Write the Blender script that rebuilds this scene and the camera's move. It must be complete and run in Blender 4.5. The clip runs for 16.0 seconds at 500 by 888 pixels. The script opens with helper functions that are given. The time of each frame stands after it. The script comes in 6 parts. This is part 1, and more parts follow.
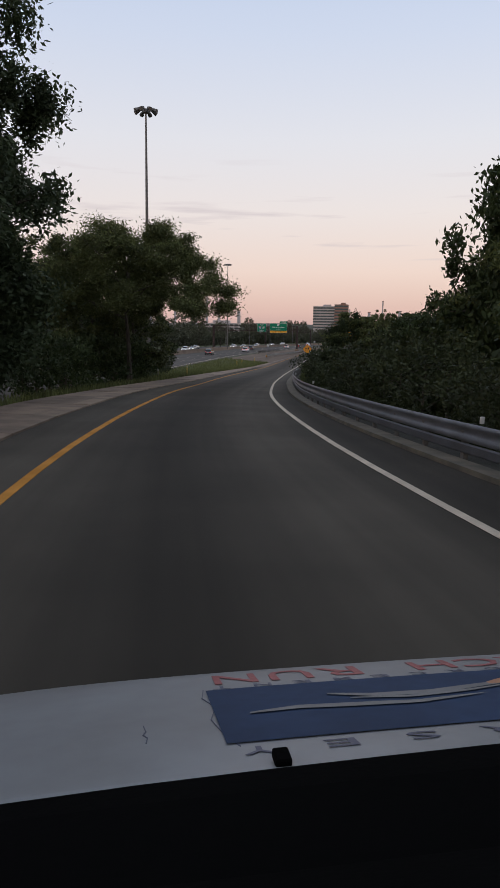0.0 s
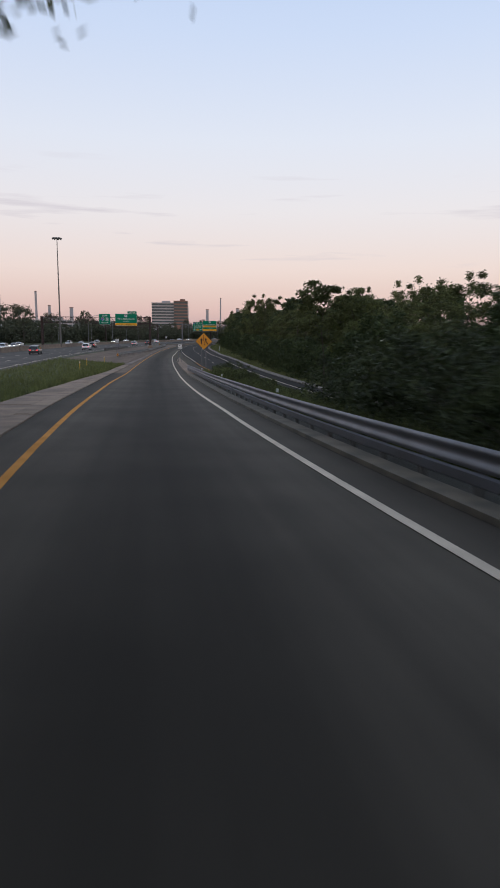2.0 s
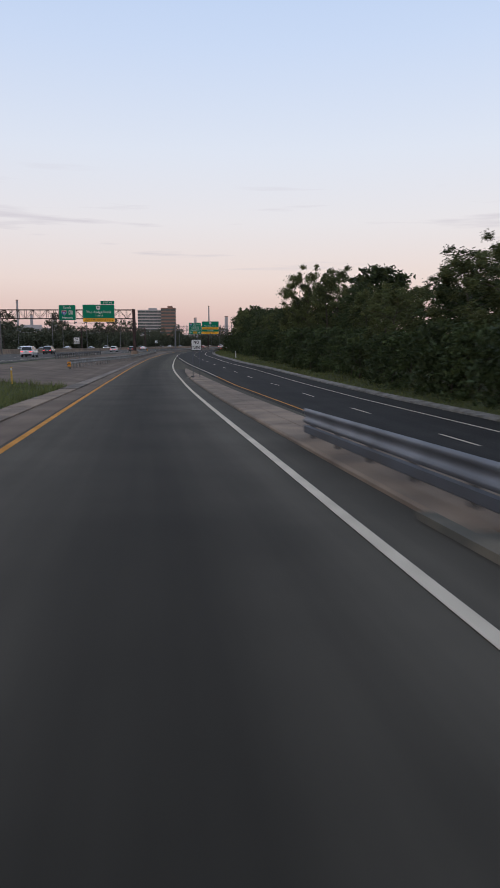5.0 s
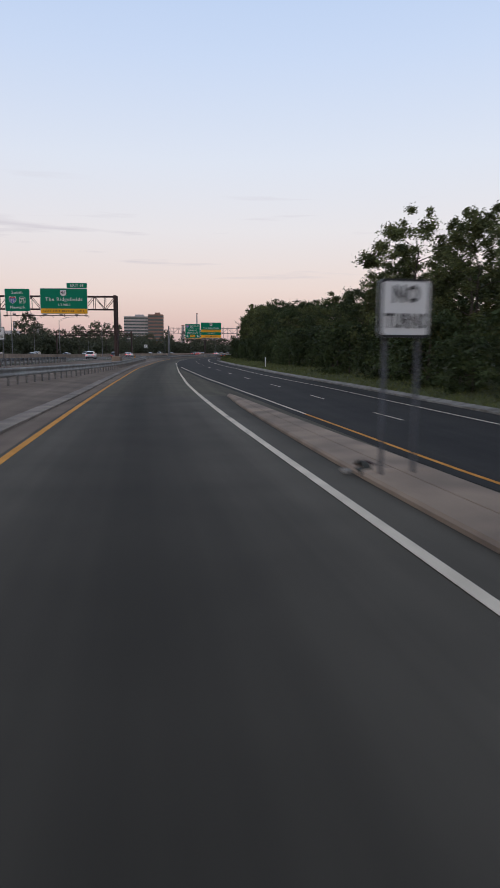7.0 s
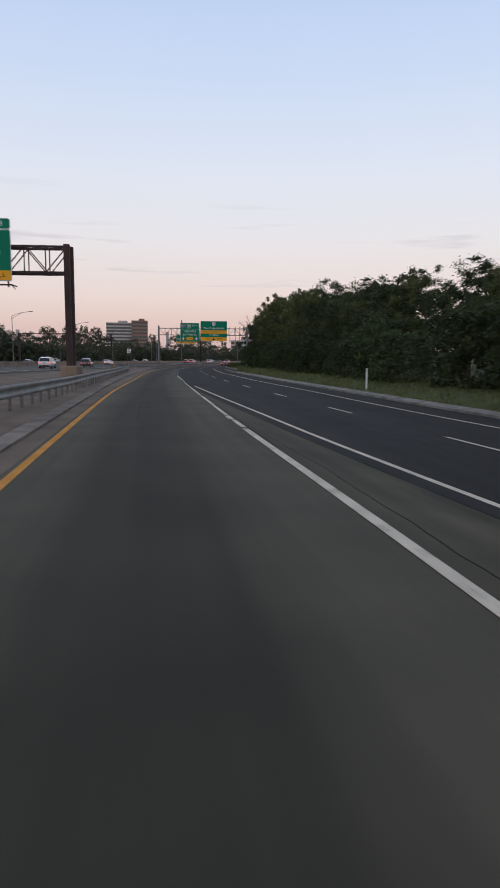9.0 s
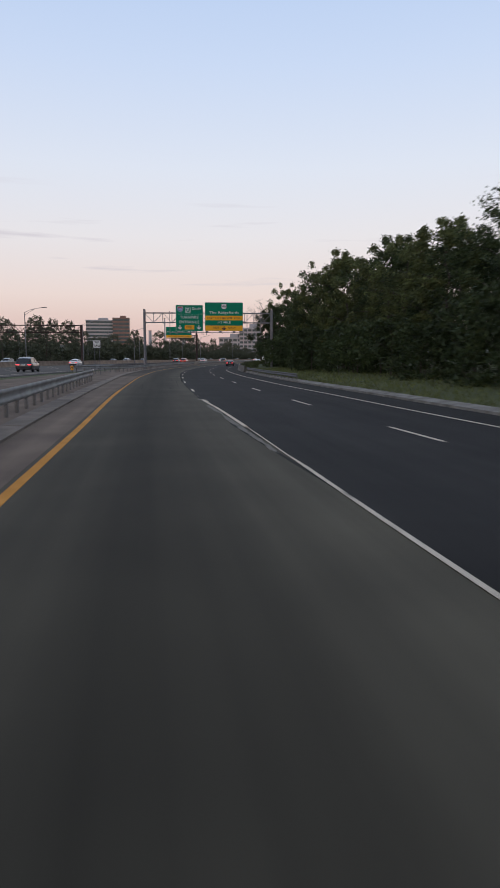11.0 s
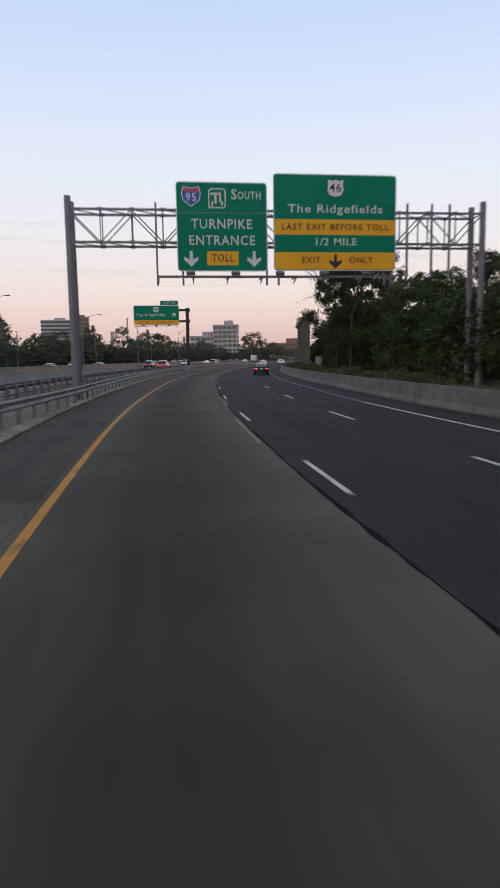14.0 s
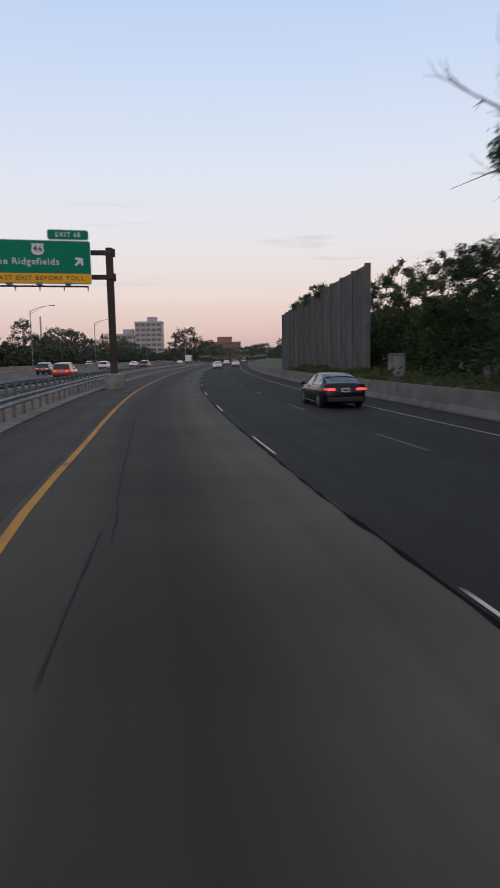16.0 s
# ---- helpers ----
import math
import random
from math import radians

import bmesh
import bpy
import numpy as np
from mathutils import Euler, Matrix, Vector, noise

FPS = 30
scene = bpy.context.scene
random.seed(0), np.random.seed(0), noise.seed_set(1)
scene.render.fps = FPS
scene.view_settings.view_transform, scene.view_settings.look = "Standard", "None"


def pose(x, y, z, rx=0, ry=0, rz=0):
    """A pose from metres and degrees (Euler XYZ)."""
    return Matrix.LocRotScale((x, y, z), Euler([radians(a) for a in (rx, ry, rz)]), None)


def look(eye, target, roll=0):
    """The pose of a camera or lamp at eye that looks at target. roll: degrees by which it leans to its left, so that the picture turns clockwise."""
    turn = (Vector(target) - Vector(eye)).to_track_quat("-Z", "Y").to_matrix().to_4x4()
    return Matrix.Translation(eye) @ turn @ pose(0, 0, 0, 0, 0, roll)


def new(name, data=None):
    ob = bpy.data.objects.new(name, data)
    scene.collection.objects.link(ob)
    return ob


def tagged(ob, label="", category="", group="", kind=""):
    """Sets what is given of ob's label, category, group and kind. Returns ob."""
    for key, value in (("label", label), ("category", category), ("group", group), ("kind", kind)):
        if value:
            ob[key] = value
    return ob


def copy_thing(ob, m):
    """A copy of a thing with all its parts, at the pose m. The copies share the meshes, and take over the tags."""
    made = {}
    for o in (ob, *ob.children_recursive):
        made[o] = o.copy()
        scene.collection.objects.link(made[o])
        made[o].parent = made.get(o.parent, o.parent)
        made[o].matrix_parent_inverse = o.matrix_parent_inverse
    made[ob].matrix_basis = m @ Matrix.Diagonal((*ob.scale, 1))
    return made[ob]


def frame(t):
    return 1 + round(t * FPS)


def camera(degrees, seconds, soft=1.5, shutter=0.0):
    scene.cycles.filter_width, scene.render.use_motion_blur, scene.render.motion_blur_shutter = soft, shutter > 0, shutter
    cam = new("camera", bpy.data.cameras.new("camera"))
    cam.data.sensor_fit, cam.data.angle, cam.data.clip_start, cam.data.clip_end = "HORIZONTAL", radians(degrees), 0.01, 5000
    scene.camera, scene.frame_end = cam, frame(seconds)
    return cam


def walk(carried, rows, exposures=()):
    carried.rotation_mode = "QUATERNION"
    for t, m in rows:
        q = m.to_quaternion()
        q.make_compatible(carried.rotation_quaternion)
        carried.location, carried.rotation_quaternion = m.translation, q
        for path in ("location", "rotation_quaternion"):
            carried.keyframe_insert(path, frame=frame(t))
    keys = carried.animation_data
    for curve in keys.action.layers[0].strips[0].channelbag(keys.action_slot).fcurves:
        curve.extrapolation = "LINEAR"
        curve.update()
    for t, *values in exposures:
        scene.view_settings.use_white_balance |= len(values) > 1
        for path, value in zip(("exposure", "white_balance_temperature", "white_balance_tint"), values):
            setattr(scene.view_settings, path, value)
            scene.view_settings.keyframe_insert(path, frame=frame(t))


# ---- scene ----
cam = camera(41.3, 16.0, soft=1.5, shutter=0.4)
PATH = [
    (0, (5.015, 7.501, 7.07), (4.527, 9.412, 6.742), 0.83),
    (0.067, (5.015, 7.501, 7.07), (4.527, 9.412, 6.742), 0.83),
    (0.5, (0.323, 18.934, 6.659), (-0.024, 20.879, 6.35), -0.27),
    (1, (-3.542, 30.477, 6.239), (-3.75, 32.44, 5.92), -0.27),
    (1.5, (-6.418, 42.021, 5.822), (-6.493, 43.994, 5.505), 1.28),
    (2, (-8.70, 53.318, 5.396), (-8.718, 55.29, 5.068), 0.46),
    (2.5, (-10.56, 64.329, 4.967), (-10.554, 66.304, 4.65), 0.48),
    (3, (-12.16, 75.227, 4.545), (-12.119, 77.201, 4.224), -0.01),
    (3.5, (-13.731, 85.953, 4.147), (-13.695, 87.928, 3.834), -0.57),
    (4, (-15.388, 96.775, 3.783), (-15.366, 98.751, 3.471), -0.95),
    (4.2, (-16.055, 101.154, 3.646), (-16.033, 103.13, 3.338), 0.04),
    (4.5, (-17.071, 107.747, 3.446), (-17.049, 109.722, 3.132), 0.00),
    (5, (-18.688, 118.812, 3.138), (-18.669, 120.789, 2.837), 0.00),
    (5.5, (-20.488, 129.914, 2.861), (-20.468, 131.891, 2.561), 0.00),
    (6, (-22.184, 141.149, 2.63), (-22.148, 143.128, 2.342), 0.00),
    (6.5, (-23.832, 152.466, 2.437), (-23.774, 154.445, 2.154), -0.18),
    (7, (-25.403, 163.836, 2.284), (-25.343, 165.816, 2.008), 0.25),
    (7.5, (-27.107, 175.648, 2.177), (-27.039, 177.63, 1.913), 0.46),
    (8, (-28.709, 187.7, 2.106), (-28.612, 189.681, 1.85), 1.28),
    (8.5, (-30.074, 199.934, 2.063), (-29.975, 201.915, 1.812), 0.70),
    (9, (-31.401, 212.154, 2.038), (-31.292, 214.135, 1.786), 0.40),
    (9.2, (-31.935, 217.062, 2.03), (-31.819, 219.043, 1.781), 0.09),
    (9.5, (-32.712, 224.454, 2.015), (-32.586, 226.433, 1.754), 0.00),
    (10, (-33.897, 236.876, 1.994), (-33.757, 238.855, 1.742), 0.00),
    (10.5, (-35.036, 249.469, 1.978), (-34.885, 251.447, 1.722), 0.00),
    (11, (-36.111, 262.263, 1.957), (-35.953, 264.241, 1.7), 0.00),
    (11.5, (-37.141, 275.284, 1.939), (-36.976, 277.262, 1.687), 0.63),
    (12, (-38.003, 288.587, 1.939), (-37.813, 290.563, 1.69), 0.34),
    (12.5, (-38.709, 301.921, 1.954), (-38.513, 303.895, 1.701), -0.73),
    (13, (-39.385, 315.252, 1.981), (-39.185, 317.226, 1.723), -0.82),
    (13.5, (-40.051, 328.859, 2.025), (-39.842, 330.831, 1.765), -1.60),
    (14, (-40.566, 342.079, 2.073), (-40.306, 344.045, 1.817), -0.92),
    (14.5, (-40.81, 356.002, 2.154), (-40.487, 357.958, 1.89), -1.70),
    (15, (-40.519, 370.029, 2.138), (-40.148, 371.977, 1.88), -1.19),
    (15.5, (-39.707, 384.415, 2.14), (-39.275, 386.35, 1.879), -0.37),
    (16, (-38.66, 399.018, 2.128), (-38.169, 400.939, 1.87), -0.98),

]
walk(cam, [(t, look(eye, target, roll)) for t, eye, target, roll in PATH],
     exposures=[(0.0, 0.0, 6800, 12), (1.5, 0.04, 6450, 11), (3.5, 0.0, 6300, 10), (13.5, 0.0, 6300, 10), (14.5, 0.2, 6350, 10), (15.3, 0.06, 6300, 10), (16.0, 0.0, 6300, 10)])

# ---------------------------------------------------------------- sky and light
SUN_AZ = radians(200)
world = bpy.data.worlds.new("dusk_sky")
scene.world = world
world.use_nodes = True
wn, wl = world.node_tree.nodes, world.node_tree.links
wn.clear()
w_out = wn.new("ShaderNodeOutputWorld")
w_bg = wn.new("ShaderNodeBackground")
w_sky = wn.new("ShaderNodeTexSky")
w_sky.sky_type = "NISHITA"
w_sky.sun_disc = False
w_sky.sun_elevation, w_sky.sun_rotation = radians(1.5), SUN_AZ
w_tc = wn.new("ShaderNodeTexCoord")
w_sep = wn.new("ShaderNodeSeparateXYZ")
wl.new(w_tc.outputs["Generated"], w_sep.inputs[0])
w_ramp = wn.new("ShaderNodeValToRGB")
SKY_STOPS = [(0.0, (0.50, 0.36, 0.36)), (0.03, (0.64, 0.47, 0.455)), (0.09, (0.745, 0.615, 0.60)), (0.17, (0.745, 0.70, 0.725)),
             (0.26, (0.69, 0.715, 0.80)), (0.38, (0.565, 0.65, 0.825)), (0.5, (0.45, 0.57, 0.80)), (0.7, (0.43, 0.51, 0.66)), (1.0, (0.38, 0.43, 0.53))]
els = w_ramp.color_ramp.elements
els[0].position, els[0].color = SKY_STOPS[0][0], (*SKY_STOPS[0][1], 1)
els[1].position, els[1].color = SKY_STOPS[-1][0], (*SKY_STOPS[-1][1], 1)
for at, col in SKY_STOPS[1:-1]:
    e = els.new(at)
    e.color = (*col, 1)
wl.new(w_sep.outputs["Z"], w_ramp.inputs[0])
# thin flat dusk clouds low over the horizon
w_map = wn.new("ShaderNodeMapping")
w_map.inputs["Scale"].default_value = (5.0, 5.0, 62.0)
w_cl = wn.new("ShaderNodeTexNoise")
w_cl.inputs["Scale"].default_value, w_cl.inputs["Detail"].default_value = 1.0, 4.0
wl.new(w_tc.outputs["Generated"], w_map.inputs[0])
wl.new(w_map.outputs[0], w_cl.inputs["Vector"])
w_cr = wn.new("ShaderNodeMapRange")
w_cr.inputs["From Min"].default_value, w_cr.inputs["From Max"].default_value = 0.61, 0.74
wl.new(w_cl.outputs["Fac"], w_cr.inputs["Value"])
w_band = wn.new("ShaderNodeValToRGB")
bl = w_band.color_ramp.elements
bl[0].position, bl[0].color = 0.06, (0, 0, 0, 1)
bl[1].position, bl[1].color = 0.26, (0, 0, 0, 1)
e = bl.new(0.13)
e.color = (1, 1, 1, 1)
wl.new(w_sep.outputs["Z"], w_band.inputs[0])
w_mul = wn.new("ShaderNodeMath")
w_mul.operation = "MULTIPLY"
wl.new(w_cr.outputs[0], w_mul.inputs[0])
wl.new(w_band.outputs[0], w_mul.inputs[1])
w_mix = wn.new("ShaderNodeMix")
w_mix.data_type = "RGBA"
wl.new(w_mul.outputs[0], w_mix.inputs["Factor"])
wl.new(w_ramp.outputs[0], w_mix.inputs["A"])
w_mix.inputs["B"].default_value = (0.56, 0.51, 0.57, 1)
w_add = wn.new("ShaderNodeMix")
w_add.data_type, w_add.blend_type = "RGBA", "ADD"
w_add.inputs["Factor"].default_value = 0.05
wl.new(w_mix.outputs["Result"], w_add.inputs["A"])
wl.new(w_sky.outputs[0], w_add.inputs["B"])
wl.new(w_add.outputs["Result"], w_bg.inputs["Color"])
w_bg.inputs["Strength"].default_value = 1.0
wl.new(w_bg.outputs[0], w_out.inputs[0])

sun = new("afterglow_sun", bpy.data.lights.new("afterglow_sun", "SUN"))
sun.data.energy, sun.data.angle, sun.data.color = 0.25, radians(25), (1.0, 0.86, 0.76)
sun.matrix_world = look((0, 0, 50), (0 - 40 * math.sin(SUN_AZ), 0 - 40 * math.cos(SUN_AZ), 36))

# ---------------------------------------------------------------- materials


def material(name, color, rough=0.7, metal=0.0, spec=0.5, var=0.25, scale=6.0, fine=90.0, bump=0.15, dist=0.01, second=None, coat=0.0, emit=None, per_object=0.0):
    """A surface with variation at two scales: patches of a second tone and a fine grain, with grain relief."""
    m = bpy.data.materials.new(name)
    m.use_nodes = True
    n, l = m.node_tree.nodes, m.node_tree.links
    b = n["Principled BSDF"]
    b.inputs["Roughness"].default_value, b.inputs["Metallic"].default_value = rough, metal
    b.inputs["Specular IOR Level"].default_value, b.inputs["Coat Weight"].default_value = spec, coat
    tc = n.new("ShaderNodeTexCoord")
    big, small = n.new("ShaderNodeTexNoise"), n.new("ShaderNodeTexNoise")
    big.inputs["Scale"].default_value, big.inputs["Detail"].default_value = scale, 5
    small.inputs["Scale"].default_value, small.inputs["Detail"].default_value = fine, 3
    l.new(tc.outputs["Object"], big.inputs["Vector"])
    l.new(tc.outputs["Object"], small.inputs["Vector"])
    mix = n.new("ShaderNodeMix")
    mix.data_type = "RGBA"
    mix.inputs["A"].default_value = (*color, 1)
    mix.inputs["B"].default_value = (*(second or [c * (1 - var) for c in color]), 1)
    rng = n.new("ShaderNodeMapRange")
    rng.inputs["From Min"].default_value, rng.inputs["From Max"].default_value = 0.35, 0.65
    l.new(big.outputs["Fac"], rng.inputs["Value"])
    l.new(rng.outputs[0], mix.inputs["Factor"])
    grain = n.new("ShaderNodeMix")
    grain.data_type, grain.blend_type = "RGBA", "MULTIPLY"
    grain.inputs["Factor"].default_value = 1.0
    gr = n.new("ShaderNodeMapRange")
    gr.inputs["To Min"].default_value, gr.inputs["To Max"].default_value = 1 - var, 1 + var * 0.6
    l.new(small.outputs["Fac"], gr.inputs["Value"])
    l.new(mix.outputs["Result"], grain.inputs["A"])
    l.new(gr.outputs[0], grain.inputs["B"])
    last = grain.outputs["Result"]
    if per_object:
        oi, pr, pm = n.new("ShaderNodeObjectInfo"), n.new("ShaderNodeMapRange"), n.new("ShaderNodeMix")
        pr.inputs["To Min"].default_value, pr.inputs["To Max"].default_value = 1 - per_object, 1 + per_object
        l.new(oi.outputs["Random"], pr.inputs["Value"])
        pm.data_type, pm.blend_type = "RGBA", "MULTIPLY"
        pm.inputs["Factor"].default_value = 1.0
        l.new(last, pm.inputs["A"])
        l.new(pr.outputs[0], pm.inputs["B"])
        last = pm.outputs["Result"]
    l.new(last, b.inputs["Base Color"])
    if bump:
        bp = n.new("ShaderNodeBump")
        bp.inputs["Strength"].default_value, bp.inputs["Distance"].default_value = bump, dist
        l.new(small.outputs["Fac"], bp.inputs["Height"])
        l.new(bp.outputs[0], b.inputs["Normal"])
    if emit:
        b.inputs["Emission Color"].default_value, b.inputs["Emission Strength"].default_value = (*emit[0], 1), emit[1]
    return m


def asphalt(name, light, dark, track=0.25, lane=5.0):
    """Worn asphalt: aggregate grain, long stains and a darker oil band along the lane, by the strip's own u (metres across) and v (metres along)."""
    m = material(name, light, rough=0.88, spec=0.16, var=0.18, scale=0.35, fine=160, bump=0.25, dist=0.006, second=dark)
    n, l = m.node_tree.nodes, m.node_tree.links
    b = n["Principled BSDF"]
    src = b.inputs["Base Color"].links[0].from_socket
    uv = n.new("ShaderNodeUVMap")
    mp = n.new("ShaderNodeMapping")
    mp.inputs["Scale"].default_value = (1.6, 0.03, 1)
    st = n.new("ShaderNodeTexNoise")
    st.inputs["Scale"].default_value, st.inputs["Detail"].default_value = 1.0, 3
    l.new(uv.outputs[0], mp.inputs[0])
    l.new(mp.outputs[0], st.inputs["Vector"])
    sp = n.new("ShaderNodeSeparateXYZ")
    l.new(uv.outputs[0], sp.inputs[0])
    wv = n.new("ShaderNodeMath")
    wv.operation = "MULTIPLY"
    wv.inputs[1].default_value = 2 * math.pi / lane
    l.new(sp.outputs["X"], wv.inputs[0])
    cs = n.new("ShaderNodeMath")
    cs.operation = "COSINE"
    l.new(wv.outputs[0], cs.inputs[0])
    mr = n.new("ShaderNodeMapRange")
    mr.inputs["From Min"].default_value, mr.inputs["From Max"].default_value = -1, 1
    mr.inputs["To Min"].default_value, mr.inputs["To Max"].default_value = 1 + track * 0.4, 1 - track
    l.new(cs.outputs[0], mr.inputs["Value"])
    sr = n.new("ShaderNodeMapRange")
    sr.inputs["From Min"].default_value, sr.inputs["From Max"].default_value = 0.3, 0.7
    sr.inputs["To Min"].default_value, sr.inputs["To Max"].default_value = 0.82, 1.16
    l.new(st.outputs["Fac"], sr.inputs["Value"])
    mm = n.new("ShaderNodeMath")
    mm.operation = "MULTIPLY"
    l.new(mr.outputs[0], mm.inputs[0])
    l.new(sr.outputs[0], mm.inputs[1])
    mx = n.new("ShaderNodeMix")
    mx.data_type, mx.blend_type = "RGBA", "MULTIPLY"
    mx.inputs["Factor"].default_value = 1.0
    l.new(src, mx.inputs["A"])
    l.new(mm.outputs[0], mx.inputs["B"])
    l.new(mx.outputs["Result"], b.inputs["Base Color"])
    return m


M_RAMP = asphalt("ramp_asphalt", (0.085, 0.073, 0.057), (0.064, 0.055, 0.043), 0.46, 5.2)
M_RAMP2 = asphalt("brown_ramp_asphalt", (0.094, 0.081, 0.058), (0.072, 0.062, 0.045), 0.46, 5.2)
M_ROAD = asphalt("dark_asphalt", (0.035, 0.0315, 0.0285), (0.0275, 0.0248, 0.0225), 0.10, 3.75)
M_GORE = asphalt("brown_asphalt", (0.098, 0.083, 0.056), (0.070, 0.059, 0.041), 0.05, 3.0)
M_HWY = asphalt("highway_concrete_asphalt", (0.115, 0.102, 0.09), (0.085, 0.076, 0.068), 0.1, 3.7)
M_MARGIN = asphalt("dark_brown_margin_asphalt", (0.075, 0.061, 0.049), (0.055, 0.045, 0.036), 0.05, 4.0)
M_MARGIN2 = asphalt("brown_margin_asphalt", (0.115, 0.09, 0.07), (0.08, 0.063, 0.049), 0.05, 4.0)
M_SHOULDER = asphalt("tan_shoulder", (0.2, 0.148, 0.112), (0.13, 0.096, 0.073), 0.05, 4.0)
M_CONC = material("weathered_concrete", (0.25, 0.228, 0.20), rough=0.9, var=0.35, scale=1.2, fine=60, second=(0.12, 0.105, 0.085), per_object=0.2)
M_CONC_TAN = material("tan_concrete", (0.30, 0.215, 0.15), rough=0.9, var=0.32, scale=0.8, fine=50, second=(0.175, 0.125, 0.09), per_object=0.16)
M_KERBL = material("grimy_kerb_concrete", (0.235, 0.185, 0.145), rough=0.9, var=0.35, scale=0.9, fine=50, second=(0.12, 0.094, 0.074), per_object=0.25)
M_BARRIER = material("stained_barrier_concrete", (0.175, 0.157, 0.135), rough=0.9, var=0.3, scale=1.2, fine=50, second=(0.11, 0.097, 0.082), per_object=0.15)
M_BERM = material("oily_asphalt_kerb", (0.19, 0.158, 0.115), rough=0.9, var=0.3, scale=1.5, fine=70, second=(0.10, 0.09, 0.07))
# Tone darkened for the shade under the rail; also serves the torn tread.
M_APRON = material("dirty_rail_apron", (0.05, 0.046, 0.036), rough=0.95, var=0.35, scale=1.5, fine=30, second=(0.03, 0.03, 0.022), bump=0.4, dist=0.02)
M_GRASS = material("dusk_grass", (0.088, 0.096, 0.034), rough=0.95, var=0.35, scale=0.25, fine=14, second=(0.062, 0.074, 0.025), bump=0.6, dist=0.1)
M_YELLOW = material("yellow_road_paint", (0.66, 0.295, 0.06), rough=0.85, spec=0.15, var=0.22, scale=1.6, fine=40, second=(0.5, 0.21, 0.035), bump=0.1)
M_WHITE = material("white_road_paint", (0.71, 0.605, 0.475), rough=0.8, spec=0.2, var=0.2, scale=1.6, fine=40, second=(0.56, 0.475, 0.37), bump=0.1)


def worn_paint(name, col, under):
    """Road paint worn through to the asphalt in patches."""
    m = material(name, col, rough=0.85, spec=0.2, var=0.2, scale=1.6, fine=40, second=[c * 0.82 for c in col], bump=0.1)
    n, l = m.node_tree.nodes, m.node_tree.links
    b = n["Principled BSDF"]
    src = b.inputs["Base Color"].links[0].from_socket
    tc, tx, rm, mx = n.new("ShaderNodeTexCoord"), n.new("ShaderNodeTexNoise"), n.new("ShaderNodeMapRange"), n.new("ShaderNodeMix")
    tx.inputs["Scale"].default_value, tx.inputs["Detail"].default_value, tx.inputs["Roughness"].default_value = 2.4, 8, 0.7
    l.new(tc.outputs["Object"], tx.inputs["Vector"])
    rm.inputs["From Min"].default_value, rm.inputs["From Max"].default_value = 0.56, 0.64
    l.new(tx.outputs["Fac"], rm.inputs["Value"])
    mx.data_type = "RGBA"
    l.new(rm.outputs[0], mx.inputs["Factor"])
    l.new(src, mx.inputs["A"])
    mx.inputs["B"].default_value = (*under, 1)
    l.new(mx.outputs["Result"], b.inputs["Base Color"])
    return m


M_WORN = worn_paint("worn_white_road_paint", (0.71, 0.605, 0.475), (0.07, 0.065, 0.058))
M_FAINT = worn_paint("nearly_gone_white_road_paint", (0.13, 0.125, 0.118), (0.036, 0.033, 0.031))
M_WORNY = worn_paint("worn_yellow_road_paint", (0.56, 0.25, 0.05), (0.09, 0.075, 0.055))
M_SMEAR = worn_paint("pale_concrete_smear", (0.225, 0.2, 0.168), (0.085, 0.076, 0.062))
M_SEAL = material("tar_sealant", (0.037, 0.034, 0.029), rough=0.9, spec=0.1, var=0.3, scale=3, fine=40)
M_GAP = material("open_joint_tar", (0.012, 0.011, 0.010), rough=0.95, spec=0.05, var=0.3, scale=3, fine=40)
M_DULL = worn_paint("dull_white_road_paint", (0.30, 0.265, 0.225), (0.036, 0.033, 0.031))
M_GALV = material("galvanised_steel", (0.2, 0.207, 0.227), rough=0.5, metal=0.4, var=0.25, scale=1.0, fine=25, second=(0.135, 0.14, 0.155), bump=0.05)
M_RAILPALE = material("weathered_pale_rail_steel", (0.34, 0.33, 0.31), rough=0.6, metal=0.3, var=0.3, scale=1.0, fine=25, second=(0.22, 0.21, 0.195), bump=0.05)
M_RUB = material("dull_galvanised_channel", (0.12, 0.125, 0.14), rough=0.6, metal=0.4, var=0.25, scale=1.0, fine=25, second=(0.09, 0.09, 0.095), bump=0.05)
M_POST = material("weathered_post_steel", (0.20, 0.185, 0.17), rough=0.7, metal=0.4, var=0.3, scale=2, fine=30)
M_RUST = material("rusted_weathering_steel", (0.075, 0.042, 0.034), rough=0.85, metal=0.2, var=0.3, scale=0.9, fine=20, second=(0.045, 0.03, 0.028))
M_STEEL = material("grey_painted_steel", (0.21, 0.205, 0.215), rough=0.55, metal=0.4, var=0.2, scale=0.8, fine=20)
M_GREEN = material("green_sign_sheeting", (0.003, 0.2, 0.11), rough=0.6, spec=0.15, var=0.08, scale=0.6, fine=20, bump=0.02)
M_AMBER = material("amber_sign_sheeting", (0.88, 0.42, 0.02), rough=0.6, spec=0.2, var=0.08, scale=0.6, fine=20, bump=0.02)
M_ORANGE = material("orange_yellow_sign_sheeting", (0.78, 0.30, 0.015), rough=0.45, var=0.08, scale=0.6, fine=20, bump=0.02)
M_SIGNW = material("white_sign_sheeting", (0.66, 0.66, 0.64), rough=0.45, var=0.06, scale=0.8, fine=20, bump=0.02)
M_BLACK = material("black_sign_ink", (0.015, 0.015, 0.015), rough=0.5, var=0.1)
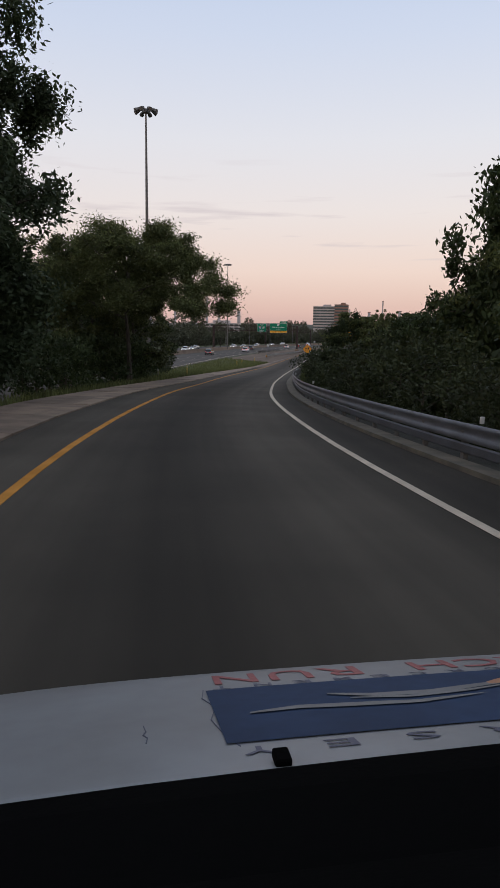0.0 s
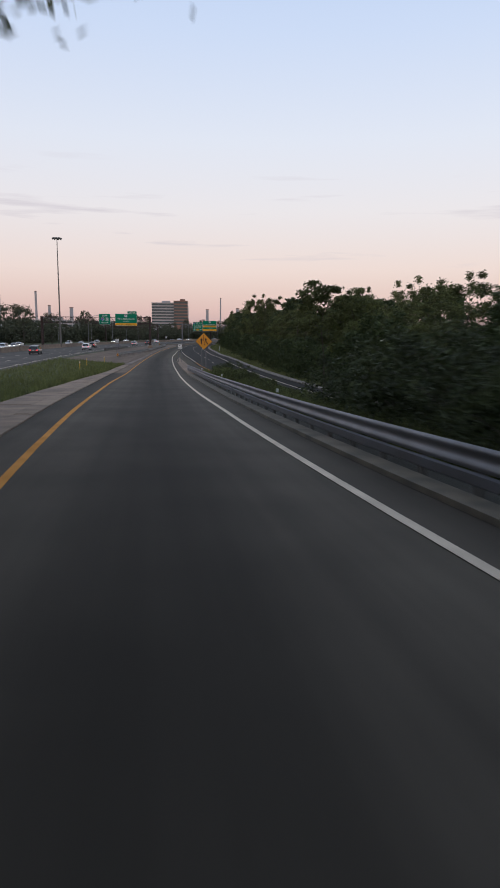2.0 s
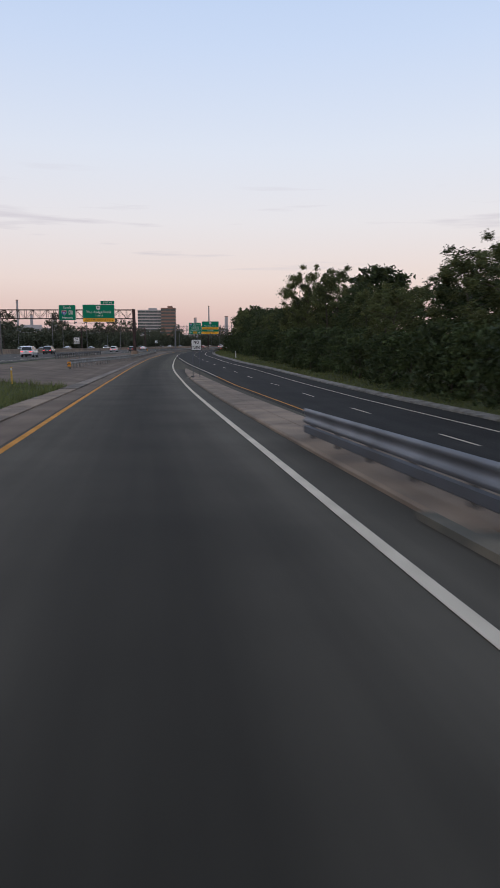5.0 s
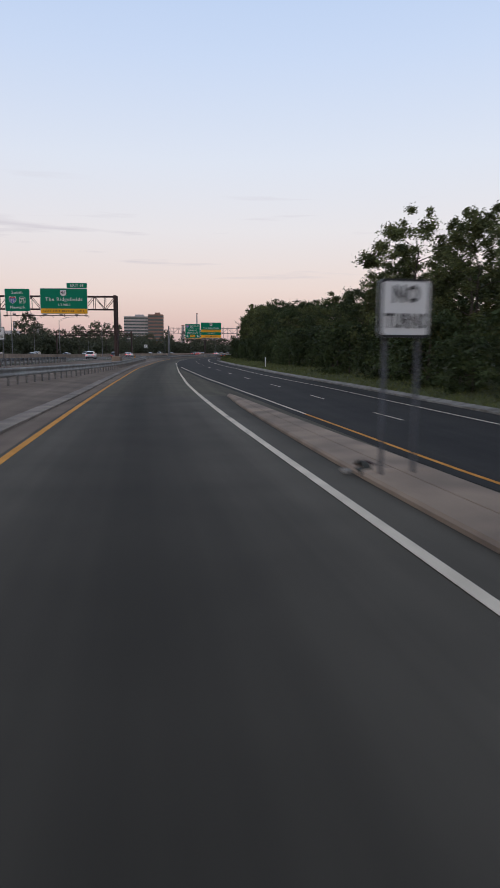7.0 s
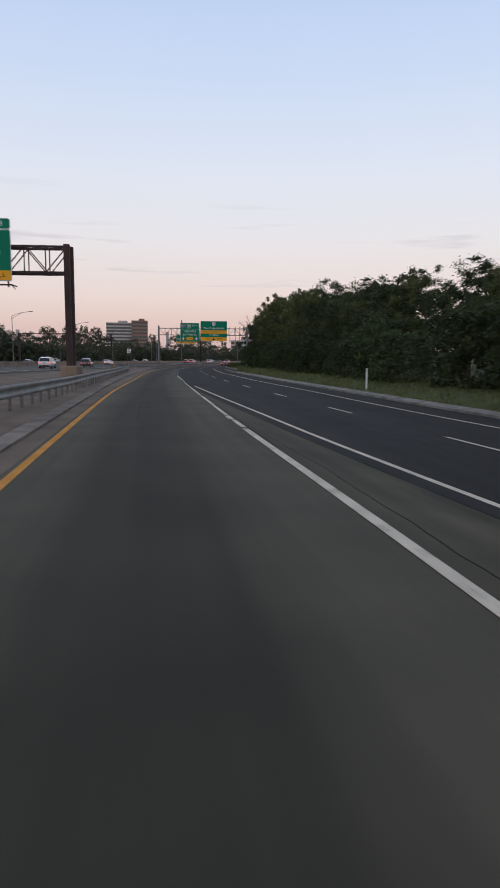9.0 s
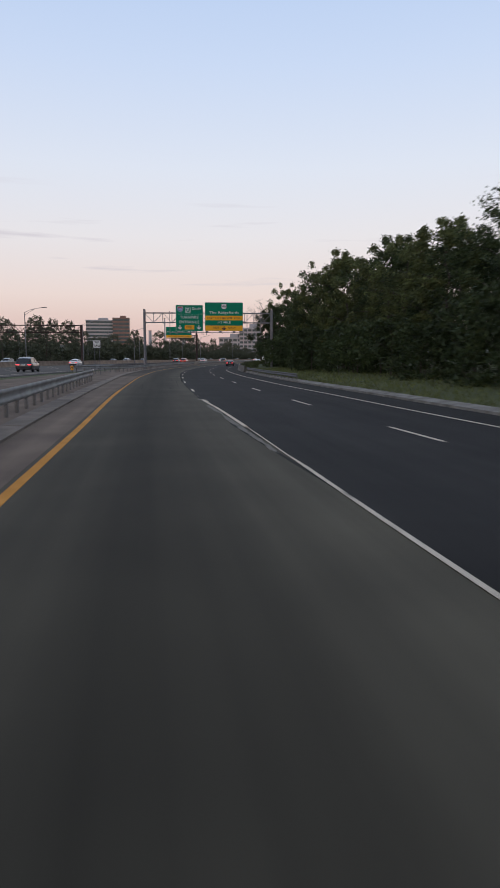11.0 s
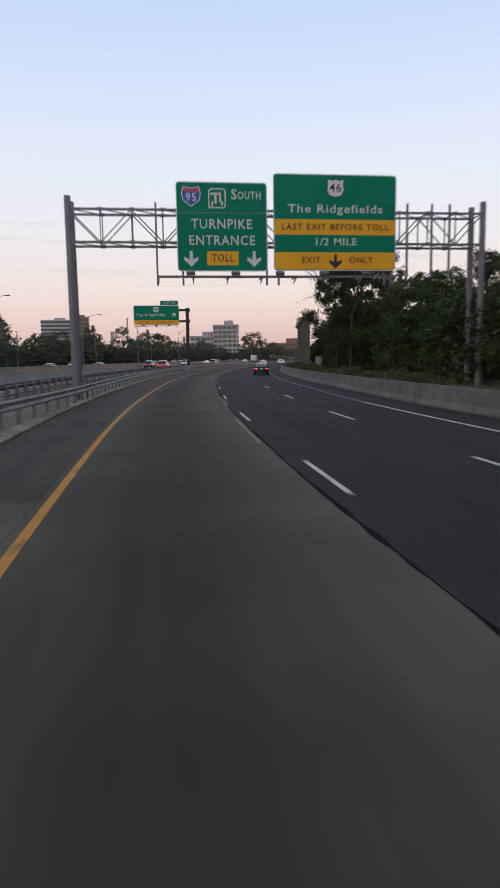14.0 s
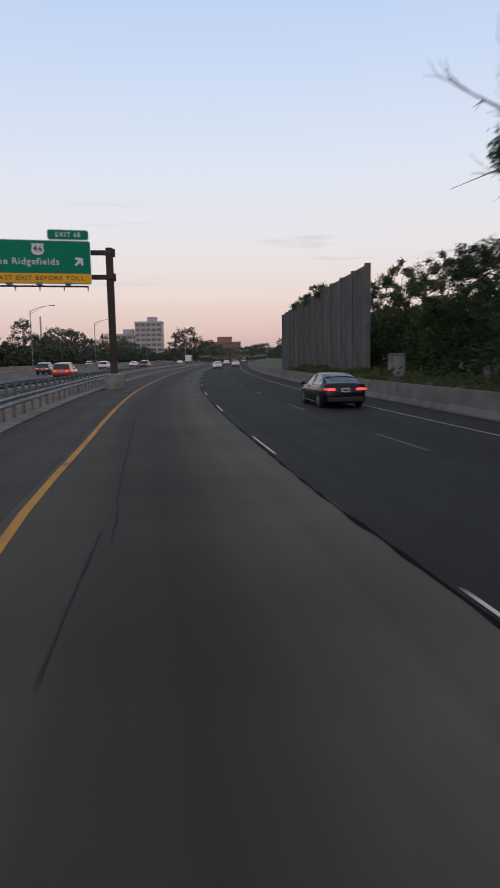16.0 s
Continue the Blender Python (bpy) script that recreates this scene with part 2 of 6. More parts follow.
M_BLUE = material("route_shield_blue", (0.03, 0.09, 0.36), rough=0.45, var=0.08)
M_RED = material("route_shield_red", (0.42, 0.05, 0.05), rough=0.45, var=0.08)
M_ALU = material("sign_back_aluminium", (0.42, 0.43, 0.44), rough=0.5, metal=0.7, var=0.15, scale=1.0)
M_BARK = material("tree_bark", (0.085, 0.068, 0.052), rough=0.95, var=0.35, scale=2.5, fine=18, bump=0.6, dist=0.03)
M_DEAD = material("dead_grey_wood", (0.16, 0.14, 0.125), rough=0.95, var=0.3, scale=2.5, fine=18, bump=0.5, dist=0.02)
M_WALL = material("grey_noise_wall_concrete", (0.135, 0.122, 0.112), rough=0.92, var=0.3, scale=0.6, fine=25, second=(0.09, 0.082, 0.077), per_object=0.1)
M_TYRE = material("tyre_rubber", (0.016, 0.016, 0.017), rough=0.85, var=0.2)
M_RIM = material("alloy_rim", (0.42, 0.42, 0.44), rough=0.35, metal=0.9, var=0.1)
M_GLASSD = material("tinted_car_glass", (0.012, 0.014, 0.016), rough=0.06, spec=0.7, var=0.05, bump=0)
M_TAIL = material("lit_tail_lamp", (0.5, 0.01, 0.012), rough=0.25, var=0.1, bump=0, emit=((1.0, 0.05, 0.06), 2.2))
M_TAILOFF = material("unlit_tail_lamp", (0.28, 0.012, 0.014), rough=0.25, var=0.1, bump=0)
M_HEAD = material("headlamp_lens", (0.6, 0.6, 0.6), rough=0.15, var=0.1, bump=0)
M_PLATE = material("pale_number_plate", (0.6, 0.6, 0.55), rough=0.5, var=0.08)
M_TRIM = material("black_plastic_trim", (0.018, 0.018, 0.019), rough=0.6, var=0.2, scale=4, fine=60)


def leaf_material(name, a, b_):
    """Leaves: tone by leaf clump and a little light through the blade."""
    m = bpy.data.materials.new(name)
    m.use_nodes = True
    n, l = m.node_tree.nodes, m.node_tree.links
    p = n["Principled BSDF"]
    p.inputs["Roughness"].default_value, p.inputs["Specular IOR Level"].default_value = 0.65, 0.25
    geo, oi = n.new("ShaderNodeNewGeometry"), n.new("ShaderNodeObjectInfo")
    mix = n.new("ShaderNodeMix")
    mix.data_type = "RGBA"
    mix.inputs["A"].default_value, mix.inputs["B"].default_value = (*a, 1), (*b_, 1)
    l.new(geo.outputs["Random Per Island"], mix.inputs["Factor"])
    mr = n.new("ShaderNodeMapRange")
    mr.inputs["To Min"].default_value, mr.inputs["To Max"].default_value = 0.75, 1.2
    l.new(oi.outputs["Random"], mr.inputs["Value"])
    mm = n.new("ShaderNodeMix")
    mm.data_type, mm.blend_type = "RGBA", "MULTIPLY"
    mm.inputs["Factor"].default_value = 1.0
    l.new(mix.outputs["Result"], mm.inputs["A"])
    l.new(mr.outputs[0], mm.inputs["B"])
    tc, cn, cr, cm = n.new("ShaderNodeTexCoord"), n.new("ShaderNodeTexNoise"), n.new("ShaderNodeMapRange"), n.new("ShaderNodeMix")
    cn.inputs["Scale"].default_value, cn.inputs["Detail"].default_value = 0.8, 2
    l.new(tc.outputs["Object"], cn.inputs["Vector"])
    cr.inputs["From Min"].default_value, cr.inputs["From Max"].default_value = 0.35, 0.65
    cr.inputs["To Min"].default_value, cr.inputs["To Max"].default_value = 0.7, 1.35
    l.new(cn.outputs["Fac"], cr.inputs["Value"])
    cm.data_type, cm.blend_type = "RGBA", "MULTIPLY"
    cm.inputs["Factor"].default_value = 1.0
    l.new(mm.outputs["Result"], cm.inputs["A"])
    l.new(cr.outputs[0], cm.inputs["B"])
    mm = cm
    l.new(mm.outputs["Result"], p.inputs["Base Color"])
    tr = n.new("ShaderNodeBsdfTranslucent")
    l.new(mm.outputs["Result"], tr.inputs["Color"])
    ms = n.new("ShaderNodeMixShader")
    ms.inputs[0].default_value = 0.22
    out = n["Material Output"]
    l.new(p.outputs[0], ms.inputs[1])
    l.new(tr.outputs[0], ms.inputs[2])
    l.new(ms.outputs[0], out.inputs["Surface"])
    return m


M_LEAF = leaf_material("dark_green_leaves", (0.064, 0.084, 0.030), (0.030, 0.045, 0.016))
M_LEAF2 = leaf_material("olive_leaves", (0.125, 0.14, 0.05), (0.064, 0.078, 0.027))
M_LEAF3 = leaf_material("blue_green_needles", (0.055, 0.074, 0.036), (0.03, 0.044, 0.02))
M_BANK = leaf_material("bank_shrub_leaves", (0.062, 0.074, 0.03), (0.032, 0.042, 0.017))
# Distance haze is put into this leaf colour: paler and greyer than near leaves.
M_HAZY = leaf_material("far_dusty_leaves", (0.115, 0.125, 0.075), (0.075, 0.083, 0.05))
M_BLADE = leaf_material("grass_blades", (0.14, 0.15, 0.05), (0.088, 0.102, 0.034))

# ---------------------------------------------------------------- plan


def curve(*knots, flat=True):
    """A smooth function through (y, value) knots; straight beyond the ends. flat: no overshoot between knots."""
    ys, vs = np.array([k[0] for k in knots], float), np.array([k[1] for k in knots], float)
    d = np.diff(vs) / np.diff(ys)
    tan = np.empty(len(ys))
    tan[0], tan[-1] = d[0], d[-1]
    for i in range(1, len(ys) - 1):
        h0, h1 = ys[i] - ys[i - 1], ys[i + 1] - ys[i]
        if flat and d[i - 1] * d[i] <= 0:
            tan[i] = 0.0
        elif flat:
            tan[i] = (3 * h0 + 3 * h1) / ((2 * h1 + h0) / d[i - 1] + (h1 + 2 * h0) / d[i])
        else:
            tan[i] = (d[i - 1] * h1 + d[i] * h0) / (h0 + h1)

    def f(y):
        if y <= ys[0]:
            return float(vs[0] + tan[0] * (y - ys[0]))
        if y >= ys[-1]:
            return float(vs[-1] + tan[-1] * (y - ys[-1]))
        i = int(np.searchsorted(ys, y)) - 1
        h = ys[i + 1] - ys[i]
        u = (y - ys[i]) / h
        return float((2 * u**3 - 3 * u**2 + 1) * vs[i] + (u**3 - 2 * u**2 + u) * h * tan[i] + (3 * u**2 - 2 * u**3) * vs[i + 1] + (u**3 - u**2) * h * tan[i + 1])

    return f


def lerp(*knots):
    ys, vs = [k[0] for k in knots], [k[1] for k in knots]
    return lambda y: float(np.interp(y, ys, vs))


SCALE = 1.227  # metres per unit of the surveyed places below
DATUM = -0.46


def placed(x, y, z=0.0, turn=0.0):
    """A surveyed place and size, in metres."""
    return pose(SCALE * x, SCALE * y, SCALE * z + DATUM, 0, 0, turn) @ Matrix.Scale(SCALE, 4)


# the drive line of the ramp, and offsets to the right of it, by y
LINE = curve((-147.2, 80.98), (-49.1, 30.06), (-12.3, 13.37), (8.2, 4.71), (24.8, -1.62), (41.2, -6.22), (57.7, -9.29), (74.2, -12), (90.7, -14.45), (107.2, -16.98),
             (123.7, -19.47), (156.7, -24.42), (189.7, -28.92), (222.6, -32.52), (255.6, -35.55), (288.6, -38), (321.6, -39.69), (338, -40.41), (354.6, -40.59),
             (371, -40.37), (387.5, -39.51), (398.9, -38.66), (420.5, -36.69), (439.8, -34.23), (458.9, -31.04), (481, -26.87), (508, -21.35), (549.7, -11.66),
             (618.4, 5.52), (687.1, 23.31), (824.5, 61.35), (1236.8, 179.14), (2748.5, 604.91), flat=False)
ZRAMP = curve((-147.2, 8.83), (-49.1, 7.06), (8.2, 5.03), (41.2, 3.84), (74.2, 2.56), (107.2, 1.45), (140.1, 0.64), (173.1, 0.18), (206.1, 0.04), (233.1, 0),
             (2748.5, 0))
ZRIGHT = lerp((-153.6, -0.8), (131, -0.8), (167.8, -0.85), (207.1, -0.62), (236.5, -0.34), (275.8, -0.12), (298, 0.0), (2742.1, 0.0))
ZLEFT = lerp((-147.2, 1.87), (122.7, 1.38), (184.1, 1.14), (274.8, 0.77), (355.8, 0.28), (466.3, 0.25), (2748.5, 0.2))
YELLOW = curve((-74, -2.5), (10, -2.45), (15, -2.38), (19, -2.28), (24, -2.1), (36, -1.9), (50, -2.0), (56, -2.2), (69, -2.75), (86, -3.3), (91, -3.4), (105, -3.5), (116, -3.35), (126, -3.2), (148, -3.0),
               (166, -2.82), (175, -2.65), (199, -2.37), (228, -2.27), (250, -2.3), (284, -1.9), (301, -1.97), (324, -1.93), (343, -1.66), (359, -1.66), (376, -1.58), (387, -1.56), (398, -1.57), (408, -1.66), (418, -1.45), (435, -1.4), (2748, -1.4))
DASH = curve((303, 2.45), (320, 2.37), (333, 2.63), (344, 2.75), (353, 2.84), (366, 2.88), (380, 2.93), (391, 2.95), (404, 2.86), (416, 2.97), (440, 3.18), (480, 3.18), (2748, 3.1))
JOINT = curve((-74, 4.6), (0, 4.35), (15, 4.22), (27, 4.1), (38, 3.85), (49, 3.57), (54, 3.39), (59, 3.23), (72, 2.98), (81, 2.83), (87, 2.66), (94, 2.56), (106, 2.52), (121, 2.55), (135, 2.72), (150, 2.83),
              (160, 2.88), (175, 2.98), (195, 2.93), (212, 2.88), (223, 2.96), (239, 2.95), (260, 2.9), (278, 2.8), (287, 2.68), (294, 2.42), (302, 2.32), (312, 2.27), (320, 2.22), (327, 2.34), (333, 2.44), (344, 2.48), (352, 2.47),
              (361, 2.6), (370, 2.71), (378, 2.78), (391, 2.82), (406, 2.78), (418, 2.92), (440, 3.1), (480, 3.1), (2748, 3.0))
GUTIN = curve((-76.3, -4.3), (21.8, -4), (34.1, -3.8), (57.4, -3.67), (91.8, -4.65), (120, -4.8), (142.1, -4.45), (172.8, -3.75), (203, -3.08), (234.1, -3.06), (291.8, -3.5),
             (343.3, -3.97), (414.5, -4.2), (2745.8, -4.2))
GUTOUT = curve((-76.3, -7.2), (29.2, -6.9), (46.4, -6.2), (72.1, -6.6), (90.6, -6.9), (112.6, -6.5), (131, -5.8), (150.7, -5.4), (177.7, -4.3), (205, -3.6), (237.8, -3.62),
             (295.5, -4.3), (337.2, -4.5), (414.5, -4.8), (2745.8, -4.8))
RAIL_R = curve((-74, 8.1), (0, 7.35), (19, 6.5), (31, 5.95), (51, 5.2), (58, 4.92), (82, 4.52), (105, 4.4), (126, 4.3), (138, 4.05))
KERB_R = curve((-74, 7.6), (0, 6.9), (19, 6.08), (24, 5.85), (31, 5.5), (51, 4.78), (55, 4.62), (58, 4.5), (82, 4.07), (88, 3.95), (105, 3.9), (119, 3.82), (126, 3.7))
LANE_R = curve((-153.6, 48.3), (42.7, 23.5), (91.8, 17.0), (116.3, 14.6), (134.7, 13.4), (167.8, 12.75), (179, 12.5), (194, 11.6), (213, 10.95), (230, 9.8), (251, 8.75), (289, 6.95), (305, 6.5), (325, 6.4), (341, 6.4), (365, 6.34), (390, 6.4), (2748, 6.5))
EDGE_R = curve((-153.6, 52), (42.7, 27.2), (91.8, 20.8), (116.3, 18.0), (134.7, 16.6), (167.8, 15.8), (189, 15.3), (203, 15.0), (216, 14.45), (228, 13.45), (241, 12.5), (262, 11.7), (283, 10.5), (304, 9.7), (316, 9.4), (344, 9.3), (360, 9.18), (371, 9.1), (390, 9.25), (403, 9.15), (415, 9.4), (440, 9.6), (2748, 9.8))
LEFT_R = curve((-153.6, 44.5), (42.7, 19.5), (91.8, 13.3), (116.3, 11.0), (134.7, 10.2), (160, 9.5), (169, 9.15), (175, 8.8), (180, 8.45), (190, 8.1), (201, 7.6), (207, 7.3), (211, 7.0), (220, 6.4), (227, 5.85), (235, 5.3), (241, 5.0), (254, 4.28), (269, 3.47), (284, 2.92))
RAIL_L1 = curve((189, -8.15), (197.3, -7.7), (212, -6.6), (228, -5.5), (241.5, -4.85), (253.7, -4.55), (280.7, -4.6), (318.8, -5.3))
RAIL_L2 = curve((342, -10.1), (349, -7.8), (356, -6.2), (364, -5.0), (376, -4.45), (390, -4.62), (404, -4.8), (424, -5.0), (436, -5.1), (463.6, -5.6), (586.3, -5.9))
HWY_R = lerp((-147.2, -17.18), (122.7, -15.95), (184.1, -15.34), (245.4, -14.11), (321.5, -11.66), (368.1, -9.29), (490.8, -8.86), (2748.5, -8.86))
TREES_R = lerp((-73.6, 14.72), (0, 14.72), (50, 15.0), (62, 15.5), (70, 28.5), (92, 27.4), (116, 26), (135, 25), (160, 24.8), (208, 24), (258, 23), (307, 22), (335, 20.8), (362, 20.8),
             (392.6, 21.5), (441.7, 20.61), (515.3, 22.09), (2748.5, 36.81))
TREE_H = lerp((-73.6, 16.78), (34.4, 15.55), (41.7, 11.87), (49.1, 8.43), (62, 9), (72, 10), (98, 10.6), (122.7, 11.6), (139, 12), (153, 12.6), (172, 11.6), (186, 10.8), (200, 10.8),
             (206, 11.5), (211, 13.4), (218, 16), (228, 15.6), (234, 12.3), (248, 11.9), (253, 9.6), (263, 9.7), (275, 10.8), (290, 10.8), (300, 12.0), (312, 14), (322, 13.2), (335, 14.5),
             (343, 15.8), (350, 17), (360, 17), (367, 14), (374, 11.5), (380, 10.15), (417.2, 10.15), (431.9, 9.42), (515.3, 10.03))
ISL_L = lerp((125, 3.65), (160, 3.75), (176, 3.8), (190, 4.0), (197.0, 4.24))
ISL_R = lerp((125, 5.3), (166, 5.2), (176, 5.09), (191, 4.68), (193.5, 4.6), (197.0, 4.4))


def right_left(y):
    return LEFT_R(y) if y < 284 else JOINT(y)


def ramp_right(y):
    """The ramp's paved edge: the kerb under the rail, then the island, then the joint."""
    return KERB_R(y) if y < 125 else ISL_L(y) if y < 197.0 else JOINT(y)


def ground_knots(y):
    """(offset, height) across the land at y."""
    zr, zl, zR = ZRAMP(y), ZLEFT(y), ZRIGHT(y)
    far = max(0.0, min(1.0, (y - 600) / 600))
    gi, go = GUTIN(y), GUTOUT(y)
    rr, ll, ee = ramp_right(y), right_left(y), EDGE_R(y)
    inner = rr + 1.7 if y < 125 else ISL_R(y) + 0.12 if y < 197.0 else rr
    ll = max(ll, inner + 0.05)
    hw = min(HWY_R(y), go - 1.5)
    raw = [(-3000, zl + 6), (-165, zl + 2.5), (-84, zl + 0.4), (-62, zl), (hw - 0.8, zl), (go - 0.4, zr), (gi, zr), (rr, zr), (inner, zr), (ll - 0.6, zR),
            (max(ee + 2.4, ll + 0.5), zR - 0.05), (max(ee + 4.5, ll + 2), zR + 0.3), (max(ee + 17, 41), zR + 1.6), (160, zR + 3), (3000, zR + 8)]
    out = [raw[0]]
    for o, z in raw[1:]:
        out.append((max(o, out[-1][0] + 0.05), z))
    return out


def gz(x, y):
    k = ground_knots(y)
    return float(np.interp(x - LINE(y), [a for a, _ in k], [b for _, b in k]))


def at(o, y, up=0.0):
    """The place at an offset from the drive line, on the ground."""
    x = LINE(y) + o
    return Vector((x, y, gz(x, y) + up))


def heading(y):
    """Degrees by which the road points to the left of +y."""
    return math.degrees(math.atan2(-(LINE(y + 1) - LINE(y - 1)), 2))


def stations(y0, y1, step=3.0):
    n = max(1, int(math.ceil((y1 - y0) / step)))
    return [y0 + (y1 - y0) * i / n for i in range(n + 1)]

# ---------------------------------------------------------------- building blocks


def mesh_object(name, bm, mat, smooth=False):
    me = bpy.data.meshes.new(name)
    bm.normal_update()
    bm.to_mesh(me)
    bm.free()
    for m in (mat if isinstance(mat, (list, tuple)) else [mat]):
        me.materials.append(m)
    if smooth:
        for p in me.polygons:
            p.use_smooth = True
    return new(name, me)


def thing(name, label, category, m=None, group="", kind=""):
    """An empty at the base of a thing."""
    ob = new(name)
    ob.empty_display_size = 0.2
    if m is not None:
        ob.matrix_world = m
    return tagged(ob, label, category, group, kind)


def part(name, bm, mat, parent, label="", smooth=False, m=None):
    ob = mesh_object(name, bm, mat, smooth)
    ob.parent = parent
    if m is not None:
        ob.matrix_local = m
    if label:
        ob["label"] = label
    return ob


def same_part(name, source, parent, m):
    """A further piece on the mesh of source."""
    ob = new(name, source.data)
    ob.parent = parent
    ob.matrix_local = m
    return ob


def box(bm, c, s, rot=None, bevel=0.0):
    m = Matrix.Translation(c) @ (rot or Matrix.Identity(4)) @ Matrix.Diagonal((*s, 1))
    r = bmesh.ops.create_cube(bm, size=1.0, matrix=m)
    if bevel:
        es = list({e for v in r["verts"] for e in v.link_edges})
        bmesh.ops.bevel(bm, geom=es, offset=bevel, segments=1, affect="EDGES")
    return bm


def rod(bm, a, b, r0, r1=None, n=8):
    a, b = Vector(a), Vector(b)
    d = b - a
    q = d.to_track_quat("Z", "Y").to_matrix().to_4x4()
    bmesh.ops.create_cone(bm, cap_ends=True, segments=n, radius1=r0, radius2=r0 if r1 is None else r1, depth=d.length, matrix=Matrix.Translation((a + b) / 2) @ q)
    return bm


def bar(bm, a, b, w, h=None):
    """A square bar from a to b."""
    a, b = Vector(a), Vector(b)
    d = b - a
    q = d.to_track_quat("Z", "Y").to_matrix().to_4x4()
    bmesh.ops.create_cube(bm, size=1.0, matrix=Matrix.Translation((a + b) / 2) @ q @ Matrix.Diagonal((w, h or w, d.length, 1)))
    return bm


def ribbon(name, y0, y1, left, right, mat, lift, thick=0.06, step=3.0, label="", category="", kind="structure", parent=None, cuts=()):
    """A paved strip that lies on the land between two offset functions, with a top, sides and thickness."""
    bm = bmesh.new()
    uvl = bm.loops.layers.uv.new("UVMap")
    rows = []
    for y in stations(y0, y1, step):
        a, b = left(y), right(y)
        if b - a < 0.02:
            b = a + 0.02
        os_ = sorted({a, b, *[k for k, _ in ground_knots(y) if a + 0.02 < k < b - 0.02]}) if cuts == "land" else [a + (b - a) * i / 4 for i in range(5)]
        top = [(at(o, y, lift), o) for o in os_]
        rows.append((y, top))
    tops = [[(bm.verts.new(p), o, y) for p, o in top] for y, top in rows]
    lows = [[bm.verts.new(p - Vector((0, 0, thick))) for p, o in (top[0], top[-1])] for y, top in rows]

    def face(vs, uvs):
        f = bm.faces.new(vs)
        for lp, uv in zip(f.loops, uvs):
            lp[uvl].uv = uv

    for i in range(len(rows) - 1):
        A, B = tops[i], tops[i + 1]
        for j in range(len(A) - 1):
            q = (A[j], A[j + 1], B[j + 1], B[j])
            face([v[0] for v in q], [(v[1], v[2]) for v in q])
        for e, k in ((0, 0), (-1, 1)):
            vs = [A[e][0], B[e][0], lows[i + 1][k], lows[i][k]]
            face(vs if e == 0 else vs[::-1], [(A[e][1], A[e][2])] * 4)
    for i, rev in ((0, False), (len(rows) - 1, True)):
        vs = [v[0] for v in tops[i]][::-1] + [lows[i][0], lows[i][1]]
        face(vs[::-1] if rev else vs, [(0, 0)] * len(vs))
    ob = mesh_object(name, bm, mat)
    if parent:
        ob.parent = parent
    else:
        tagged(ob, label, category, "", kind)
    return ob

# ---------------------------------------------------------------- land and roads
bm = bmesh.new()
ys = stations(-150, 590, 3.0) + [610, 650, 700, 760, 860, 980, 1160, 1400, 1700, 2200, 2900, 3600, 4600]
ys = [-1500, -600, -250] + ys
grid = []
for y in ys:
    x0 = LINE(y)
    row, ks = [], ground_knots(y)
    for (o, z), (o2, z2) in zip(ks, ks[1:] + [ks[-1]]):
        row.append(bm.verts.new((x0 + o, y, z - 0.05)))
    grid.append(row)
for A, B in zip(grid, grid[1:]):
    for j in range(len(A) - 1):
        bm.faces.new((A[j], A[j + 1], B[j + 1], B[j]))
tagged(mesh_object("ground", bm, M_GRASS), "dusk-green rough grass land along the highway", "ground", "", "structure")

ramp = ribbon("ramp_road", -135, 196.9, GUTIN, ramp_right, M_RAMP, 0.0, 0.3, label="worn grey asphalt ramp with dark oil band", category="road")
lower_ramp = ribbon("lower_ramp_road", 196.9, 1100, GUTIN, ramp_right, M_RAMP2, 0.0, 0.3, label="worn brown-grey asphalt lane joining the highway", category="road")
right_road = ribbon("right_road", -135, 2700, lambda y: right_left(y) - (0.55 if y < 284 else 0) + 0.004, lambda y: EDGE_R(y) + (2.2 if y < 357 else 1.9), M_ROAD, 0.004, 0.3, label="newer blue-black asphalt roadway with two lanes", category="road")
gore = ribbon("gore_pavement", 197.0, 286, lambda y: JOINT(y) + 0.004, lambda y: max(right_left(y) - 0.57, JOINT(y) + 0.03), M_GORE, 0.006, 0.2, label="brown worn asphalt gore between two roads", category="pavement")
ribbon("gore_pavement", 126, 197.0, lambda y: ISL_R(y) + 0.13, lambda y: right_left(y) - 0.57, M_GORE, 0.004, 0.2, label="brown worn asphalt slope beside the concrete island", category="pavement")
ribbon("left_shoulder", 163, 1100, lambda y: HWY_R(y) + (1.2 if y > 295 else 0.6), lambda y: GUTOUT(y) - 0.01, M_SHOULDER, 0.0, 0.2, label="tan gritty asphalt shoulder behind the gutter", category="shoulder")
hwy = ribbon("highway", -135, 2700, lambda y: -31.6, HWY_R, M_HWY, 0.0, 0.2, label="wide grey multi-lane highway carriageway", category="road")
far_hwy = ribbon("far_carriageway", -135, 2700, lambda y: -57.0, lambda y: -33.0, M_HWY, 0.0, 0.2, label="grey opposite carriageway beyond the median barrier", category="road")
ribbon("dirt_margin", 352.01, 1100, lambda y: GUTIN(y) + 0.004, lambda y: YELLOW(y) - 0.2 - 0.05 * noise.noise((y * 0.4, 2, 0)), M_MARGIN, 0.0045, 0.1, label="dark gritty asphalt margin outside the yellow line", category="shoulder")
ribbon("dirt_margin", 336.01, 352, lambda y: GUTIN(y) + 0.004, lambda y: YELLOW(y) - 0.2 - 0.05 * noise.noise((y * 0.4, 2, 0)), M_MARGIN2, 0.0045, 0.1, label="brown worn asphalt margin outside the yellow line", category="shoulder")
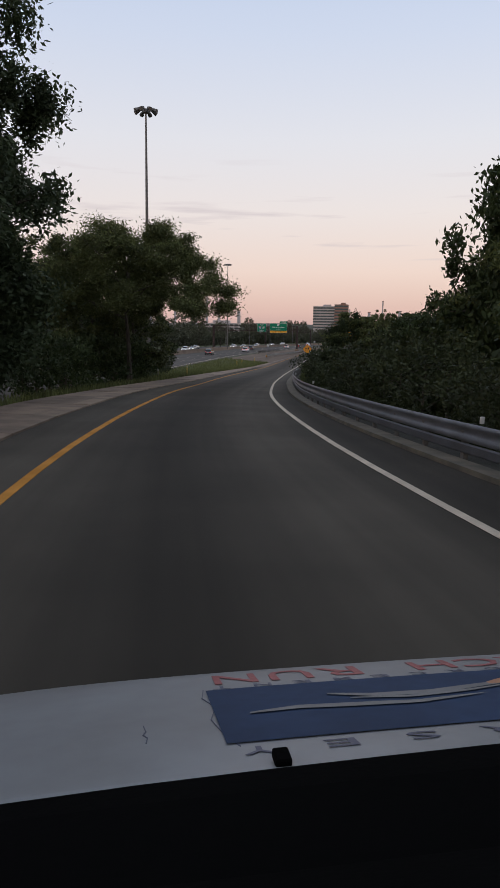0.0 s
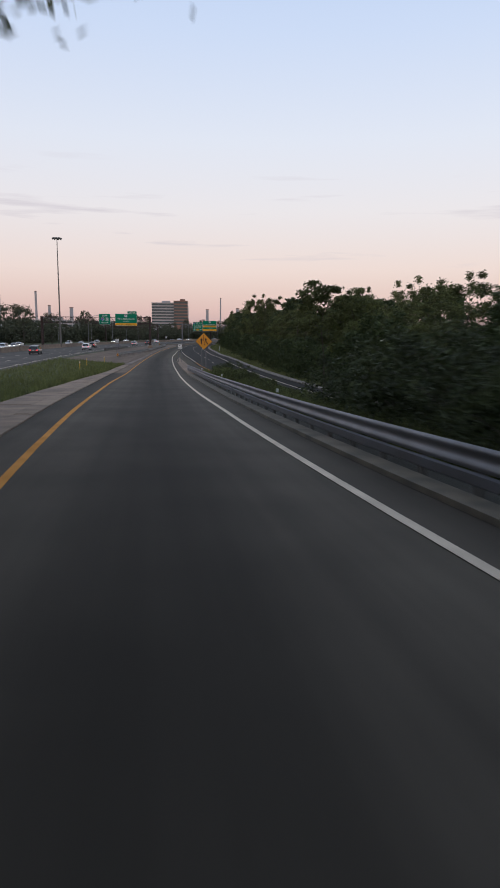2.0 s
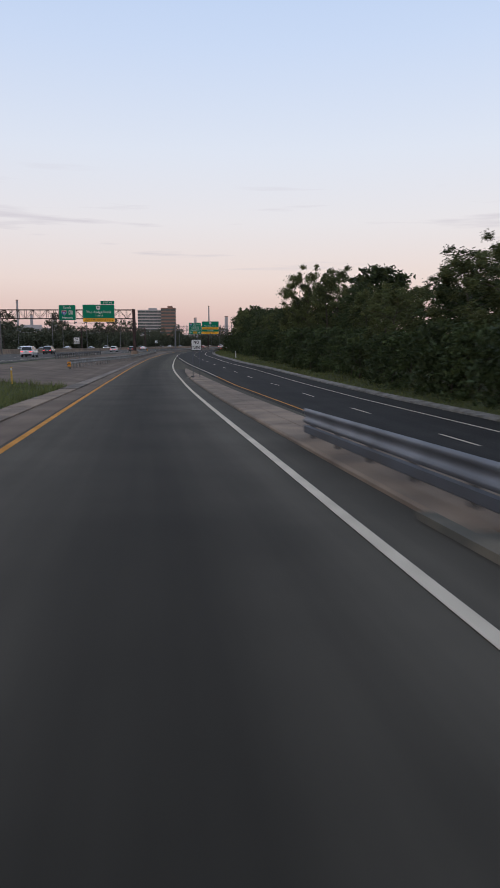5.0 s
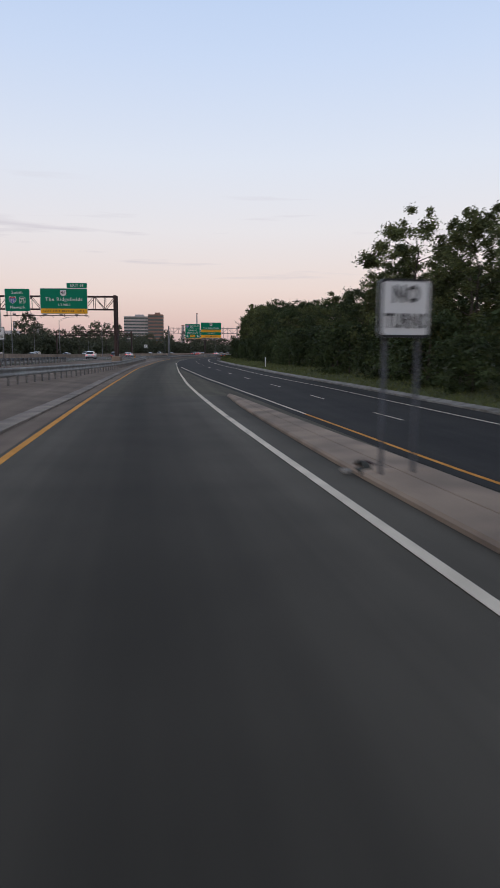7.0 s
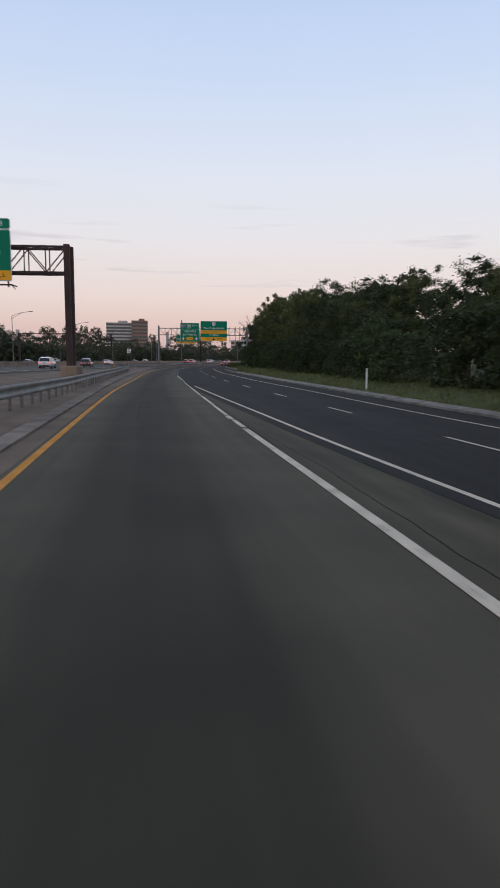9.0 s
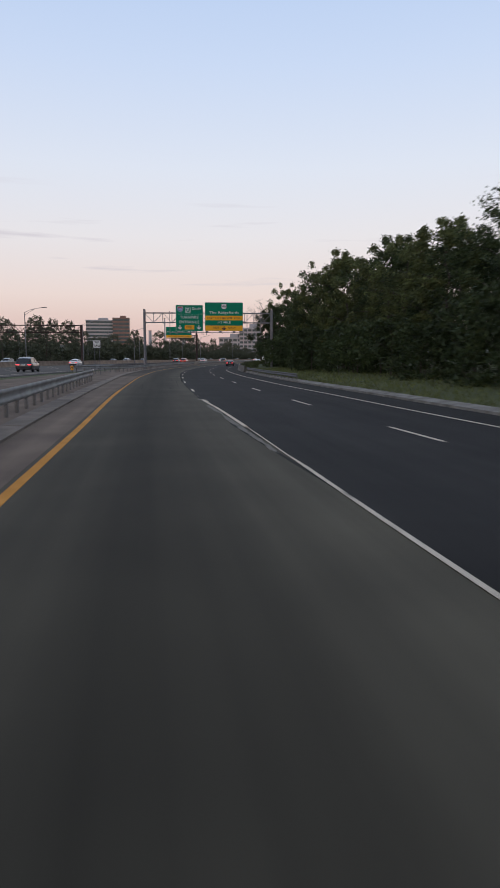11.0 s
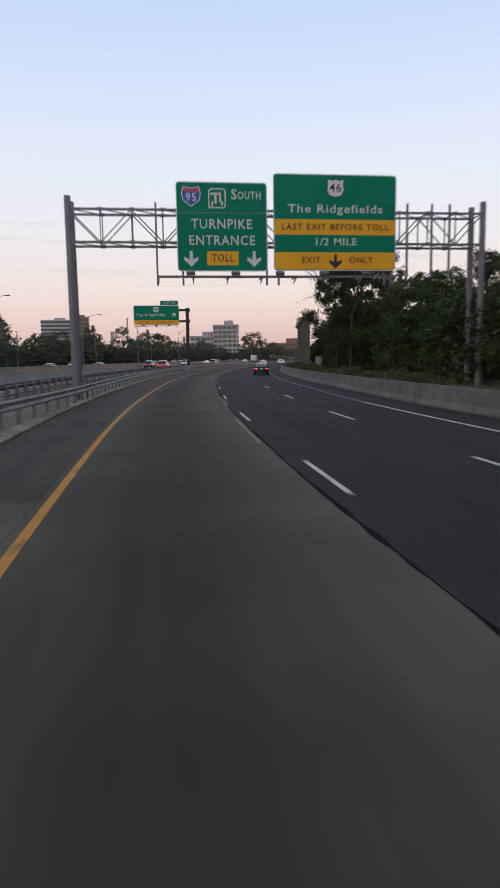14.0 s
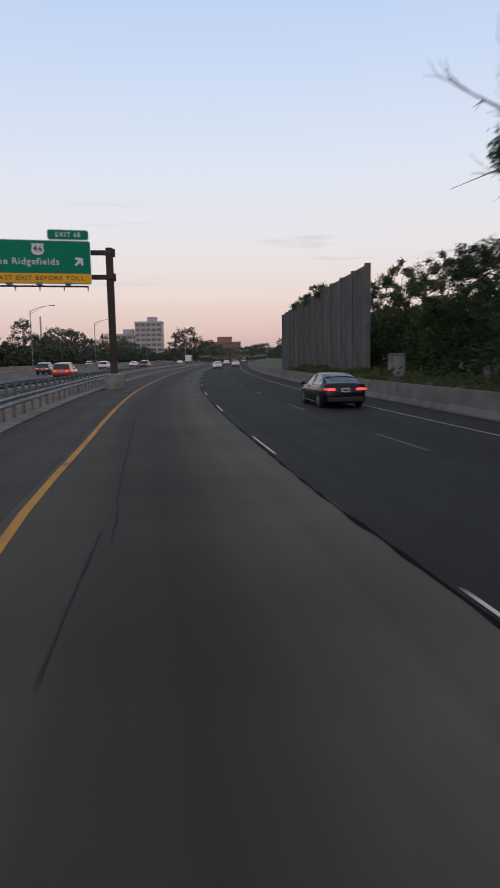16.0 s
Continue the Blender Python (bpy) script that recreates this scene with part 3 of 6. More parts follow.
ribbon("dirt_margin", 128, 336, lambda y: GUTIN(y) + 0.004, lambda y: YELLOW(y) - 0.2 - 0.05 * noise.noise((y * 0.4, 2, 0)), M_SHOULDER, 0.0045, 0.1, label="brown gritty asphalt margin outside the yellow line", category="shoulder")
ribbon("right_verge_kerb", 43, 357, lambda y: EDGE_R(y) + 2.2, lambda y: EDGE_R(y) + 2.9, M_CONC, 0.12, 0.3, label="pale concrete kerb beside the grass verge", category="kerb")

# gutter slabs: separate cast pieces with open joints
gutter = thing("concrete_gutter", "pale cracked concrete gutter slabs along the ramp", "gutter", kind="structure")
y = -20.0
while y < 515:
    step = 4.6 if y < 157 else 6.1
    j = 0.04 if y < 157 else 0.02
    if y < 157:
        mid = lambda q: GUTIN(q) - 0.75
        ribbon("slab", y + j, y + step - j, lambda q: GUTIN(q) - 0.73, GUTIN, M_CONC_TAN, 0.05 + random.uniform(-0.008, 0.008), 0.25, step=step, parent=gutter)
        ribbon("slab", y + j, y + step - j, GUTOUT, mid, M_CONC_TAN, 0.035 + random.uniform(-0.012, 0.012), 0.25, step=step, parent=gutter)
    else:
        ribbon("slab", y + j, y + step - j, GUTOUT, GUTIN, M_KERBL, 0.07 + random.uniform(-0.006, 0.006), 0.25, step=step, parent=gutter)
    y += step

# concrete island between the ramp and the lower roadway, cast in lengths
island = thing("concrete_island", "tan concrete island with stained joints between the roads", "traffic island", kind="structure")
y = 126.0
while y < 196.9:
    y2 = min(y + 6.1, 197.0)
    bm = bmesh.new()
    rows = []
    for q in stations(y + 0.015, y2 - 0.015, 2.1):
        a, b = ISL_L(q), ISL_R(q)
        z = ZRAMP(q)
        ps = [(a, -0.2), (a, 0.06), (a + 0.05, 0.1), ((a + b) / 2 - 0.015, 0.13), ((a + b) / 2, 0.1), ((a + b) / 2 + 0.015, 0.13), (b - 0.04, 0.15), (b, 0.12), (b + 0.12, ZRIGHT(q) - z - 0.15)]
        rows.append([bm.verts.new((LINE(q) + o, q, z + dz)) for o, dz in ps])
    for A, B in zip(rows, rows[1:]):
        for i in range(len(A) - 1):
            bm.faces.new((A[i], A[i + 1], B[i + 1], B[i]))
    bm.faces.new(rows[0][::-1])
    bm.faces.new(rows[-1])
    part("slab", bm, M_CONC_TAN, island)
    y = y2

# asphalt kerb under the guard rail
ribbon("asphalt_kerb", -70, 127, lambda y: KERB_R(y) - 0.2, lambda y: KERB_R(y) + 0.28, M_BERM, 0.1, 0.3, label="worn oily asphalt kerb under the guard rail", category="kerb")

# dark strip that paints the rail's shade onto the ground behind the kerb
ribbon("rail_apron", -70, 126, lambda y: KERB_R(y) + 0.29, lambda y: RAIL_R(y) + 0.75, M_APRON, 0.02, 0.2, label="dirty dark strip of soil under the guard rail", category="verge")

# painted lines
def line(name, y0, y1, off, w, mat, parent, lift, step=3.0):
    return ribbon(name, y0, y1, lambda y: off(y) - w / 2, lambda y: off(y) + w / 2, mat, lift, 0.004, step, parent=parent)


line("yellow_edge_line", -135, 304, YELLOW, 0.18, M_YELLOW, ramp, 0.006)
line("yellow_edge_line", 304, 1100, YELLOW, 0.145, M_WORNY, lower_ramp, 0.006)
line("white_edge_line", -135, 181, JOINT, 0.17, M_WHITE, ramp, 0.012)
line("white_edge_line", 181, 231.7, JOINT, 0.19, M_WORN, ramp, 0.012)
for y0, y1, o, w in ((232.3, 234.6, 0.02, 0.17), (235.0, 236.3, -0.02, 0.2), (236.8, 242.0, 0.0, 0.15), (242.4, 249.5, 0.03, 0.17), (250.1, 254.0, 0.0, 0.11), (254.5, 263.0, 0.02, 0.16), (264.0, 281.0, 0.02, 0.15)):
    line("white_edge_line", y0, y1, lambda y: JOINT(y) + o + 0.12 * max(0.0, (y - 270) / 17), w, M_WORN, ramp, 0.012, 1.0)
line("white_edge_line", 281, 293.5, lambda y: JOINT(y) + 0.05, 0.24, M_WHITE, lower_ramp, 0.035)
line("white_edge_line", 195.7, 284, lambda y: LEFT_R(y), 0.16, M_WHITE, right_road, 0.014)
line("yellow_edge_line", -135, 195.7, lambda y: LEFT_R(y), 0.16, M_YELLOW, right_road, 0.012)
line("white_edge_line", -135, 372, EDGE_R, 0.14, M_WHITE, right_road, 0.012)
line("white_edge_line", 372, 1500, EDGE_R, 0.11, M_DULL, right_road, 0.012)
line("lane_dash", 301.6, 304.6, DASH, 0.15, M_WORN, right_road, 0.012, 1.7)
y = 315.0
while y < 860:
    line("lane_dash", y, y + 3.3, DASH, 0.15 if y < 335 else 0.1 if y < 395 else 0.05, M_WORN, right_road, 0.012, 1.7)
    y += 12.25
y = 71.3
while y < 860:
    line("lane_dash", y, y + 3.4, LANE_R, 0.13 if y < 370 else 0.11, M_WHITE if y < 395 else M_FAINT, right_road, 0.012, 1.7)
    y += 12.18
for lane in (-17.4, -21.2, -25.0):
    y = -60.0
    while y < 690:
        line("lane_dash", y, y + 3.4, lambda q: lane, 0.13, M_WHITE, hwy, 0.012, 3.4)
        y += 12.2
line("white_edge_line", -135, 1100, lambda y: HWY_R(y) - 1.2, 0.15, M_WHITE, hwy, 0.012)

# sealed cracks: thin wandering tar lines
def tar(y0, y1, off, amp, w, parent, up=0.006, mat=M_SEAL):
    sd = random.uniform(0, 50)
    f = lambda y: off(y) + amp * (noise.noise((y * 0.35, sd, 0)) + 0.4 * noise.noise((y * 1.7, sd, 3)) + 0.3 * noise.noise((y * 5.1, sd, 9)))
    g = lambda y: w * max(0.12, 0.75 + 1.5 * noise.noise((y * 1.6, sd, 7)))
    ribbon("tar_seal", y0, y1, lambda y: f(y) - g(y) / 2, lambda y: f(y) + g(y) / 2, mat, up - 0.002, 0.003, 0.25, parent=parent)


tar(292, 318, lambda y: JOINT(y) - 0.02, 0.035, 0.05, lower_ramp, 0.0075)
tar(318, 515, lambda y: JOINT(y) - 0.03, 0.022, 0.07, lower_ramp, 0.0075, M_GAP)
tar(308.2, 321.5, lambda y: 1.68 + 0.004 * (y - 309), 0.07, 0.022, lower_ramp)
tar(305, 307.4, lambda y: 1.11, 0.08, 0.024, lower_ramp)
tar(305, 313.5, lambda y: -0.74 - 0.024 * (y - 306), 0.09, 0.04, lower_ramp)
tar(324, 331, lambda y: -0.82, 0.06, 0.013, lower_ramp)
tar(321, 327.5, lambda y: 1.34, 0.06, 0.022, lower_ramp)
tar(376.5, 391, lambda y: -0.49 - 0.008 * (y - 377), 0.05, 0.022, lower_ramp)
tar(388.2, 395.5, lambda y: 2.1, 0.08, 0.02, lower_ramp)
tar(406.8, 424, lambda y: -0.37 + 0.004 * (y - 407), 0.05, 0.034, lower_ramp)
tar(403.4, 407.3, lambda y: -0.7 + 0.055 * (y - 404), 0.05, 0.03, lower_ramp)
tar(234.6, 244.5, lambda y: -0.3, 0.04, 0.026, lower_ramp)
tar(278, 290, lambda y: JOINT(y) - 0.02, 0.06, 0.05, lower_ramp)
tar(228, 264, lambda y: JOINT(y) + 0.17, 0.06, 0.05, gore, 0.012)
tar(214, 232, lambda y: JOINT(y) + 0.55, 0.12, 0.018, gore, 0.012)


def smear(y0, y1, off, w, parent):
    """Pale dried grout along the joint, ragged at its edges."""
    sd = random.uniform(0, 50)
    ribbon("grout_smear", y0, y1, lambda y: off(y) - w * (0.5 + 0.7 * noise.noise((y * 0.8, sd, 0)) + 0.5 * noise.noise((y * 4.3, sd, 2))), lambda y: off(y) + w * (0.4 + 0.5 * noise.noise((y * 1.1, sd, 5)) + 0.5 * noise.noise((y * 3.7, sd, 8))), M_SMEAR, 0.0055, 0.003, 0.12, parent=parent)


smear(358, 365, lambda y: JOINT(y) - 0.16, 0.12, lower_ramp)
smear(371, 377, lambda y: JOINT(y) - 0.05, 0.2, lower_ramp)
smear(276, 290, lambda y: JOINT(y) - 0.14, 0.14, lower_ramp)
smear(296.6, 297.2, lambda y: JOINT(y) + 0.07, 0.1, right_road)
smear(293.7, 294.5, lambda y: JOINT(y) - 0.1, 0.14, lower_ramp)
smear(328.8, 331, lambda y: JOINT(y) - 0.16, 0.12, lower_ramp)
smear(320.7, 321.5, lambda y: JOINT(y) + 0.2, 0.1, right_road)


# ---------------------------------------------------------------- guard rails
W_PROFILE = [(0.0, 0.0), (0.035, 0.03), (0.045, 0.075), (0.0, 0.105), (-0.02, 0.155), (0.0, 0.205), (0.045, 0.235), (0.035, 0.28), (0.0, 0.31)]


def guard_rail(name, y0, y1, off, side, top=0.76, label="", post_step=1.9, rub=False, deep=0.31, steel=M_GALV, post=0.11):
    """A W-beam on posts. side: +1 if the traffic face looks to +x, -1 if to -x."""
    root = thing(name, label, "guard rail", pose(*at(off(y0), y0)), kind="structure")
    inv = root.matrix_world.inverted()
    ys_ = stations(y0, y1, 3.8)
    rail = None
    for a, b in zip(ys_, ys_[1:]):
        bm = bmesh.new()
        rows = []
        for q in stations(a - 0.05, b + 0.05, 2.0):
            h = at(off(q), q)
            base = h.z + top - deep
            rows.append([(LINE(q) + off(q) + side * (0.10 + d), q, base + z * deep / 0.31) for d, z in W_PROFILE])
        for sgn in (0, 1):
            vr = [[bm.verts.new(Vector(p) - Vector((side * 0.006 * sgn, 0, 0))) for p in r] for r in rows]
            for A, B in zip(vr, vr[1:]):
                for i in range(len(A) - 1):
                    vs = (A[i], B[i], B[i + 1], A[i + 1])
                    bm.faces.new(vs if (side > 0) == (sgn == 0) else vs[::-1])
        bm.transform(inv)
        part("rail_panel", bm, steel, root, smooth=True)
        if rub:
            bm = bmesh.new()
            for q0, q1 in zip(stations(a, b, 2.0), stations(a, b, 2.0)[1:]):
                p0, p1 = at(off(q0), q0), at(off(q1), q1)
                vs = []
                for p in (p0, p1):
                    for d, z in ((0.09, 0.21), (0.14, 0.24), (0.14, 0.39), (0.09, 0.42)):
                        vs.append(bm.verts.new((p.x + side * d, p.y, p.z + z)))
                for i in range(3):
                    bm.faces.new((vs[i], vs[i + 1], vs[5 + i], vs[4 + i]))
            bm.transform(inv)
            part("rub_rail", bm, M_RUB, root)
    bm = bmesh.new()
    box(bm, (0, 0, top / 2 - 0.225), (min(post, 0.13), post + 0.05, top + 0.37), bevel=0.01)
    box(bm, (side * 0.045, 0, top - 0.16), (0.07, post + 0.03, 0.26))
    first = None
    for q in stations(y0 + 0.3, y1 - 0.3, post_step):
        m = inv @ pose(*at(off(q), q), 0, 0, heading(q))
        if first is None:
            first = part("post", bm, M_POST, root, m=m)
        else:
            same_part("post", first, root, m)
    return root


guard_rail("guard_rail", -45, 135, RAIL_R, -1, label="galvanised W-beam guard rail on steel posts beside the ramp", rub=True, top=0.82, deep=0.37)
guard_rail("guard_rail", 189.4, 319, RAIL_L1, 1, label="pale weathered W-beam guard rail beside the tan shoulder", steel=M_RAILPALE, top=0.98, deep=0.5)
guard_rail("guard_rail", 342.5, 575, RAIL_L2, 1, label="pale weathered W-beam guard rail curving along the ramp", steel=M_RAILPALE, top=0.85, deep=0.36)
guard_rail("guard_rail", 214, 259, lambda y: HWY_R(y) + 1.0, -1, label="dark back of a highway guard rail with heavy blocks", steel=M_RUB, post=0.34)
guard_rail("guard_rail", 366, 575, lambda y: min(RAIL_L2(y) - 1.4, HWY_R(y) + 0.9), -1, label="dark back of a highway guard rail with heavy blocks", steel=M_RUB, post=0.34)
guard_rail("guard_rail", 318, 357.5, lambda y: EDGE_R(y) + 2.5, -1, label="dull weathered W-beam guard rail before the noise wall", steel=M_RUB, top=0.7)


def outline(bm, pts, t=0.02, y=0.0):
    f = [bm.verts.new((px, y - t / 2, pz)) for px, pz in pts]
    b = [bm.verts.new((px, y + t / 2, pz)) for px, pz in pts]
    bm.faces.new(f)
    bm.faces.new(b[::-1])
    for i in range(len(pts)):
        j = (i + 1) % len(pts)
        bm.faces.new((f[j], f[i], b[i], b[j]))
    bmesh.ops.recalc_face_normals(bm, faces=bm.faces)
    return bm


def crash_cushion(o, y, label):
    root = thing("guard_rail_end", label, "rail terminal", pose(*at(o, y), 0, 0, heading(y)))
    bm = bmesh.new()
    box(bm, (0, 0, 0.52), (0.34, 0.12, 0.5), bevel=0.02)
    plate_ = part("end_plate", bm, M_ORANGE, root, "yellow reflective end plate")
    bm = bmesh.new()
    for sx in (-1, 1):
        outline(bm, [(0, 0.66), (sx * 0.15, 0.5), (sx * 0.15, 0.38), (0, 0.54)], 0.006, -0.066)
    part("chevron", bm, M_BLACK, plate_, "black chevron")
    bm = bmesh.new()
    box(bm, (0, 0.2, 0.3), (0.14, 0.14, 0.68), bevel=0.01)
    part("post", bm, M_POST, root)


crash_cushion(-8.15, 189.0, "yellow-faced guard rail terminal on a post")
crash_cushion(-10.2, 342.0, "yellow-faced guard rail terminal on a post")

# barrier between the carriageways
def jersey(name, y0, y1, off, label, h=0.82, mat=M_CONC, step=6.0, far=False):
    root = thing(name, label, "concrete barrier", kind="structure")
    for a, b in zip(stations(y0, y1, step), stations(y0, y1, step)[1:]):
        bm = bmesh.new()
        rows = []
        for q in (a + 0.012, (a + b) / 2, b - 0.012):
            p = at(off(q), q)
            rows.append([bm.verts.new((p.x + d, q, p.z + z)) for d, z in ((-0.30, -0.25), (-0.30, 0.08), (-0.17, 0.3), (-0.09, h), (0.09, h), (0.17, 0.3), (0.30, 0.08), (0.30, -0.25))])
        for A, B in zip(rows, rows[1:]):
            for i in range(7):
                bm.faces.new((A[i], B[i], B[i + 1], A[i + 1]))
        bm.faces.new(rows[0])
        bm.faces.new(rows[-1][::-1])
        part("barrier_block", bm, mat, root)
    return root


jersey("median_barrier", -60, 1100, lambda y: -32.3, "long tan concrete median barrier of the highway", 1.05, M_CONC_TAN, 14)
jersey("roadside_barrier", 358, 690, lambda y: EDGE_R(y) + 2.2, "stained concrete roadside barrier at the foot of the noise wall", 0.9, M_BARRIER, 6.0)

# ---------------------------------------------------------------- noise wall
wall = thing("noise_wall", "tall grey concrete noise wall with ribbed posts and panels", "noise wall", kind="structure")
WALL_O = lerp((446.6, 16.07), (494.5, 15.46))
n_bay = 12
ybays = stations(446.6, 495.7, 49.1 / n_bay)
TOPW = lambda y: 8.6 - 0.012 * (y - 444)
for a, b in zip(ybays, ybays[1:]):
    pa, pb = at(WALL_O(a), a), at(WALL_O(b), b)
    ang = math.degrees(math.atan2(-(pb.x - pa.x), pb.y - pa.y))
    bm = bmesh.new()
    h = TOPW((a + b) / 2)
    L_ = (pb - pa).length
    box(bm, (0, L_ / 2, h / 2 - 0.2), (0.18, L_ - 0.36, h + 0.4), bevel=0.02)
    for k in range(1, 7):
        box(bm, (-0.105, L_ * k / 7, h / 2), (0.05, 0.13, h - 0.25), bevel=0.012)
    part("panel", bm, M_WALL, wall, m=pose(pa.x, pa.y, pa.z, 0, 0, ang))
for a in ybays:
    p = at(WALL_O(a), a)
    bm = bmesh.new()
    box(bm, (0, 0, TOPW(a) / 2 - 0.15), (0.42, 0.42, TOPW(a) + 0.5), bevel=0.03)
    part("post", bm, M_WALL, wall, m=pose(p.x, p.y, p.z, 0, 0, heading(a)))

# ---------------------------------------------------------------- lettering


def text_mesh(body, size, depth=0.006, bold=0.006):
    cu = bpy.data.curves.new("lettering", "FONT")
    cu.body, cu.size, cu.extrude, cu.align_x, cu.align_y = body, size, depth, "CENTER", "CENTER"
    cu.resolution_u, cu.offset, cu.space_character = 2, size * bold, 1.12
    ob = bpy.data.objects.new("lettering", cu)
    scene.collection.objects.link(ob)
    me = bpy.data.meshes.new_from_object(ob.evaluated_get(bpy.context.evaluated_depsgraph_get()))
    bpy.data.objects.remove(ob)
    bpy.data.curves.remove(cu)
    return me


def glyphs(me):
    """The single characters of a flat word mesh: islands that overlap across its width belong together."""
    bm = bmesh.new()
    bm.from_mesh(me)
    left, groups = set(bm.faces), []
    while left:
        todo, isl = [left.pop()], []
        while todo:
            f = todo.pop()
            isl.append(f)
            for e in f.edges:
                for g in e.link_faces:
                    if g in left:
                        left.remove(g)
                        todo.append(g)
        xs_ = [v.co.x for f in isl for v in f.verts]
        groups.append([min(xs_), max(xs_), isl])
    groups.sort(key=lambda g: g[0])
    merged = []
    for a, b, isl in groups:
        if merged and min(b, merged[-1][1]) - a > 0.5 * min(b - a, merged[-1][1] - merged[-1][0]):
            merged[-1] = [merged[-1][0], max(b, merged[-1][1]), merged[-1][2] + isl]
        else:
            merged.append([a, b, isl])
    out = []
    for a, b, isl in merged:
        vs = list({v for f in isl for v in f.verts})
        at_ = {v: i for i, v in enumerate(vs)}
        gm = bpy.data.meshes.new("letter")
        gm.from_pydata([v.co[:] for v in vs], [], [[at_[v] for v in f.verts] for f in isl])
        out.append(gm)
    bm.free()
    return out


def letters(body, x, z, size, parent, mat, wide=None, y=-0.03, bold=0.006):
    """Writing on a board that faces -y, each character a piece of its own."""
    me = text_mesh(body, size, bold=bold)
    w = max(v.co.x for v in me.vertices) - min(v.co.x for v in me.vertices)
    k = wide / w if wide else 1.0
    for gm in glyphs(me):
        gm.materials.append(mat)
        ob = new("letter", gm)
        ob.parent = parent
        ob.matrix_local = Matrix.Translation((x, y, z)) @ pose(0, 0, 0, 90) @ Matrix.Diagonal((k, 1, 1, 1))
    bpy.data.meshes.remove(me)


def plate(bm, x, z, w, h, t=0.02, r=0.08, y=0.0):
    """A board in the xz plane with rounded corners."""
    pts = []
    for cx, cz, a0 in ((x + w / 2 - r, z + h / 2 - r, 0), (x - w / 2 + r, z + h / 2 - r, 90), (x - w / 2 + r, z - h / 2 + r, 180), (x + w / 2 - r, z - h / 2 + r, 270)):
        for k in range(4):
            a = radians(a0 + 30 * k)
            pts.append((cx + r * math.cos(a), cz + r * math.sin(a)))
    return outline(bm, pts, t, y)


def board(name, w, h, parent, m, face=None, border=M_SIGNW, r=0.14):
    """A sign board under a thing: back, rim and coloured face, centred at m."""
    bm = bmesh.new()
    plate(bm, 0, 0, w, h, 0.05, r, 0.02)
    b = part(name, bm, M_ALU, parent, m=m)
    bm = bmesh.new()
    plate(bm, 0, 0, w, h, 0.01, r, -0.012)
    part("rim", bm, border, b, "pale reflective rim")
    bm = bmesh.new()
    plate(bm, 0, 0, w - 0.07, h - 0.07, 0.008, r * 0.8, -0.018)
    part("face", bm, face or M_GREEN, b)
    return b


def strip(b, x, z, w, h, mat, y=-0.024, r=0.03):
    bm = bmesh.new()
    plate(bm, x, z, w, h, 0.008, r, y)
    return part("panel", bm, mat, b)


def arrow_down(b, x, z, s, mat, turn=0):
    pts = [(-0.09, 0.5), (0.09, 0.5), (0.12, -0.05), (0.46, 0.12), (0.46, -0.08), (0, -0.5), (-0.46, -0.08), (-0.46, 0.12), (-0.12, -0.05)]
    c, sn = math.cos(radians(turn)), math.sin(radians(turn))
    bm = bmesh.new()
    outline(bm, [(x + s * (px * c - pz * sn), z + s * (px * sn + pz * c)) for px, pz in pts], 0.008, -0.03)
    return part("arrow", bm, mat, b)


def shield(b, x, z, s, kind):
    bm = bmesh.new()
    if kind == "us":
        pts = [(-0.5, 0.5), (-0.25, 0.42), (0, 0.5), (0.25, 0.42), (0.5, 0.5), (0.46, 0.2), (0.52, -0.15), (0.36, -0.42), (0, -0.52), (-0.36, -0.42), (-0.52, -0.15), (-0.46, 0.2)]
        outline(bm, [(x + s * p, z + s * q) for p, q in pts], 0.008, -0.024)
        sh = part("route_shield", bm, M_SIGNW, b, "white route shield")
        bm = bmesh.new()
        outline(bm, [(x + s * 1.12 * p, z + s * 1.12 * q) for p, q in pts], 0.004, -0.0235)
        part("shield_border", bm, M_BLACK, b)
        letters("46", x, z, s * 0.72, b, M_BLACK, y=-0.034)
    else:
        pts = [(-0.42, 0.5), (0, 0.42), (0.42, 0.5), (0.52, 0.15), (0.45, -0.2), (0, -0.55), (-0.45, -0.2), (-0.52, 0.15)]
        outline(bm, [(x + s * 1.1 * p, z + s * 1.1 * q) for p, q in pts], 0.006, -0.024)
        part("route_shield", bm, M_SIGNW, b)
        bm = bmesh.new()
        outline(bm, [(x + s * p, z + s * q) for p, q in pts], 0.008, -0.028)
        part("route_shield", bm, M_BLUE, b, "blue route shield")
        bm = bmesh.new()
        outline(bm, [(x + s * p, z + s * q) for p, q in ((-0.42, 0.5), (0, 0.42), (0.42, 0.5), (0.5, 0.25), (-0.5, 0.25))], 0.008, -0.032)
        part("shield_crown", bm, M_RED, b)
        if kind == "95":
            letters("95", x, z - s * 0.08, s * 0.62, b, M_SIGNW, y=-0.038)


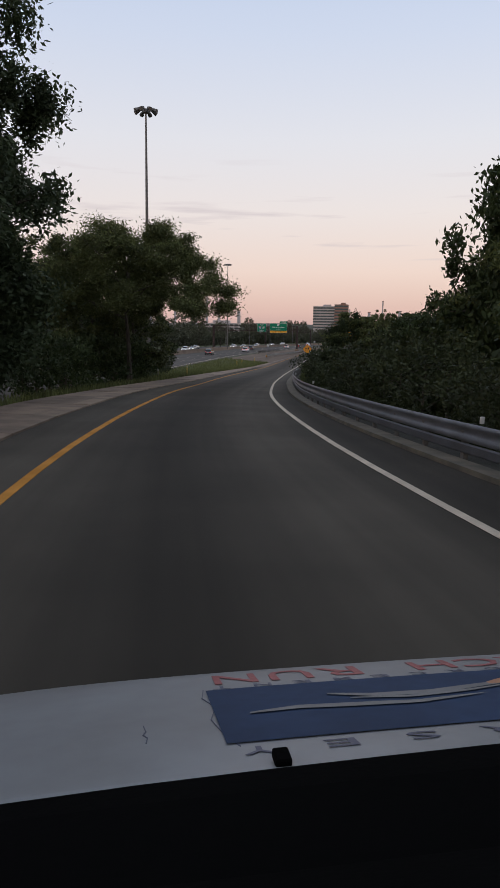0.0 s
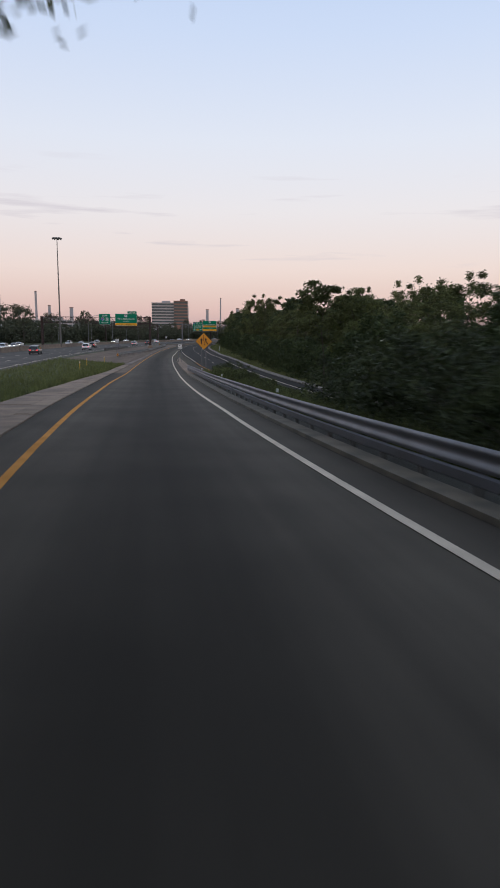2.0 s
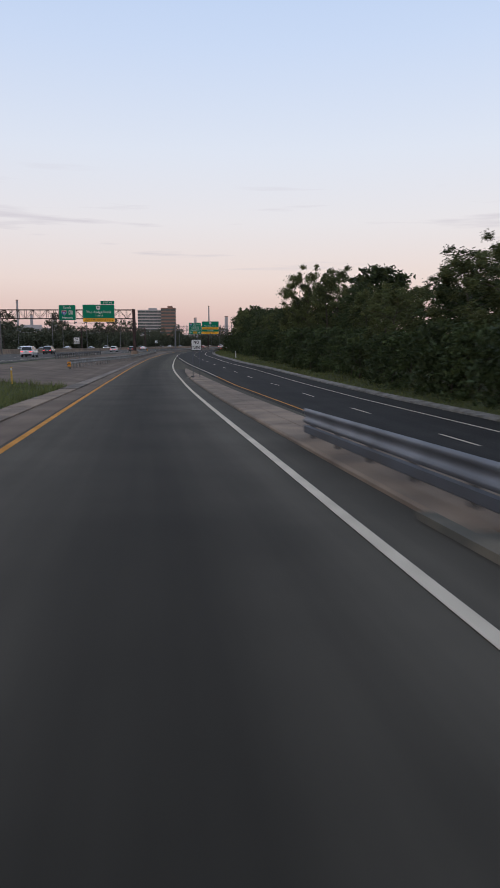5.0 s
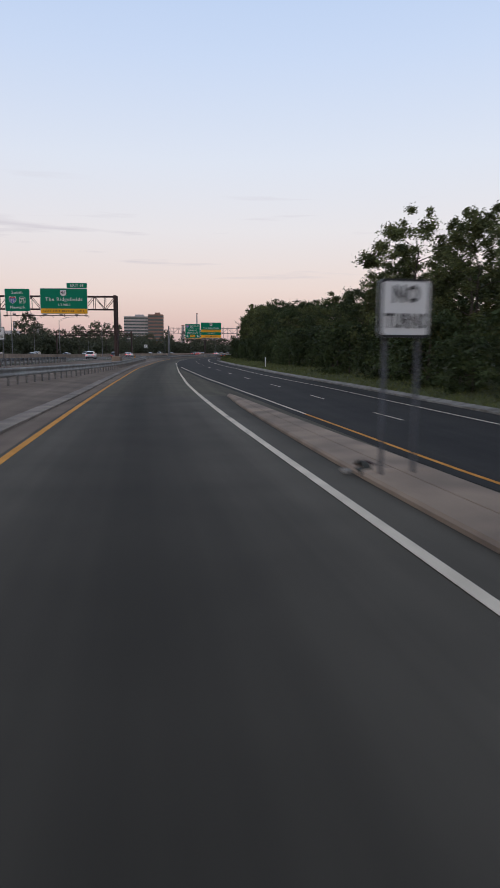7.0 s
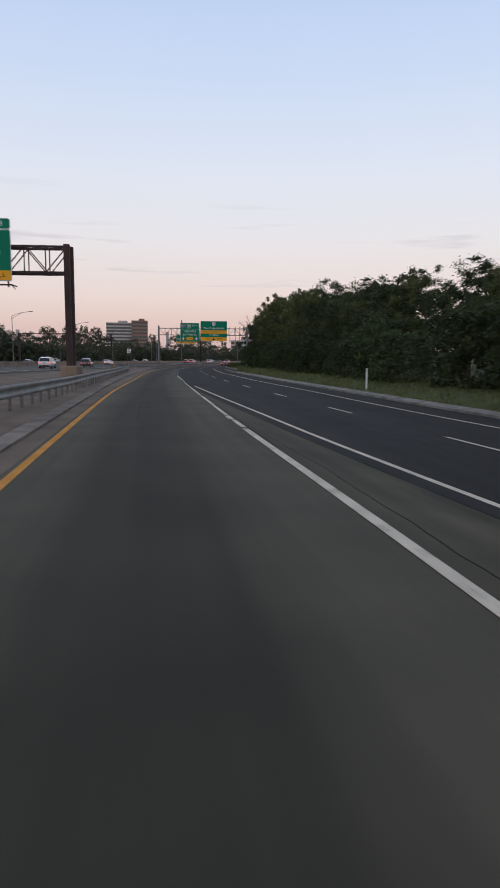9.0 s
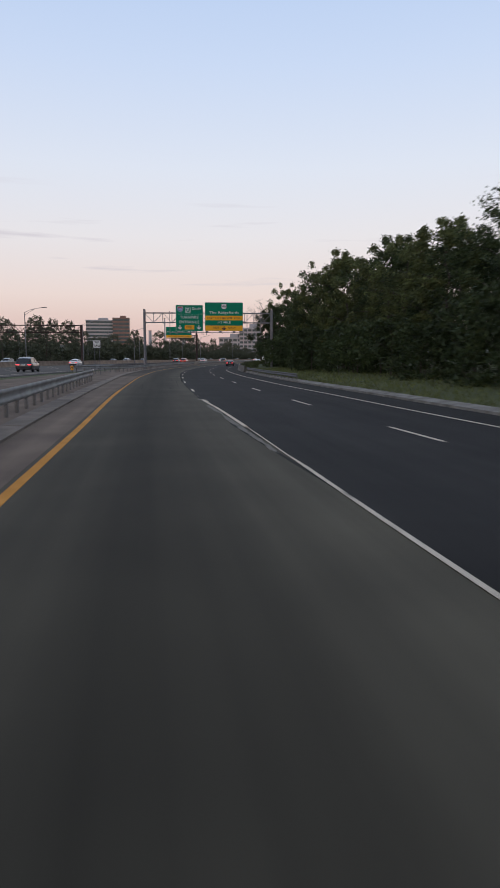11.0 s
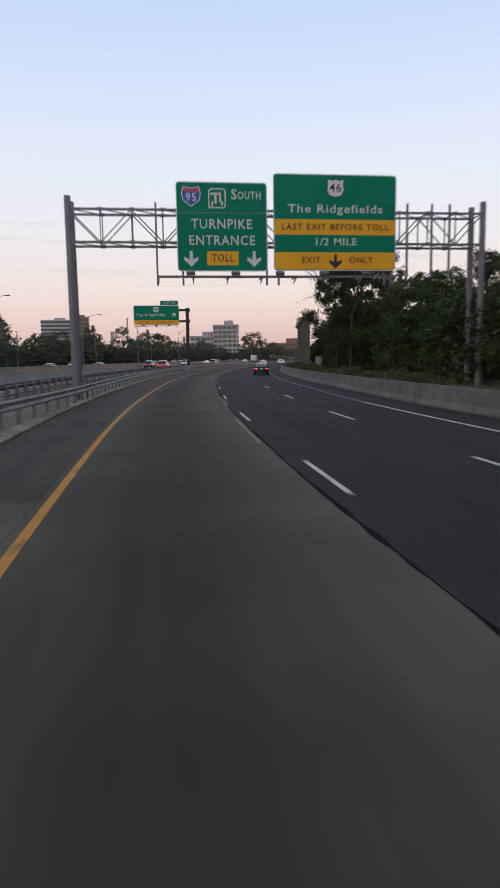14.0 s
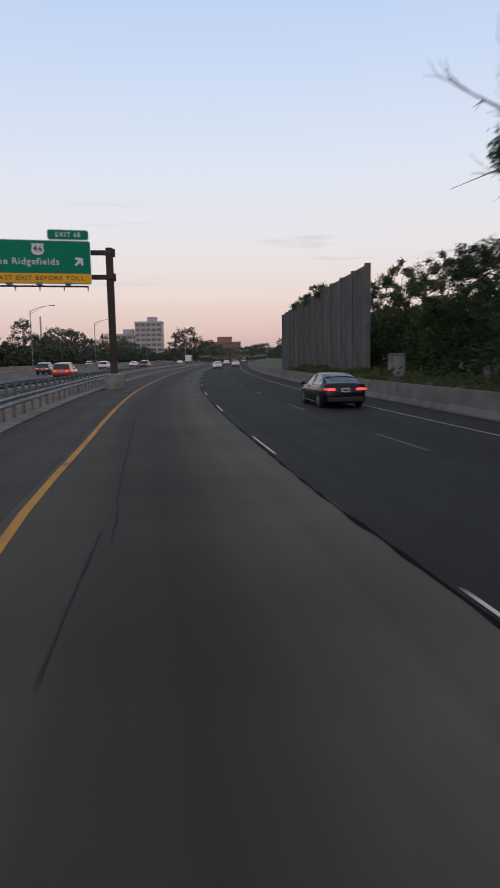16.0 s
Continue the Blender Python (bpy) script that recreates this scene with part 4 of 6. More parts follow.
def emblem(b, x, z, s):
    """A plain block emblem in white on green."""
    bm = bmesh.new()
    outline(bm, [(x + s * p, z + s * q) for p, q in ((-0.42, -0.5), (0.42, -0.5), (0.5, -0.3), (0.5, 0.4), (0.35, 0.5), (-0.3, 0.5), (-0.42, 0.38))], 0.006, -0.024)
    part("emblem", bm, M_SIGNW, b, "white block emblem")
    bm = bmesh.new()
    outline(bm, [(x + s * p, z + s * q) for p, q in ((-0.36, -0.44), (0.37, -0.44), (0.43, -0.27), (0.43, 0.36), (0.32, 0.44), (-0.26, 0.44), (-0.36, 0.34))], 0.006, -0.028)
    part("emblem", bm, M_GREEN, b)
    for dx, dz, w, h in ((-0.05, 0.22, 0.5, 0.1), (-0.05, -0.02, 0.12, 0.5), (0.2, 0.05, 0.1, 0.5), (-0.22, -0.28, 0.1, 0.26), (0.3, -0.25, 0.1, 0.2)):
        strip(b, x + s * dx, z + s * dz, s * w, s * h, M_SIGNW, y=-0.033, r=0.01)


def truss(root, x0, x1, z0, z1, depth, mat, bays, chord=0.09, web=0.045):
    """A box truss along x between heights z0 and z1, as chord and web parts."""
    for z in (z0, z1):
        for yy in (-depth / 2, depth / 2):
            bm = bmesh.new()
            bar(bm, (x0, yy, z), (x1, yy, z), chord)
            part("chord", bm, mat, root)
    bm = bmesh.new()
    for i in range(bays + 1):
        x = x0 + (x1 - x0) * i / bays
        for yy in (-depth / 2, depth / 2):
            bar(bm, (x, yy, z0), (x, yy, z1), web)
        for z in (z0, z1):
            bar(bm, (x, -depth / 2, z), (x, depth / 2, z), web)
        if i < bays:
            xb = x0 + (x1 - x0) * (i + 1) / bays
            for yy in (-depth / 2, depth / 2):
                za, zb = (z0, z1) if i % 2 else (z1, z0)
                bar(bm, (x, yy, za), (xb, yy, zb), web)
            for z in (z0, z1):
                bar(bm, (x, -depth / 2, z), (xb, depth / 2, z), web * 0.8)
    part("bracing", bm, mat, root)
    bm = bmesh.new()
    box(bm, (0, 0, 0), (0.2, 0.015, 0.15))
    first = None
    for i in range(bays + 1):
        x = x0 + (x1 - x0) * i / bays
        for z in (z0, z1):
            for yy in (-depth / 2 - 0.03, depth / 2 + 0.03):
                if first is None:
                    first = part("gusset_plate", bm, mat, root, m=pose(x, yy, z))
                else:
                    same_part("gusset_plate", first, root, pose(x, yy, z))


def lamp_rail(root, x0, x1, z, n, mat):
    """The walkway bar under a sign with its flood lamps."""
    bm = bmesh.new()
    for yy in (-0.75, -0.4):
        bar(bm, (x0, yy, z), (x1, yy, z), 0.06)
    k = max(2, int((x1 - x0) / 1.3))
    for i in range(k + 1):
        x = x0 + (x1 - x0) * i / k
        bar(bm, (x, -0.85, z - 0.02), (x, 0.3, z - 0.02), 0.05)
        bar(bm, (x, -0.05, z - 0.2), (x, -0.7, z - 0.03), 0.04)
    part("lamp_rail", bm, mat, root)
    for i in range(n):
        x = x0 + (x1 - x0) * (i + 0.7) / (n + 0.4)
        bm = bmesh.new()
        box(bm, (x, -0.8, z + 0.12), (0.36, 0.2, 0.13), pose(0, 0, 0, 25), 0.02)
        part("flood_lamp", bm, M_STEEL, root)


# gantry over the ramp and the lower roadway
g2 = thing("sign_gantry", "grey steel truss gantry carrying two green highway signs", "sign gantry", placed(0, 307.7))
for px in (-36.55, -18.9):
    for dy in (-0.55, 0.55):
        bm = bmesh.new()
        rod(bm, (px, dy, 0.1), (px, dy, 8.65), 0.15, 0.13, 12)
        box(bm, (px, dy, 0.42), (0.42, 0.42, 0.06), bevel=0.01)
        part("column", bm, M_STEEL, g2, smooth=False)
    for i, zz in enumerate((0.9, 2.1, 3.3, 4.5, 5.7)):
        bm = bmesh.new()
        bar(bm, (px, -0.55, zz), (px, 0.55, zz), 0.05)
        part("column_tie", bm, M_STEEL, g2)
        bm = bmesh.new()
        bar(bm, (px, -0.55 if i % 2 else 0.55, zz), (px, 0.55 if i % 2 else -0.55, zz + 1.2), 0.045)
        part("column_brace", bm, M_STEEL, g2)
truss(g2, -36.55, -18.9, 6.85, 8.15, 1.1, M_STEEL, 14)
b = board("sign_board", 3.73, 3.54, g2, pose(-30.36, -0.9, 7.42))
shield(b, -1.25, 1.2, 0.7, "95")
emblem(b, -0.22, 1.13, 0.78)
letters("S", 0.5, 1.27, 0.56, b, M_SIGNW)
letters("OUTH", 1.13, 1.24, 0.42, b, M_SIGNW, wide=0.95)
strip(b, 0, 0.55, 3.62, 0.035, M_SIGNW)
letters("TURNPIKE", -0.02, 0.1, 0.54, b, M_SIGNW, wide=2.5)
letters("ENTRANCE", -0.02, -0.55, 0.54, b, M_SIGNW, wide=2.7)
arrow_down(b, -1.3, -1.27, 0.62, M_SIGNW)
arrow_down(b, 1.3, -1.27, 0.62, M_SIGNW)
strip(b, 0, -1.25, 1.3, 0.56, M_AMBER)
letters("TOLL", 0, -1.25, 0.42, b, M_BLACK, wide=0.9, y=-0.034)
b = board("sign_board", 5.26, 3.9, g2, pose(-25.6, -0.9, 7.63))
shield(b, 0.0, 1.4, 0.68, "us")
letters("The Ridgefields", 0.0, 0.55, 0.46, b, M_SIGNW, wide=4.05)
strip(b, 0, -0.18, 5.16, 0.62, M_AMBER, r=0.02)
letters("LAST EXIT BEFORE TOLL", 0, -0.18, 0.36, b, M_BLACK, wide=4.6, y=-0.034)
letters("1/2 MILE", 0, -0.78, 0.42, b, M_SIGNW, wide=1.75)
strip(b, 0, -1.55, 5.16, 0.7, M_AMBER, r=0.05)
letters("EXIT", -1.05, -1.52, 0.36, b, M_BLACK, y=-0.034)
letters("ONLY", 1.1, -1.52, 0.36, b, M_BLACK, y=-0.034)
arrow_down(b, 0, -1.57, 0.6, M_BLACK)
lamp_rail(g2, -33.0, -22.9, 5.47, 5, M_STEEL)
for px in (-33.05, -32.0, -28.5, -28.0, -23.4):
    bm = bmesh.new()
    bar(bm, (px, -0.72, 5.1), (px, -0.72, 8.4), 0.08)
    part("hanger", bm, M_STEEL, g2)
for px in (-22.4, -21.3, -20.5):
    bm = bmesh.new()
    bar(bm, (px, -0.72, 5.4), (px, -0.72, 8.5), 0.08)
    part("hanger", bm, M_STEEL, g2, "bare sign hanger")

# rusted gantry across the highway
g1 = thing("sign_gantry", "rust-brown truss gantry with green signs across the highway", "sign gantry", placed(-34.3, 214.4))
for dx in (0, -27.5):
    for dy in (-0.5, 0.5):
        bm = bmesh.new()
        box(bm, (dx, dy, 4.9), (0.34, 0.3, 7.7), bevel=0.02)
        part("column", bm, M_RUST, g1)
    bm = bmesh.new()
    box(bm, (dx, 0, 0.75), (1.0, 1.9, 1.7), bevel=0.05)
    part("pedestal", bm, M_CONC_TAN, g1, "stained concrete pedestal")
truss(g1, -27.5, 0, 7.1, 8.6, 1.0, M_RUST, 22, 0.13, 0.06)
b = board("sign_board", 5.5, 2.95, g1, pose(-5.9, -0.85, 8.0))
shield(b, -0.05, 0.95, 0.7, "us")
letters("The Ridgefields", 0, 0.2, 0.56, b, M_SIGNW, wide=4.3)
letters("1/2 MILE", 0, -0.42, 0.36, b, M_SIGNW)
strip(b, 0, -1.14, 5.43, 0.56, M_AMBER, r=0.04)
letters("LAST EXIT BEFORE TOLL", 0, -1.14, 0.36, b, M_BLACK, wide=4.8, y=-0.034)
b = board("exit_tab", 2.4, 0.62, g1, pose(-4.35, -0.85, 9.8))
letters("EXIT 68", 0, 0, 0.42, b, M_SIGNW)
b = board("sign_board", 2.9, 2.6, g1, pose(-11.3, -0.85, 8.1))
letters("South", 0, 0.85, 0.5, b, M_SIGNW)
shield(b, -0.55, 0.0, 0.75, "95")
emblem(b, 0.55, 0.0, 0.75)
letters("Newark", 0, -0.85, 0.5, b, M_SIGNW)
lamp_rail(g1, -13.0, -3.2, 6.35, 5, M_RUST)
for px in (-12.6, -10.2, -8.4, -5.9, -3.4):
    bm = bmesh.new()
    bar(bm, (px, -0.72, 6.2), (px, -0.72, 8.8), 0.08)
    part("hanger", bm, M_RUST, g1)

# rusted cantilever sign
g3 = thing("cantilever_sign", "green exit sign on a rust-brown cantilever column", "road sign", placed(-29.4, 366.2))
bm = bmesh.new()
box(bm, (0, 0, 4.9), (0.42, 0.42, 7.5), bevel=0.03)
part("column", bm, M_RUST, g3)
bm = bmesh.new()
box(bm, (0, 0, 0.45), (1.15, 1.5, 1.7), bevel=0.05)
part("pedestal", bm, M_CONC, g3, "pale concrete pedestal")
for zz in (8.35, 6.95):
    bm = bmesh.new()
    box(bm, (-0.55, -0.1, zz), (1.7, 0.3, 0.26), bevel=0.02)
    box(bm, (-3.8, -0.1, zz), (5.2, 0.2, 0.2), bevel=0.02)
    box(bm, (0.25, -0.1, zz), (0.16, 0.42, 0.42), bevel=0.02)
    part("arm", bm, M_RUST, g3)
b = board("sign_board", 5.75, 2.45, g3, pose(-3.95, -0.42, 7.72))
shield(b, -0.05, 0.72, 0.68, "us")
letters("The Ridgefields", -0.75, 0.02, 0.52, b, M_SIGNW, wide=3.7)
arrow_down(b, 2.2, 0.05, 0.62, M_SIGNW, 135)
strip(b, 0, -0.9, 5.68, 0.54, M_AMBER, r=0.04)
letters("LAST EXIT BEFORE TOLL", 0, -0.9, 0.34, b, M_BLACK, wide=4.9, y=-0.034)
b = board("exit_tab", 2.3, 0.58, g3, pose(-2.3, -0.42, 9.26))
letters("EXIT 68", 0, 0, 0.38, b, M_SIGNW)
lamp_rail(g3, -6.7, -1.3, 6.35, 3, M_RUST)

# distant gantry over the highway
g4 = thing("sign_gantry", "far rust-brown truss gantry over the highway lanes", "sign gantry", placed(-52.6, 352))
for dx in (0, -24):
    bm = bmesh.new()
    box(bm, (dx, 0, 4.3), (0.36, 0.8, 8.6), bevel=0.02)
    part("column", bm, M_RUST, g4)
truss(g4, -24, 0, 7.1, 8.5, 0.9, M_RUST, 18, 0.13, 0.06)


def no_turns(x, y, zc, turn, label):
    root = thing("no_turns_sign", label, "road sign", placed(x, y, 0, turn))
    zc -= 0.2
    b = board("sign_board", 0.7, 0.75, root, pose(0, 0, zc), M_SIGNW, M_BLACK, r=0.05)
    letters("NO", 0, 0.17, 0.3, b, M_BLACK, wide=0.35, y=-0.026, bold=0.03)
    letters("TURNS", 0, -0.17, 0.26, b, M_BLACK, wide=0.55, y=-0.026, bold=0.025)
    for dx in (-0.23, 0.23):
        bm = bmesh.new()
        box(bm, (dx, 0.09, zc / 2 + 0.1), (0.05, 0.04, zc + 0.5), bevel=0.005)
        part("post", bm, M_RUB, root)


no_turns(-18.43, 142.25, 3.0, heading(174), "white square no-turns sign on two posts in the island")
no_turns(-34.0, 172.5, 3.4, heading(210), "white square no-turns sign on two posts at the rail end")
no_turns(-38.6, 276.6, 3.45, heading(340), "white square no-turns sign on two posts by the guard rail")

# torn tyre tread and litter against the island's edge
debris = thing("road_debris", "torn brown tyre tread and litter against the kerb", "debris", pose(*at(4.0, 175.4, 0.02), 0, 0, heading(175) + 12))
for k, (dx, dy, ln, up) in enumerate(((0.0, 0.0, 0.75, 0.16), (0.22, 0.2, 0.55, 0.11), (-0.18, -0.25, 0.5, 0.08), (0.3, -0.3, 0.4, 0.06))):
    bm = bmesh.new()
    prev = None
    for i in range(9):
        u = i / 8
        yy, zz = (u - 0.5) * ln, up * math.sin(math.pi * u) + 0.015
        row = [bm.verts.new((dx + 0.2 * (u - 0.5) * (-1) ** k + sx * (0.07 + 0.02 * math.sin(9 * u + k)), dy + yy, zz + 0.02 * math.sin(7 * u + sx + k))) for sx in (-1, 0, 1)]
        if prev:
            bm.faces.new((prev[0], prev[1], row[1], row[0]))
            bm.faces.new((prev[1], prev[2], row[2], row[1]))
        prev = row
    r = bmesh.ops.extrude_face_region(bm, geom=bm.faces[:])
    for v in r["geom"]:
        if isinstance(v, bmesh.types.BMVert):
            v.co.z += 0.025
    bmesh.ops.recalc_face_normals(bm, faces=bm.faces)
    part("tread_strip", bm, M_RUST if k % 2 else M_APRON, debris)
bm = bmesh.new()
bmesh.ops.create_icosphere(bm, subdivisions=2, radius=0.1, matrix=Matrix.Translation((-0.4, -0.15, 0.06)) @ Matrix.Diagonal((1.1, 0.8, 0.55, 1)))
for v in bm.verts:
    v.co += 0.035 * Vector(noise.noise_vector(v.co * 9))
part("crumpled_wrapper", bm, M_CONC, debris, "crumpled pale wrapper")

# diamond merge sign
dx_, dy_ = -11.45, 98.5
md = thing("merge_sign", "orange-yellow diamond added-lane sign on two steel posts", "road sign", placed(dx_, dy_, 0, 8))
zc = 4.12
bm = bmesh.new()
R_ = 0.69
outline(bm, [(0, R_), (R_, 0), (0, -R_), (-R_, 0)], 0.03, 0)
b = part("sign_board", bm, M_BLACK, md, m=pose(0, 0, zc))
bm = bmesh.new()
outline(bm, [(0, R_ - 0.02), (R_ - 0.02, 0), (0, -R_ + 0.02), (-R_ + 0.02, 0)], 0.01, -0.018)
part("face", bm, M_ORANGE, b)
bm = bmesh.new()
outline(bm, [(-0.24, -0.22), (-0.16, -0.22), (-0.16, 0.08), (-0.08, 0.08), (-0.2, 0.27), (-0.32, 0.08), (-0.24, 0.08)], 0.008, -0.026)
part("arrow", bm, M_BLACK, b)
bm = bmesh.new()
outline(bm, [(0.3, -0.26), (0.36, -0.2), (0.2, 0.02), (0.2, 0.1), (0.27, 0.1), (0.16, 0.28), (0.05, 0.1), (0.12, 0.1), (0.12, 0.0)], 0.008, -0.026)
part("arrow", bm, M_BLACK, b)
for k in range(5):
    zz = 0.45 - 0.17 * k
    strip(b, -0.02 + (0.0 if k < 3 else 0.02 * k), zz, 0.05, 0.1, M_BLACK, y=-0.026, r=0.005)
for px in (-0.17, 0.17):
    bm = bmesh.new()
    box(bm, (px, 0.05, (zc + 0.2) / 2 - 0.2), (0.06, 0.05, zc + 0.7), bevel=0.005)
    part("post", bm, M_POST, md)

# ---------------------------------------------------------------- trees and bushes


def leaf_mesh(name, centres, radii, per, size, rng, droop=0.0, broad=False, flat=0.75):
    """Leaves scattered in clumps round the centres: four-cornered blades near the road, three-cornered ones further off."""
    C, Rr = np.repeat(np.array(centres), per, 0), np.repeat(np.array(radii), per)[:, None]
    n = len(C)
    d = rng.normal(size=(n, 3))
    d /= np.linalg.norm(d, axis=1)[:, None]
    P = C + d * Rr * np.clip(0.68 + 0.34 * rng.normal(size=(n, 1)), 0.05, 1.6) * np.array([1, 1, flat])
    P[:, 2] -= droop * rng.uniform(0, 1, n) ** 2
    u = rng.normal(size=(n, 3))
    u /= np.linalg.norm(u, axis=1)[:, None]
    w = np.cross(u, rng.normal(size=(n, 3)))
    w /= np.linalg.norm(w, axis=1)[:, None]
    s = (size * rng.uniform(0.6, 1.35, n))[:, None]
    if broad:
        V, k = np.stack([P - u * s, P - w * s * 0.45, P + u * s, P + w * s * 0.45], 1), 4
    else:
        V, k = np.stack([P - u * s, P + u * s * 0.4 + w * s * 0.6, P + u * s * 0.8 - w * s * 0.45], 1), 3
    me = bpy.data.meshes.new(name)
    me.from_pydata(V.reshape(-1, 3).tolist(), [], np.arange(k * n).reshape(-1, k).tolist())
    return me


def make_tree(name, label, seed, height, spread, clear, leaves, mat, clumps, size=0.2, bark=M_BARK, bare=0.0, droop=0.0, trunk_r=None, broad=False, sides=5, clump=1.0, flat=0.75):
    """A tapered trunk with limbs and a crown of leaf clumps with an uneven outline."""
    rng = np.random.default_rng(seed)
    root = thing(name, label, "tree" if clear > 0.02 else "bush", pose(0, 0, 0))
    bm = bmesh.new()
    r0 = trunk_r or height * 0.016
    top = height * 0.82
    pts = [Vector((0, 0, -0.4))]
    for i in range(1, 8):
        pts.append(Vector((rng.normal() * 0.02 * height * i / 7, rng.normal() * 0.02 * height * i / 7, top * i / 7)))
    for i in range(7):
        rod(bm, pts[i], pts[i + 1], r0 * (1 - i / 7.6), r0 * (1 - (i + 1) / 7.6), sides + 1)
    centres, radii = [], []
    nl = 11
    for k in range(nl):
        f = clear + (0.95 - clear) * (k + 0.5) / nl
        z0 = height * f * 0.86
        i = min(6, int(z0 / top * 7))
        base = pts[i].lerp(pts[i + 1], max(0.0, min(1.0, z0 / top * 7 - i)))
        a = k * 2.4 + rng.uniform(-0.5, 0.5)
        prof = math.sin(math.pi * min(1, 0.22 + 0.78 * (f - clear * 0.6) / (1.02 - clear * 0.6))) ** 0.7
        L_ = spread * prof * rng.uniform(0.7, 1.15)
        tip = base + Vector((math.cos(a) * L_, math.sin(a) * L_, L_ * rng.uniform(0.15, 0.6)))
        tip.z = min(tip.z, height * 0.87)
        midp = base.lerp(tip, 0.5) + Vector((0, 0, 0.08 * L_))
        rod(bm, base, midp, r0 * 0.36 * (1 - f * 0.6), r0 * 0.22 * (1 - f * 0.6), sides)
        rod(bm, midp, tip, r0 * 0.22 * (1 - f * 0.6), r0 * 0.05, sides)
        for s in range(3):
            tw = midp.lerp(tip, rng.uniform(0.2, 1.0))
            end = tw + Vector(np.clip(rng.normal(size=3), -1.0, 1.0)) * L_ * 0.28
            rod(bm, tw, end, r0 * 0.09, r0 * 0.025, 3)
            if rng.uniform() > bare:
                centres.append(end)
                radii.append(rng.uniform(0.55, 1.0) * spread * 0.24 * clump)
        if rng.uniform() > bare:
            centres.append(tip)
            radii.append(rng.uniform(0.6, 1.0) * spread * 0.27 * clump)
    part("trunk", bm, bark, root)
    for k in range(clumps):
        f = rng.uniform(clear, 0.94)
        prof = math.sin(math.pi * min(1, 0.2 + 0.8 * (f - clear * 0.6) / (1.04 - clear * 0.6))) ** 0.6
        a, rr = rng.uniform(0, 2 * math.pi), spread * prof * rng.uniform(0.25, 0.94) ** 0.6
        lump = 1 + 0.3 * noise.noise((math.cos(a) * 1.7 + seed, math.sin(a) * 1.7, f * 4))
        if rng.uniform() < bare:
            continue
        centres.append(Vector((math.cos(a) * rr * lump, math.sin(a) * rr * lump, height * f * rng.uniform(0.93, 1.03))))
        radii.append(rng.uniform(0.5, 1.0) * spread * 0.22 * clump)
    # draw stray clumps back to their nearest neighbour
    for i, c in enumerate(centres):
        near = min((q for j, q in enumerate(centres) if j != i), key=lambda q: (q - c).length)
        if (near - c).length > 0.95 * radii[i]:
            centres[i] = near + (c - near).normalized() * 0.95 * radii[i]
    me = leaf_mesh("crown", [tuple(c) for c in centres], radii, max(4, leaves // max(1, len(centres))), size, rng, droop, broad, flat)
    me.materials.append(mat)
    ob = new("crown", me)
    ob.parent = root
    return root


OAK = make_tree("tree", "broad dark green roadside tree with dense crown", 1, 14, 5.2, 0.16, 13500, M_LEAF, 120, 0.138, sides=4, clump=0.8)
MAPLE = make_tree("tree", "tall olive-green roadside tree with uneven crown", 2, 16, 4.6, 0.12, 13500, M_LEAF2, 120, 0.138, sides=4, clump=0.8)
LOCUST = make_tree("tree", "ragged dark tree with open feathery crown", 3, 15, 4.8, 0.2, 13500, M_LEAF, 60, 0.138, droop=0.5, sides=4, clump=0.8)
ASH = make_tree("tree", "slender dusk-green tree in the roadside wood", 4, 13, 3.8, 0.1, 13500, M_LEAF2, 100, 0.138, sides=4, clump=0.8)
BUSH = make_tree("bush", "dense dark green roadside bush", 5, 4.2, 2.6, 0.0, 2600, M_LEAF, 60, 0.15, sides=3)
SCRUB = make_tree("bush", "low pale green scrub beside the verge", 6, 2.4, 1.9, 0.0, 2200, M_LEAF2, 40, 0.11, sides=3)
PINE = make_tree("tree", "dark blue-green wind-ragged tree by the road", 7, 16, 3.6, 0.1, 70000, M_LEAF3, 150, 0.085, droop=0.9, broad=True, clump=0.85)
SPARSE = make_tree("tree", "half-bare tree with ragged hanging foliage", 8, 17, 4.0, 0.15, 16000, M_LEAF3, 46, 0.13, bare=0.3, droop=0.9, broad=True)
BACK = make_tree("tree", "dark tree at the back of the wood", 9, 14, 4.6, 0.1, 2600, M_LEAF, 90, 0.36, sides=3)
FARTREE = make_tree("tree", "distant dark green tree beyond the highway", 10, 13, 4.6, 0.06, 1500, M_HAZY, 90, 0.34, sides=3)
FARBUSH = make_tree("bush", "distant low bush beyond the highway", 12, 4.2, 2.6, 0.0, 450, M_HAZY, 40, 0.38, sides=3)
GREATOAK = make_tree("tree", "great spreading oak whose boughs overhang the ramp", 13, 12.4, 7.2, 0.45, 150000, M_LEAF2, 260, 0.085, broad=True, clump=0.6)
SUMAC = make_tree("tree", "feathery roadside tree on the bank below the ramp", 14, 9, 3.2, 0.12, 16000, M_LEAF, 110, 0.11, broad=True, droop=0.3, clump=0.85)
LAYERED = make_tree("tree", "small sumac with flat layered leaf fans behind the guard rail", 16, 6.0, 1.5, 0.55, 8000, M_LEAF2, 22, 0.065, broad=True, droop=0.15, clump=1.15, flat=0.26, trunk_r=0.06)
BANKBUSH = make_tree("bush", "rounded mid-green shrub on the bank", 15, 3.6, 2.4, 0.0, 4200, M_BANK, 70, 0.085, sides=3, broad=True)
